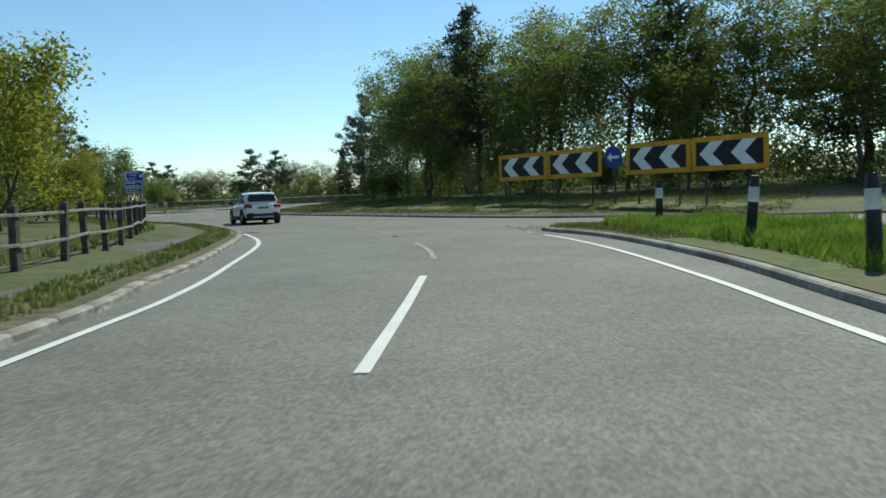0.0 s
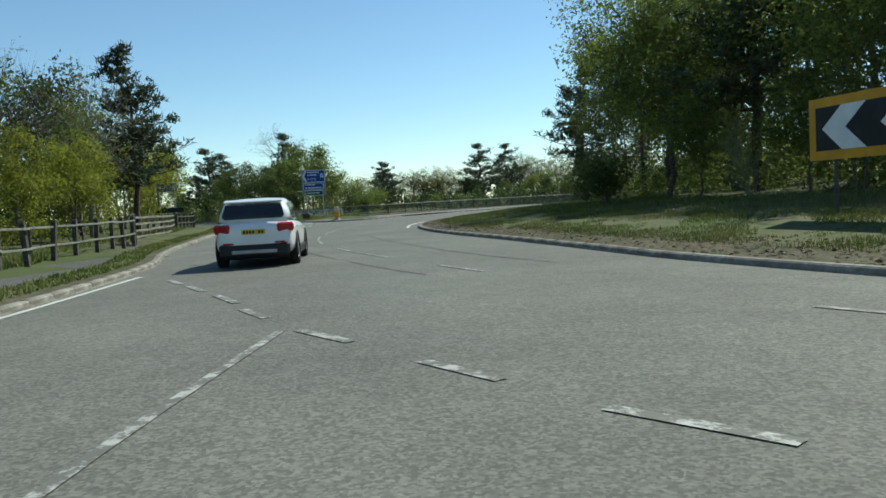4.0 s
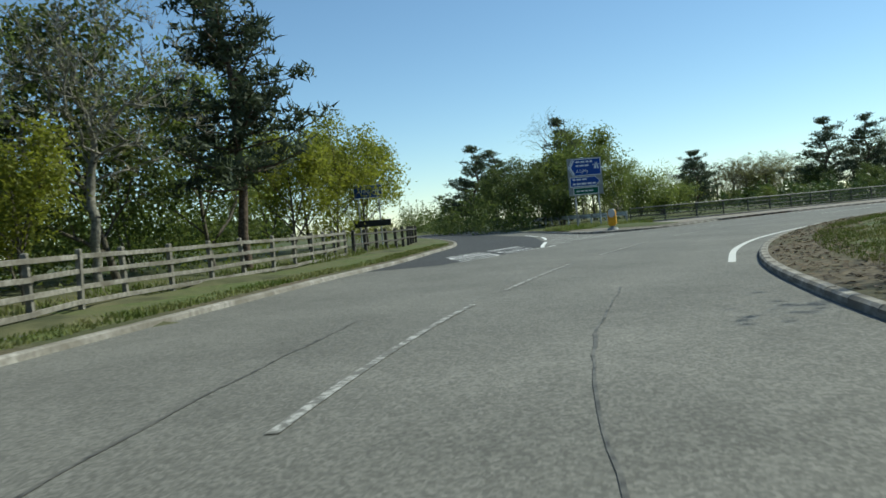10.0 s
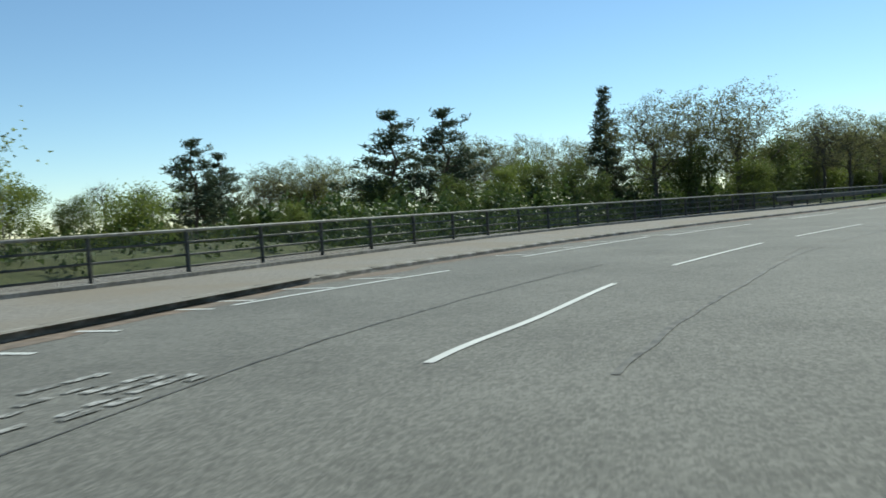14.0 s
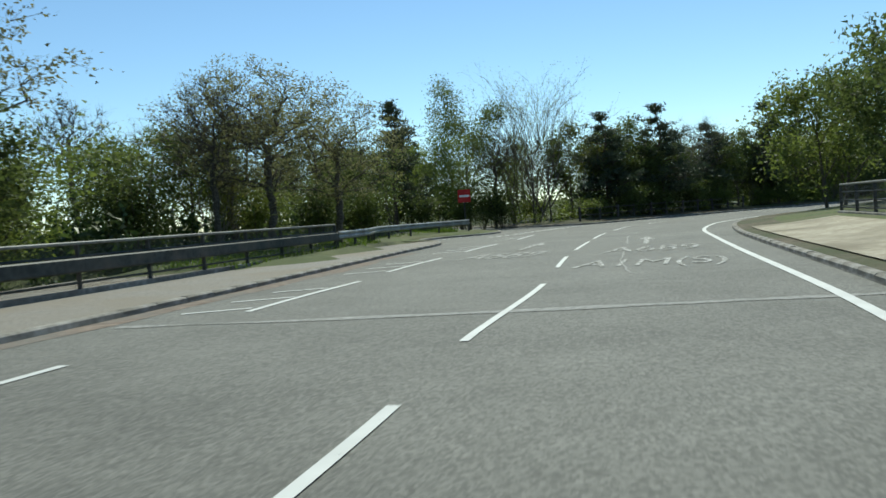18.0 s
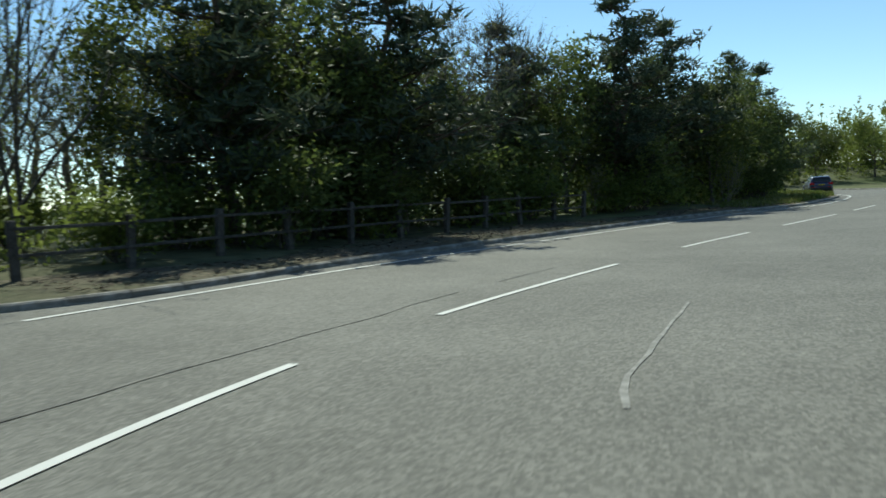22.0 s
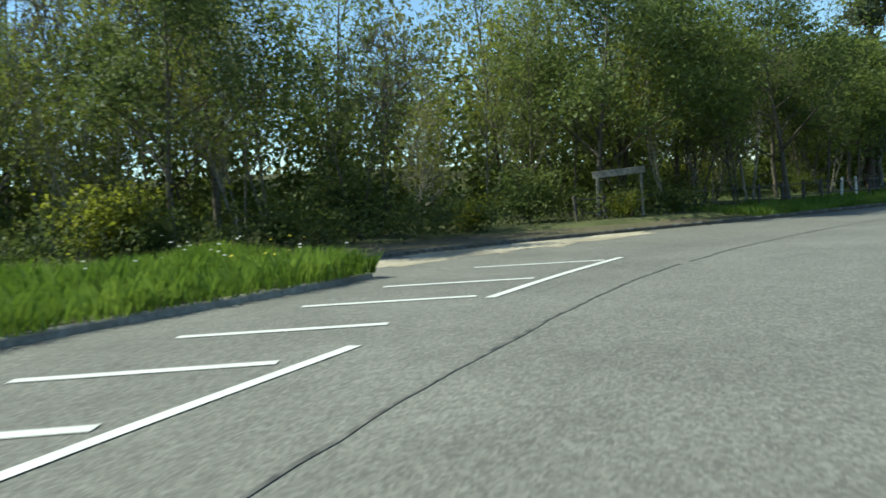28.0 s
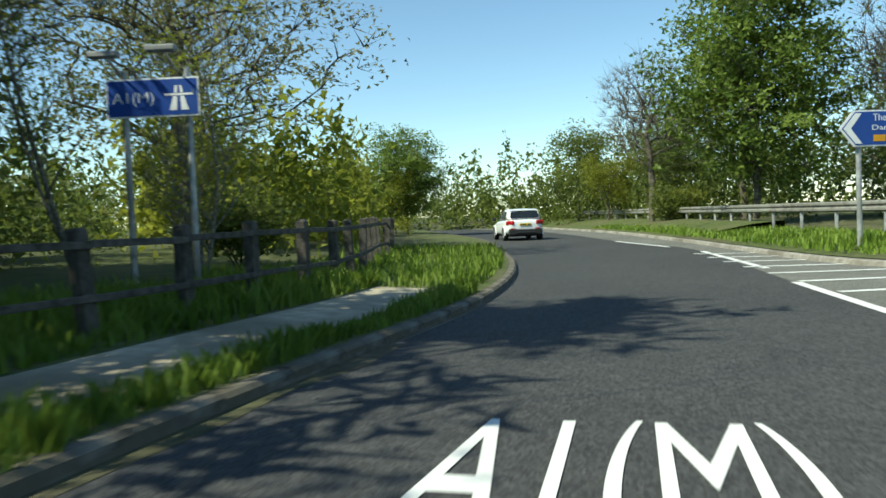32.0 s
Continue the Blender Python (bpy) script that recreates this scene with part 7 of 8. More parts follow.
    for s in (-1, 1):
        part("tail_lamp", boxed((0.38, 0.2, 0.2), pose(s * (hw - 0.22), -h + 0.12, belt - 0.12, 0, 0, s * 20), 0.04), LAMP_RED, ob, "red tail lamp")
        part("reflector", boxed((0.24, 0.03, 0.05), pose(s * (hw - 0.34), -h + 0.02, 0.55), 0.01), LAMP_RED, ob)
        part("head_lamp", boxed((0.4, 0.25, 0.14), pose(s * (hw - 0.36), h - 0.22, belt - 0.32, 0, 0, -s * 28), 0.04), LAMP_CLEAR, ob)
    part("rear_bumper", boxed((W * 0.86, 0.16, 0.3), pose(0, -h + 0.07, 0.4), 0.05), CLADDING, ob, "black lower bumper")
    part("diffuser", boxed((W * 0.55, 0.04, 0.09), pose(0, -h - 0.01, 0.36, 12), 0.02), SILVER if clad else CLADDING, ob)
    pl = part("number_plate", boxed((0.52, 0.015, 0.11), pose(0, -h - 0.012, belt - 0.2), 0.004), PLATE_YELLOW, ob)
    for i in range(7):
        if i != 4:
            part("plate_bar", boxed((0.045, 0.006, 0.065), pose(-0.2 + i * 0.066, -h - 0.022, belt - 0.2)), SIGN_BLACK, pl)
    part("grille", boxed((W * 0.5, 0.05, 0.16), pose(0, h - 0.04, 0.48), 0.03), CLADDING, ob)
    part("underbody", boxed((W * 0.8, L * 0.86, 0.1), pose(0, 0, 0.24), 0.02), TYRE, ob)
    part("aerial", rod(bmesh.new(), (0, -h + 0.75, top), (0, -h + 0.6, top + 0.1), 0.02, 0.004, 6), CLADDING, ob)
    return ob


car("crossover_car", "white compact crossover with black cladding on the roundabout", pose(-11.25, 15.2, 0.0, 0, 0, 26), WHITE_CAR, 4.2, 1.8, 1.56, 1.0)
car("estate_car", "dark blue estate car with silver roof rails leaving the roundabout", pose(85.6, 175.2, 0.0, 0, 0, -51), BLUE_CAR, 4.6, 1.82, 1.48, 0.95, 0.32, True, True, False, 7)
car("hatchback_car", "white hatchback driving down the southbound slip road", pose(116.3, 67.6, 0.006, 0, 0, -140), WHITE_CAR, 4.1, 1.76, 1.46, 0.93, 0.31, False, False, False, 7)


def van(m):
    ob = thing("van", "white crew van on the entry road behind the grass", "van", m)
    L, W, H = 5.0, 1.9, 1.95
    h, hw = L / 2, W / 2
    st = [(-h, 0.45, H - 0.1, hw * 0.93), (-h + 0.12, 0.35, H - 0.02, hw * 0.97), (0, 0.3, H, hw), (h - 1.75, 0.3, H - 0.03, hw * 0.97), (h - 1.2, 0.3, H - 0.45, hw * 0.96), (h - 0.75, 0.3, 1.2, hw * 0.96), (h - 0.2, 0.32, 1.02, hw * 0.88), (h, 0.42, 0.75, hw * 0.7)]
    ring = lambda s: [(0, s[1]), (s[3] * 0.9, s[1]), (s[3], s[1] + 0.12), (s[3] * 0.99, s[1] + (s[2] - s[1]) * 0.55), (s[3] * 0.93, s[2] - 0.06), (s[3] * 0.8, s[2]), (0, s[2] + 0.02)]
    smooth_part("body", *loft(st, ring), WHITE_CAR, ob)
    for s in (-1, 1):
        part("side_window", boxed((0.02, 1.1, 0.5), pose(s * hw * 0.965, -0.35, 1.42, 0, -s * 5), 0.008), GLASS, ob)
        part("cab_window", boxed((0.02, 0.85, 0.46), pose(s * hw * 0.945, 0.9, 1.4, 0, -s * 6), 0.008), GLASS, ob)
        for y in (-h + 0.95, h - 0.95):
            wheel(s * (hw - 0.1), y, 0.33, ob, 7)
    part("windscreen", boxed((W * 0.78, 0.02, 0.75), pose(0, h - 1.12, 1.48, 38), 0.006), GLASS, ob)
    return ob


van(pose(95.2, 156.0, 0.0, 0, 0, 206))

# ---- far tree belts, scrub and long grass: uncounted growth ----
def thicket(name, line, near, far, low, high, clumps, per, size, material, label, seed, ground=None):
    """A belt of leafy clumps behind a line."""
    r = random.Random(seed)
    w = Wood(seed)
    ln = curve(line, 1.0)
    ns = lefts(ln)
    for _ in range(clumps // 2):
        i = r.randrange(len(ln))
        p = ln[i] + ns[i] * r.uniform(near, far)
        base = max(rise(p.x, p.y), -5) if ground is None else ground
        top = low + (high - low) * r.uniform(0.35, 1) ** 1.2
        rad = min(0.55 + top * 0.2, 1.6) * r.uniform(0.8, 1.3)
        lobes = [(r.uniform(0, 6.28), r.random() ** 0.8) for k in range(9)]
        for k in range(per * 2):
            a, h = lobes[k % 9]
            wide = rad * (1.05 - 0.75 * h ** 2)
            q = Vector((p.x + math.cos(a) * wide * 0.65 + r.gauss(0, wide * 0.33), p.y + math.sin(a) * wide * 0.65 + r.gauss(0, wide * 0.33), base + top * h + r.gauss(0, 0.1 + top * 0.07)))
            if q.z > base - 0.1:
                w.leaf(q, size, 0.5)
    return tagged(part(name, soup(name, w.lv, w.lf), material), label, "woodland", kind="stuff")


thicket("woodland_east", [(112, 172), (102, 156), (98, 140), (98.5, 124), (101, 112), (104.5, 104)], 7, 14, 0.2, 7.5, 700, 40, 0.32, LEAF_MID, "dense wood growth behind the roadside trees", 81)
thicket("woodland_east_floor", [(112, 172), (102, 156), (98, 140), (98.5, 124), (101, 112), (104.5, 104)], 5, 13, 0.1, 1.8, 600, 40, 0.24, LEAF_MID, "bramble and undergrowth on the wood floor", 94)
thicket("undergrowth_east", [(112, 174), (102, 162.5), (97, 153), (95.2, 146), (94.4, 140), (95, 132.5), (96.2, 126.5), (97, 120)], 1.3, 5.2, 0.1, 1.5, 620, 44, 0.15, LEAF_DARK, "dark bramble and ivy at the wood edge", 141)
thicket("woodland_east_back", [(130, 178), (116, 160), (112, 140), (112, 120), (114, 104)], 0, 12, 0.3, 11.5, 560, 40, 0.42, LEAF_BUD, "tall spring wood rising behind", 82)
thicket("woodland_north", [(31, 157), (44, 161), (60, 164.5), (66, 168)], 0.5, 8, 0.2, 6.2, 500, 40, 0.3, LEAF_DARK, "dense dark growth under the roadside trees", 83)
thicket("undergrowth_north", [(21, 153), (31, 154.5), (44, 158.5), (60, 162.5), (76, 172), (92, 186)], 0.5, 5, 0.1, 1.4, 400, 36, 0.2, LEAF_MID, "low bramble at the wood edge", 95)
thicket("woodland_centre", [(26, 12), (14, 21), (6, 30), (-2, 42), (-7, 54), (-7, 66)][::-1], 3, 11, 0.2, 8.5, 600, 40, 0.32, LEAF_DARK, "shaded interior of the island trees", 84)
thicket("woodland_centre_north", [(16, 112), (24, 124), (36, 131), (50, 134)][::-1], 2, 8, 0.2, 6, 240, 40, 0.3, LEAF_DARK, "dark growth on the island", 85)
thicket("woodland_west", [(-16, -40), (-17, -12), (-22, 4), (-27, 14), (-33, 25), (-39, 33), (-45, 42)], 0, 8, 0.2, 6.0, 1000, 40, 0.27, LEAF_MID, "mixed spring growth behind the west fence", 86)
thicket("scrub_slip", [(-42, 76), (-50, 82), (-60, 89), (-76, 101), (-100, 120)], 1, 8, 0.1, 4.6, 420, 40, 0.28, LEAF_DARK, "scrub bank along the slip road", 87)
thicket("scrub_parapet", [(-39, 71), (-34, 76), (-31.5, 82), (-28, 90), (-23.5, 98.5), (-18, 106)], 1.5, 7, 0.2, 3.0, 420, 44, 0.22, LEAF_IVY, "dark scrub close behind the bridge parapet", 142, -1.6)
thicket("scrub_cutting_low", [(-33, 96), (-26, 106), (-18, 115), (-10, 123), (-3, 132), (6, 146)], 3, 16, 0.2, 3.4, 500, 40, 0.42, LEAF_IVY, "shaded lower scrub of the cutting", 143, -0.8)
thicket("scrub_cutting", [(-33, 96), (-26, 106), (-18, 115), (-10, 123), (-3, 132), (6, 146)], 1.0, 12, 0.2, 3.6, 900, 40, 0.28, LEAF_IVY, "dark scrub tops behind the bridge parapet", 88, -1.0)
thicket("scrub_cutting_far", [(-60, 108), (-48, 118), (-36, 124), (-24, 130)], 0, 14, 0.2, 2.8, 600, 36, 0.36, LEAF_DARK, "mixed green scrub across the cutting", 96, -0.8)
thicket("far_wood_northwest", [(-220, 130), (-130, 166), (-70, 176), (-20, 176), (10, 180)], 0, 22, 0.3, 4.6, 700, 30, 0.6, LEAF_BUD, "pale distant spring wood on the skyline", 89, 0.0)
thicket("far_wood_west", [(-130, 20), (-120, 70), (-130, 110), (-190, 140)], 0, 20, 0.3, 5.5, 1000, 36, 0.8, LEAF_DARK, "distant tree belt", 90)
thicket("far_wood_northeast", [(75, 196), (100, 214), (130, 216), (165, 205), (210, 190)], 0, 20, 0.3, 8.5, 480, 30, 0.6, LEAF_MID, "trees beyond the second exit", 91)
thicket("far_wood_exit", [(136, 222), (143, 212), (150, 199), (156, 186)][::-1], -4, 8, 0.3, 9.5, 300, 44, 0.6, LEAF_MID, "dense trees closing the second exit road", 144)
thicket("far_wood_southeast", [(170, 70), (150, 38), (128, 24), (104, 40), (90, 40), (70, 20)][::-1], -4, 14, 0.3, 8, 700, 40, 0.5, LEAF_MID, "trees behind the southbound slip road", 92)
thicket("scrub_slip_end", [(8, 158), (9, 172), (16, 180), (26, 178), (28, 164)], -1, 5, 0.1, 5, 320, 36, 0.32, LEAF_DARK, "dark growth closing the slip road", 97)
thicket("undergrowth_southeast", [(106, 104), (110, 98), (114, 92), (120, 86), (130, 78), (150, 66)], 1, 8, 0.1, 3.6, 420, 36, 0.26, LEAF_MID, "bushes behind the dark fence", 98)
thicket("hedge_east", [(109.4, 104), (110.6, 99.5), (112, 95.5), (114.4, 91.6)], 0.2, 4.5, 0.3, 7.5, 170, 90, 0.15, LEAF_LIME, "leafy growth behind the dark fence", 130)
thicket("hedge_west", [(-17.5, 9), (-20.5, 14.5), (-24.5, 21.5), (-28.5, 27.5), (-32.5, 33.5), (-36, 38.6), (-39, 41.5)], 1.2, 5, 0.3, 5.2, 260, 60, 0.17, LEAF_MID, "young spring growth right behind the fence", 134)
thicket("hedge_exit", [(109.5, 84), (119, 71), (130, 58), (145, 42)], 2.5, 9, 0.3, 4.6, 460, 50, 0.3, LEAF_LIME, "lime-green bushes along the southbound slip road", 135)
thicket("hedge_southeast", [(96, 66), (104, 62), (112, 54), (124, 44), (140, 34), (160, 28)][::-1], -2, 5, 0.2, 4.6, 520, 40, 0.26, LEAF_MID, "bushes behind the safety barrier", 131)
thicket("hedge_northeast", [(76, 188), (88, 197), (100, 203), (115, 204), (130, 198), (150, 186)], -2, 4, 0.2, 4.4, 300, 36, 0.36, LEAF_MID, "bushes beyond the second exit", 132)
thicket("undergrowth_centre", [(-8, 57), (-3, 43), (3, 33.5), (10, 25.5), (18, 18), (30, 10)], -1, 5, 0.1, 2.8, 460, 40, 0.2, LEAF_MID, "undergrowth below the island trees", 133)
thicket("far_wood_south", [(60, -60), (40, -30), (70, 0), (110, 20)], 0, 20, 0.3, 9, 240, 26, 0.8, LEAF_DARK, "distant trees to the south", 93)

GRASS_TALL = mat("tall_fresh_grass", (0.1, 0.165, 0.018), (0.2, 0.28, 0.04), 0.8, 0.6, vary=0.3, trans=0.4)
GRASS_DRY = mat("mixed_verge_grass", (0.09, 0.13, 0.02), (0.2, 0.2, 0.07), 0.8, 0.7, vary=0.35, trans=0.35)


def grass(name, sample, count, low, high, material, label, seed, width=0.02):
    """Bent blades at sampled places: each a narrow two-part blade."""
    r = random.Random(seed)
    v, f = [], []
    for _ in range(count):
        x, y, z = sample(r)
        h = r.uniform(low, high) * (0.75 + 0.5 * noise.noise((x * 0.6, y * 0.6, 2)))
        a = r.uniform(0, 6.28)
        dx, dy = math.cos(a) * width, math.sin(a) * width
        lean = h * r.uniform(0.1, 0.6)
        lx, ly = -math.sin(a) * lean, math.cos(a) * lean
        k = len(v)
        v += [(x - dx, y - dy, z), (x + dx, y + dy, z), (x + dx * 0.7 + lx * 0.4, y + dy * 0.7 + ly * 0.4, z + h * 0.6), (x + lx, y + ly, z + h)]
        f += [(k, k + 1, k + 2), (k, k + 2, k + 3)]
    return tagged(part(name, soup(name, v, f), material), label, "grass", kind="stuff")


def along(line, near, far, z, slope=0.03):
    """Places behind a line, on ground that rises with the distance from it."""
    ln, ns = line, lefts(line)

    def pick(r):
        i = r.randrange(len(ln))
        j = min(i + 1, len(ln) - 1)
        s, o = r.random(), near + (far - near) * r.random()
        p = ln[i].lerp(ln[j], s) + ns[i] * o
        return p.x, p.y, z + slope * abs(o)
    return pick


nose = cut(KERB_NOSE, run_to(KERB_NOSE, 84, 165), run_to(KERB_NOSE, 88.9, 136.6))
grass("long_grass", along(nose, -0.06, 5.0, 0.1), 62000, 0.28, 0.68, GRASS_TALL, "long fresh green grass with flower heads on the splitter island", 101, 0.014)
appr = cut(KERB_APPROACH, run_to(KERB_APPROACH, 2.65, -28), run_to(KERB_APPROACH, 2.3, -2.9))
grass("island_grass", along(appr, -5.0, -0.9, 0.12, 0.0), 30000, 0.15, 0.45, GRASS_TALL, "bright long grass on the approach island", 102, 0.012)


def on_nose(r):
    while True:
        p = (r.uniform(1.3, 8), r.uniform(-8, 0.2))
        if inside(np.array(p), KERB_APPROACH) < -0.22:
            return p[0], p[1], 0.12


grass("island_nose_grass", on_nose, 9000, 0.05, 0.22, GRASS_DRY, "rough grass on the tip of the splitter island", 115, 0.012)
grass("verge_grass_west", along(cut(KERB_WEST, 38, run_to(KERB_WEST, -38, 52)), 0.42, 1.25, 0.11), 17000, 0.05, 0.15, GRASS_DRY, "short verge grass by the kerb", 103)
grass("verge_grass_fence", along(cut(KERB_WEST, 38, run_to(KERB_WEST, -38, 52)), 2.9, 4.4, 0.13), 11000, 0.1, 0.4, GRASS_DRY, "rough grass along the fence foot", 104)
grass("verge_grass_east", along(cut(KERB_EAST, e_a, e_c), 0.04, 4.4, 0.1), 38000, 0.1, 0.42, GRASS_TALL, "lush grass below the old fence", 105, 0.012)


def on_sign_turf(r):
    while True:
        p = (r.uniform(-42, -33), r.uniform(61, 77))
        if inside(np.array(p), SIGN_TURF) < -0.05:
            return p[0], p[1], 0.15


grass("verge_grass_sign", on_sign_turf, 6000, 0.12, 0.45, GRASS_DRY, "long grass round the sign posts", 106, 0.025)


def patchy(pick, bare):
    """Only where the turf is not worn through."""
    def choose(r):
        while True:
            p = pick(r)
            if noise.noise((p[0] * 0.7, p[1] * 0.7, 5)) + 0.4 * noise.noise((p[0] * 2.6, p[1] * 2.6, 8)) > bare:
                return p
    return choose


isle = cut(KERB_CENTRE, 20, run_to(KERB_CENTRE, -18, 52))
grass("verge_grass_centre", patchy(along(isle, -5.6, -1.1, 0.065, 0.085), -0.12), 60000, 0.03, 0.13, GRASS_DRY, "thin patchy grass on the central island", 107, 0.009)


def flakes(name, pick, count, size, material, label, seed):
    """Dead leaves, bark and crumbs lying on bare ground."""
    r = random.Random(seed)
    v, f = [], []
    for _ in range(count):
        x, y, z = pick(r)
        a, h, k = r.uniform(0, 6.28), size * r.uniform(0.4, 1.3), len(v)
        v += [(x + h * math.cos(a + b) * q, y + h * math.sin(a + b) * q, z + r.uniform(0.0, 0.6) * h) for b, q in ((0, 1), (1.9, 0.6), (3.3, 1), (4.9, 0.6))]
        f.append((k, k + 1, k + 2, k + 3))
    return tagged(part(name, soup(name, v, f), material), label, "leaf litter", kind="stuff")


LITTER = mat("dead_leaf_litter", (0.05, 0.035, 0.022), (0.2, 0.15, 0.095), 3.0, 0.9, vary=0.5)
flakes("leaf_litter", along(isle, -2.6, -0.2, 0.1, 0.065), 9000, 0.05, LITTER, "brown dead leaves and crumbs along the island kerb", 151)
flakes("leaf_litter_wood", along(cut(KERB_WOOD, run_to(KERB_WOOD, 23.2, 148.9), run_to(KERB_WOOD, 56, 158.6)), 0.2, 2.6, 0.14), 4000, 0.05, LITTER, "brown dead leaves under the roadside trees", 152)
grass("verge_grass_barrier", along(cut(KERB_BRIDGE, run_to(KERB_BRIDGE, -0.5, 121.5), 400), 2.7, 5.5, 0.1), 8000, 0.1, 0.35, GRASS_TALL, "green grass under the safety barrier", 108, 0.025)
grass("verge_grass_bank", along(cut(KERB_SOUTHEAST, run_to(KERB_SOUTHEAST, 118, 57), run_to(KERB_SOUTHEAST, 96.7, 80)), 0.4, 4.0, 0.16), 9000, 0.1, 0.3, GRASS_TALL, "green grass bank below the barrier", 109, 0.03)
grass("verge_grass_wood", along(cut(KERB_WOOD, run_to(KERB_WOOD, 52, 158), run_to(KERB_WOOD, 89, 179)), 0.3, 3.5, 0.12), 8000, 0.1, 0.4, GRASS_DRY, "grass at the wood edge", 110, 0.025)

grass("verge_grass_path", along(cut(KERB_EAST, e_c, run_to(KERB_EAST, 103.9, 90.6)), 0.2, 0.6, 0.1), 2500, 0.08, 0.28, GRASS_TALL, "grass strip between kerb and sandy path", 111, 0.02)
grass("verge_grass_far", along(cut(KERB_EAST, run_to(KERB_EAST, 103.9, 90.6), run_to(KERB_EAST, 110, 79)), 0.3, 4.6, 0.1), 7000, 0.12, 0.4, GRASS_TALL, "lush grass on the verge bend", 113, 0.025)
grass("verge_grass_path_back", along(cut(KERB_EAST, e_c, run_to(KERB_EAST, 103.9, 90.6)), 1.8, 4.6, 0.1), 6000, 0.2, 0.6, GRASS_TALL, "long grass under the dark fence", 112, 0.025)


def flower_heads(name, sample, count, low, high, material, label, seed):
    """Small open flower heads on the tips of the grass."""
    r = random.Random(seed)
    v, f = [], []
    for _ in range(count):
        x, y, z = sample(r)
        z += r.uniform(low, high)
        k, n = len(v), 5
        v += [(x, y, z + 0.012)] + [(x + 0.035 * math.cos(6.283 * i / n), y + 0.035 * math.sin(6.283 * i / n), z + r.uniform(-0.012, 0.012)) for i in range(n)]
        f += [(k, k + 1 + i, k + 1 + (i + 1) % n) for i in range(n)]
    return tagged(part(name, soup(name, v, f), material), label, "flowers", kind="stuff")


PETAL_YELLOW = mat("yellow_petals", (0.6, 0.5, 0.03), (0.75, 0.62, 0.06), 8, 0.6, trans=0.2)
PETAL_WHITE = mat("white_petals", (0.7, 0.69, 0.62), (0.82, 0.81, 0.76), 8, 0.6, trans=0.2)
flower_heads("dandelions", along(nose, 0.3, 4.5, 0.1), 160, 0.35, 0.75, PETAL_YELLOW, "yellow dandelions scattered in the long grass", 121)
flower_heads("white_flowers", along(nose, 0.3, 4.5, 0.1), 110, 0.4, 0.8, PETAL_WHITE, "white flower heads scattered in the long grass", 122)

inner = cut(KERB_CENTRE, 20, run_to(KERB_CENTRE, -17.8, 60))
inner_left = lefts(inner)


def on_island(r):
    i = r.randrange(len(inner))
    p = inner[i] - inner_left[i] * r.uniform(4.6, 13) + Vector((r.uniform(-0.6, 0.6), r.uniform(-0.6, 0.6)))
    return p.x, p.y, max(rise(p.x, p.y), 0.3) - 0.02


grass("island_rough_grass", on_island, 32000, 0.06, 0.26, GRASS_DRY, "rough unmown grass under the island trees", 114, 0.014)


# ---- kerb stones, each its own piece ----
def stone_mesh(seed):
    rr = random.Random(seed)
    h, c = 0.118 + rr.uniform(-0.004, 0.004), rr.uniform(0.015, 0.035)
    w, n = 0.135, 0.445
    ends = [(-0.008, -0.03), (-0.008, h - c), (c, h), (w, h), (w, -0.03)]
    v = [(o, y, z) for y in (-n + 0.006, n - 0.006) for o, z in ends]
    f = [(i, i + 1, i + 6, i + 5) for i in range(4)] + [(4, 3, 2, 1, 0), (5, 6, 7, 8, 9)]
    return soup("kerb_stone", v, f)


STONES = [stone_mesh(i) for i in range(4)]
for me in STONES:
    me.materials.append(KERB)


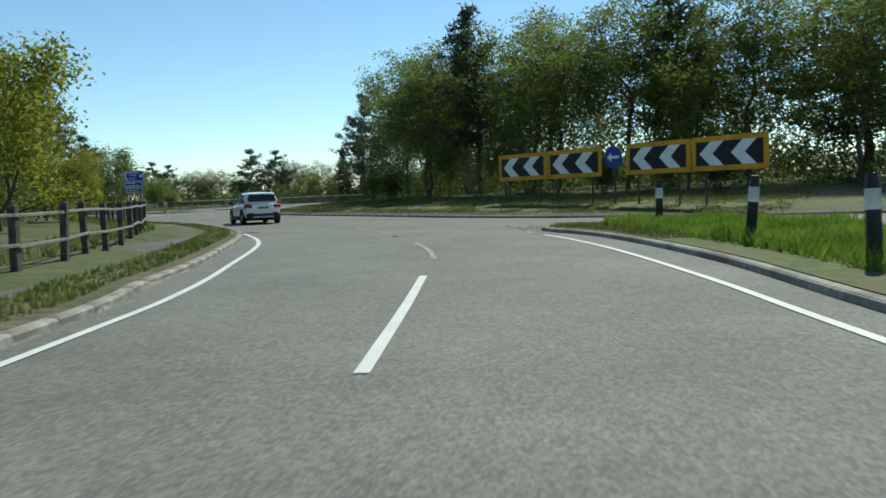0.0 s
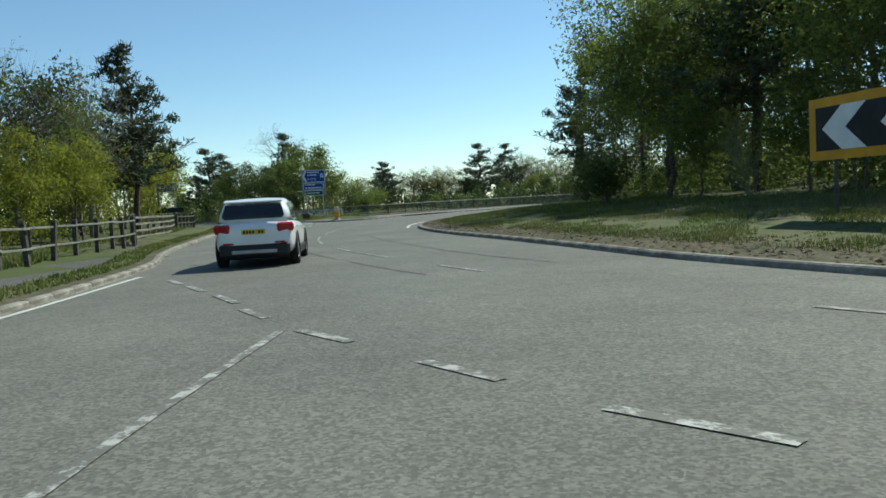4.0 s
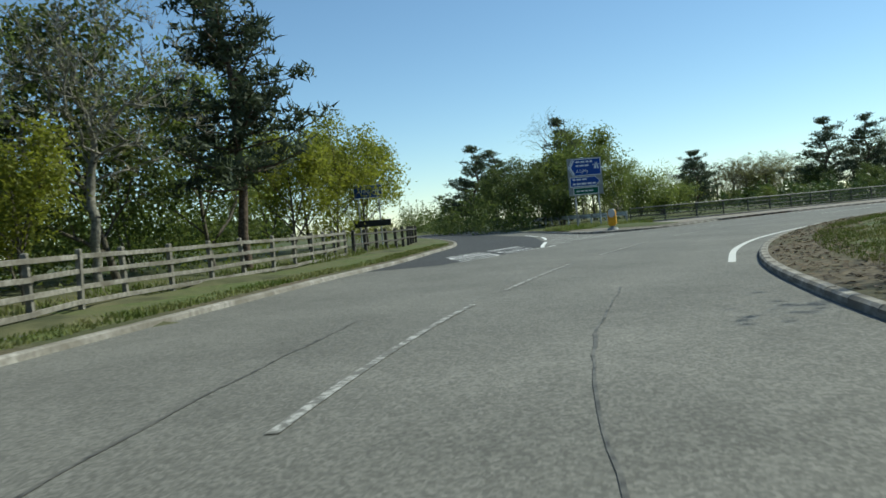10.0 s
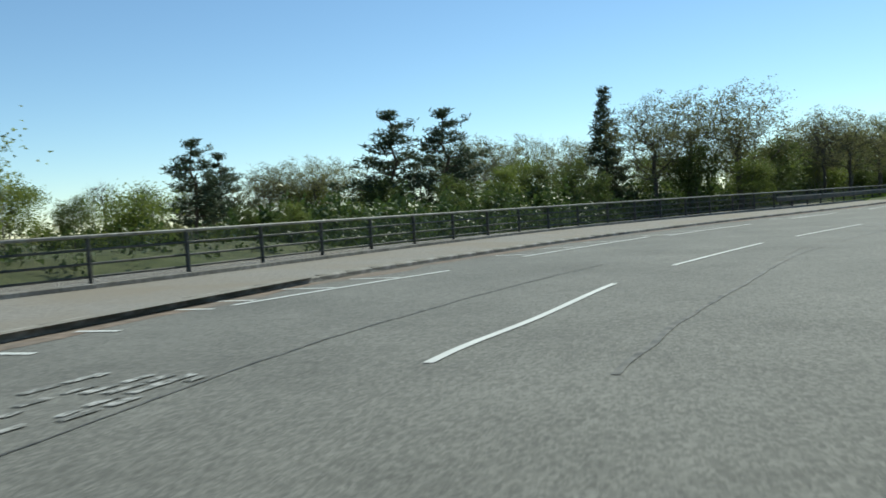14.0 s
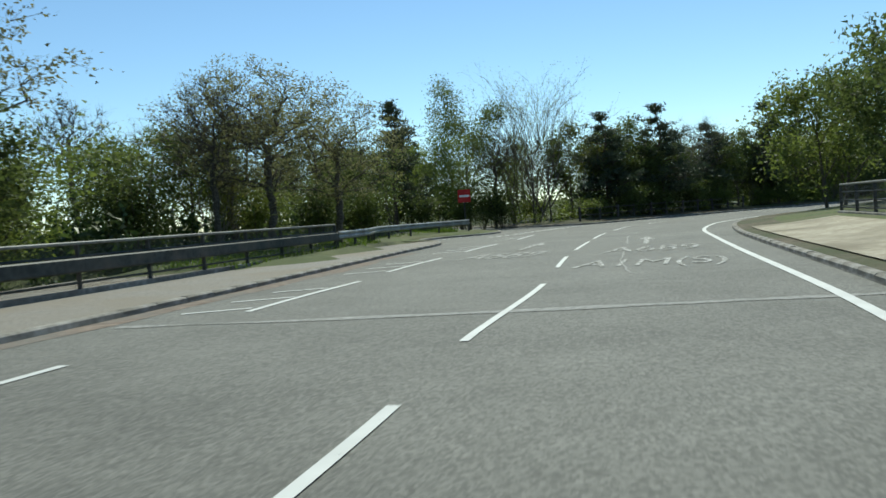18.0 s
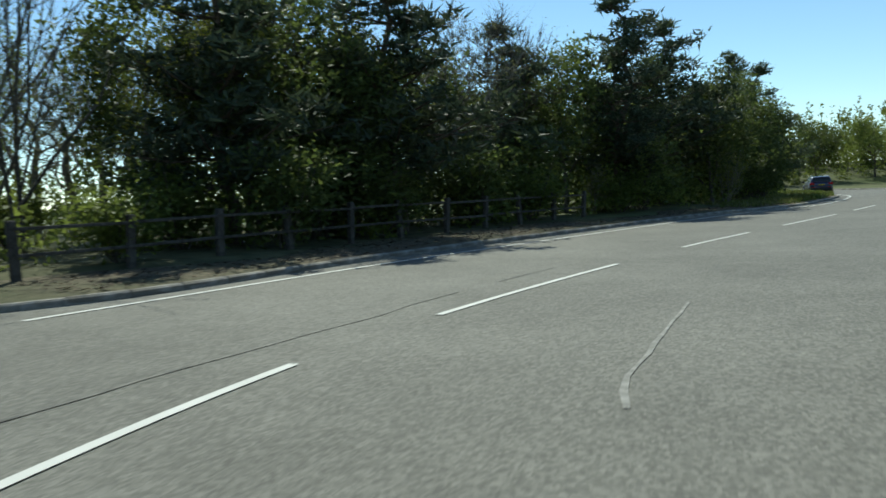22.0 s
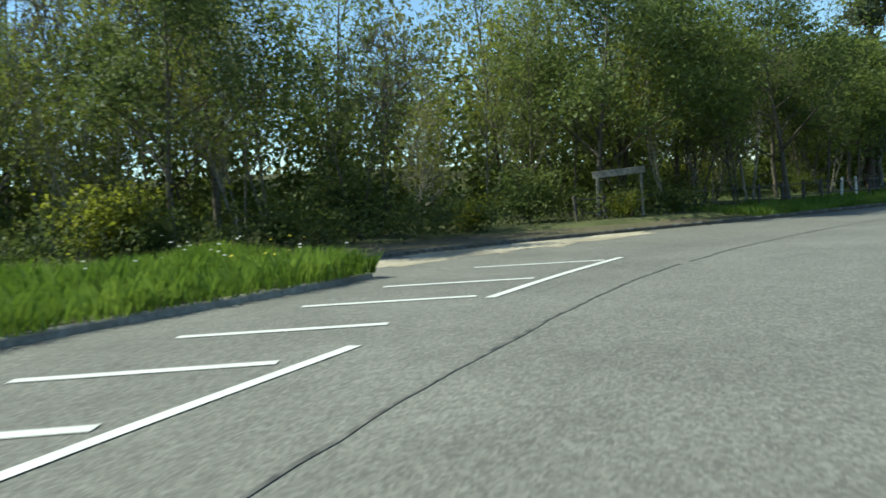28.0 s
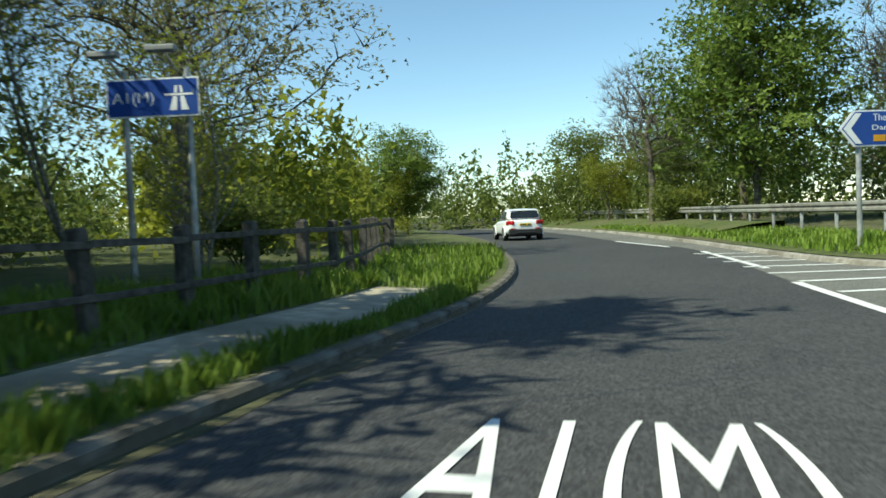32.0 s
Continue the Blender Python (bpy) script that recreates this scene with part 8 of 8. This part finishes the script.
def stones(owner, line, a, b, seed):
    """Lays separate stones along a stretch of kerb, their backs to the left."""
    rr = random.Random(seed)
    piece = curve([(p.x, p.y) for p in cut(line, a, b)], 0.9)
    for p, q in zip(piece, piece[1:]):
        d = q - p
        ob = part("kerb_stone", rr.choice(STONES), None, bpy.data.objects[owner])
        ob.matrix_basis = Matrix.Translation(((p.x + q.x) / 2, (p.y + q.y) / 2, rr.uniform(-0.004, 0.004))) @ Matrix.Rotation(math.atan2(d.y, d.x) - math.pi / 2 + rr.uniform(-0.006, 0.006), 4, "Z") @ Matrix.Scale(-1, 4, (1, 0, 0))


stones("kerb_west", KERB_WEST, run_to(KERB_WEST, -5.3, -17), run_to(KERB_WEST, -19.8, 22.7), 1)
stones("kerb_bridge", KERB_BRIDGE, run_to(KERB_BRIDGE, -34.3, 58.4), run_to(KERB_BRIDGE, -20.5, 89.6), 2)
stones("kerb_bridge", KERB_BRIDGE, run_to(KERB_BRIDGE, -4.8, 114.2), run_to(KERB_BRIDGE, 7.2, 139.6), 3)
ring = KERB_CENTRE[::-1]
stones("kerb_centre", ring, run_to(ring, -17.7, 45.5), run_to(ring, -1.3, 12.8), 4)
stones("kerb_centre", ring, run_to(ring, 29, 138), run_to(ring, 0.4, 102.2), 5)
stones("kerb_wood", KERB_WOOD, run_to(KERB_WOOD, 23.2, 148.9), run_to(KERB_WOOD, 52, 158), 6)
# east stones repeat in the darker tone that holds shade and soil
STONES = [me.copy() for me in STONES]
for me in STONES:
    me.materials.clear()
    me.materials.append(KERB_SHADED_SOILED)
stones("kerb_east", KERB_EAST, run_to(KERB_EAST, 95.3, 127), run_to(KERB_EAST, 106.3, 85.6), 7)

nb = thing("notice_board", "weathered grey board on two posts inside the wood edge", "notice board", pose(98.7, 124.7, 0.15, 0, 0, 62))
part("board", boxed((1.8, 0.05, 0.24), pose(0, 0, 1.75, 0, 3), 0.01), TIMBER, nb)
for dx in (-0.75, 0.75):
    part("post", boxed((0.09, 0.08, 1.75), pose(dx, 0.05, 0.78), 0.008), TIMBER, nb)
part("rail", boxed((1.7, 0.04, 0.06), pose(0, 0.05, 0.75), 0.006), TIMBER, nb)
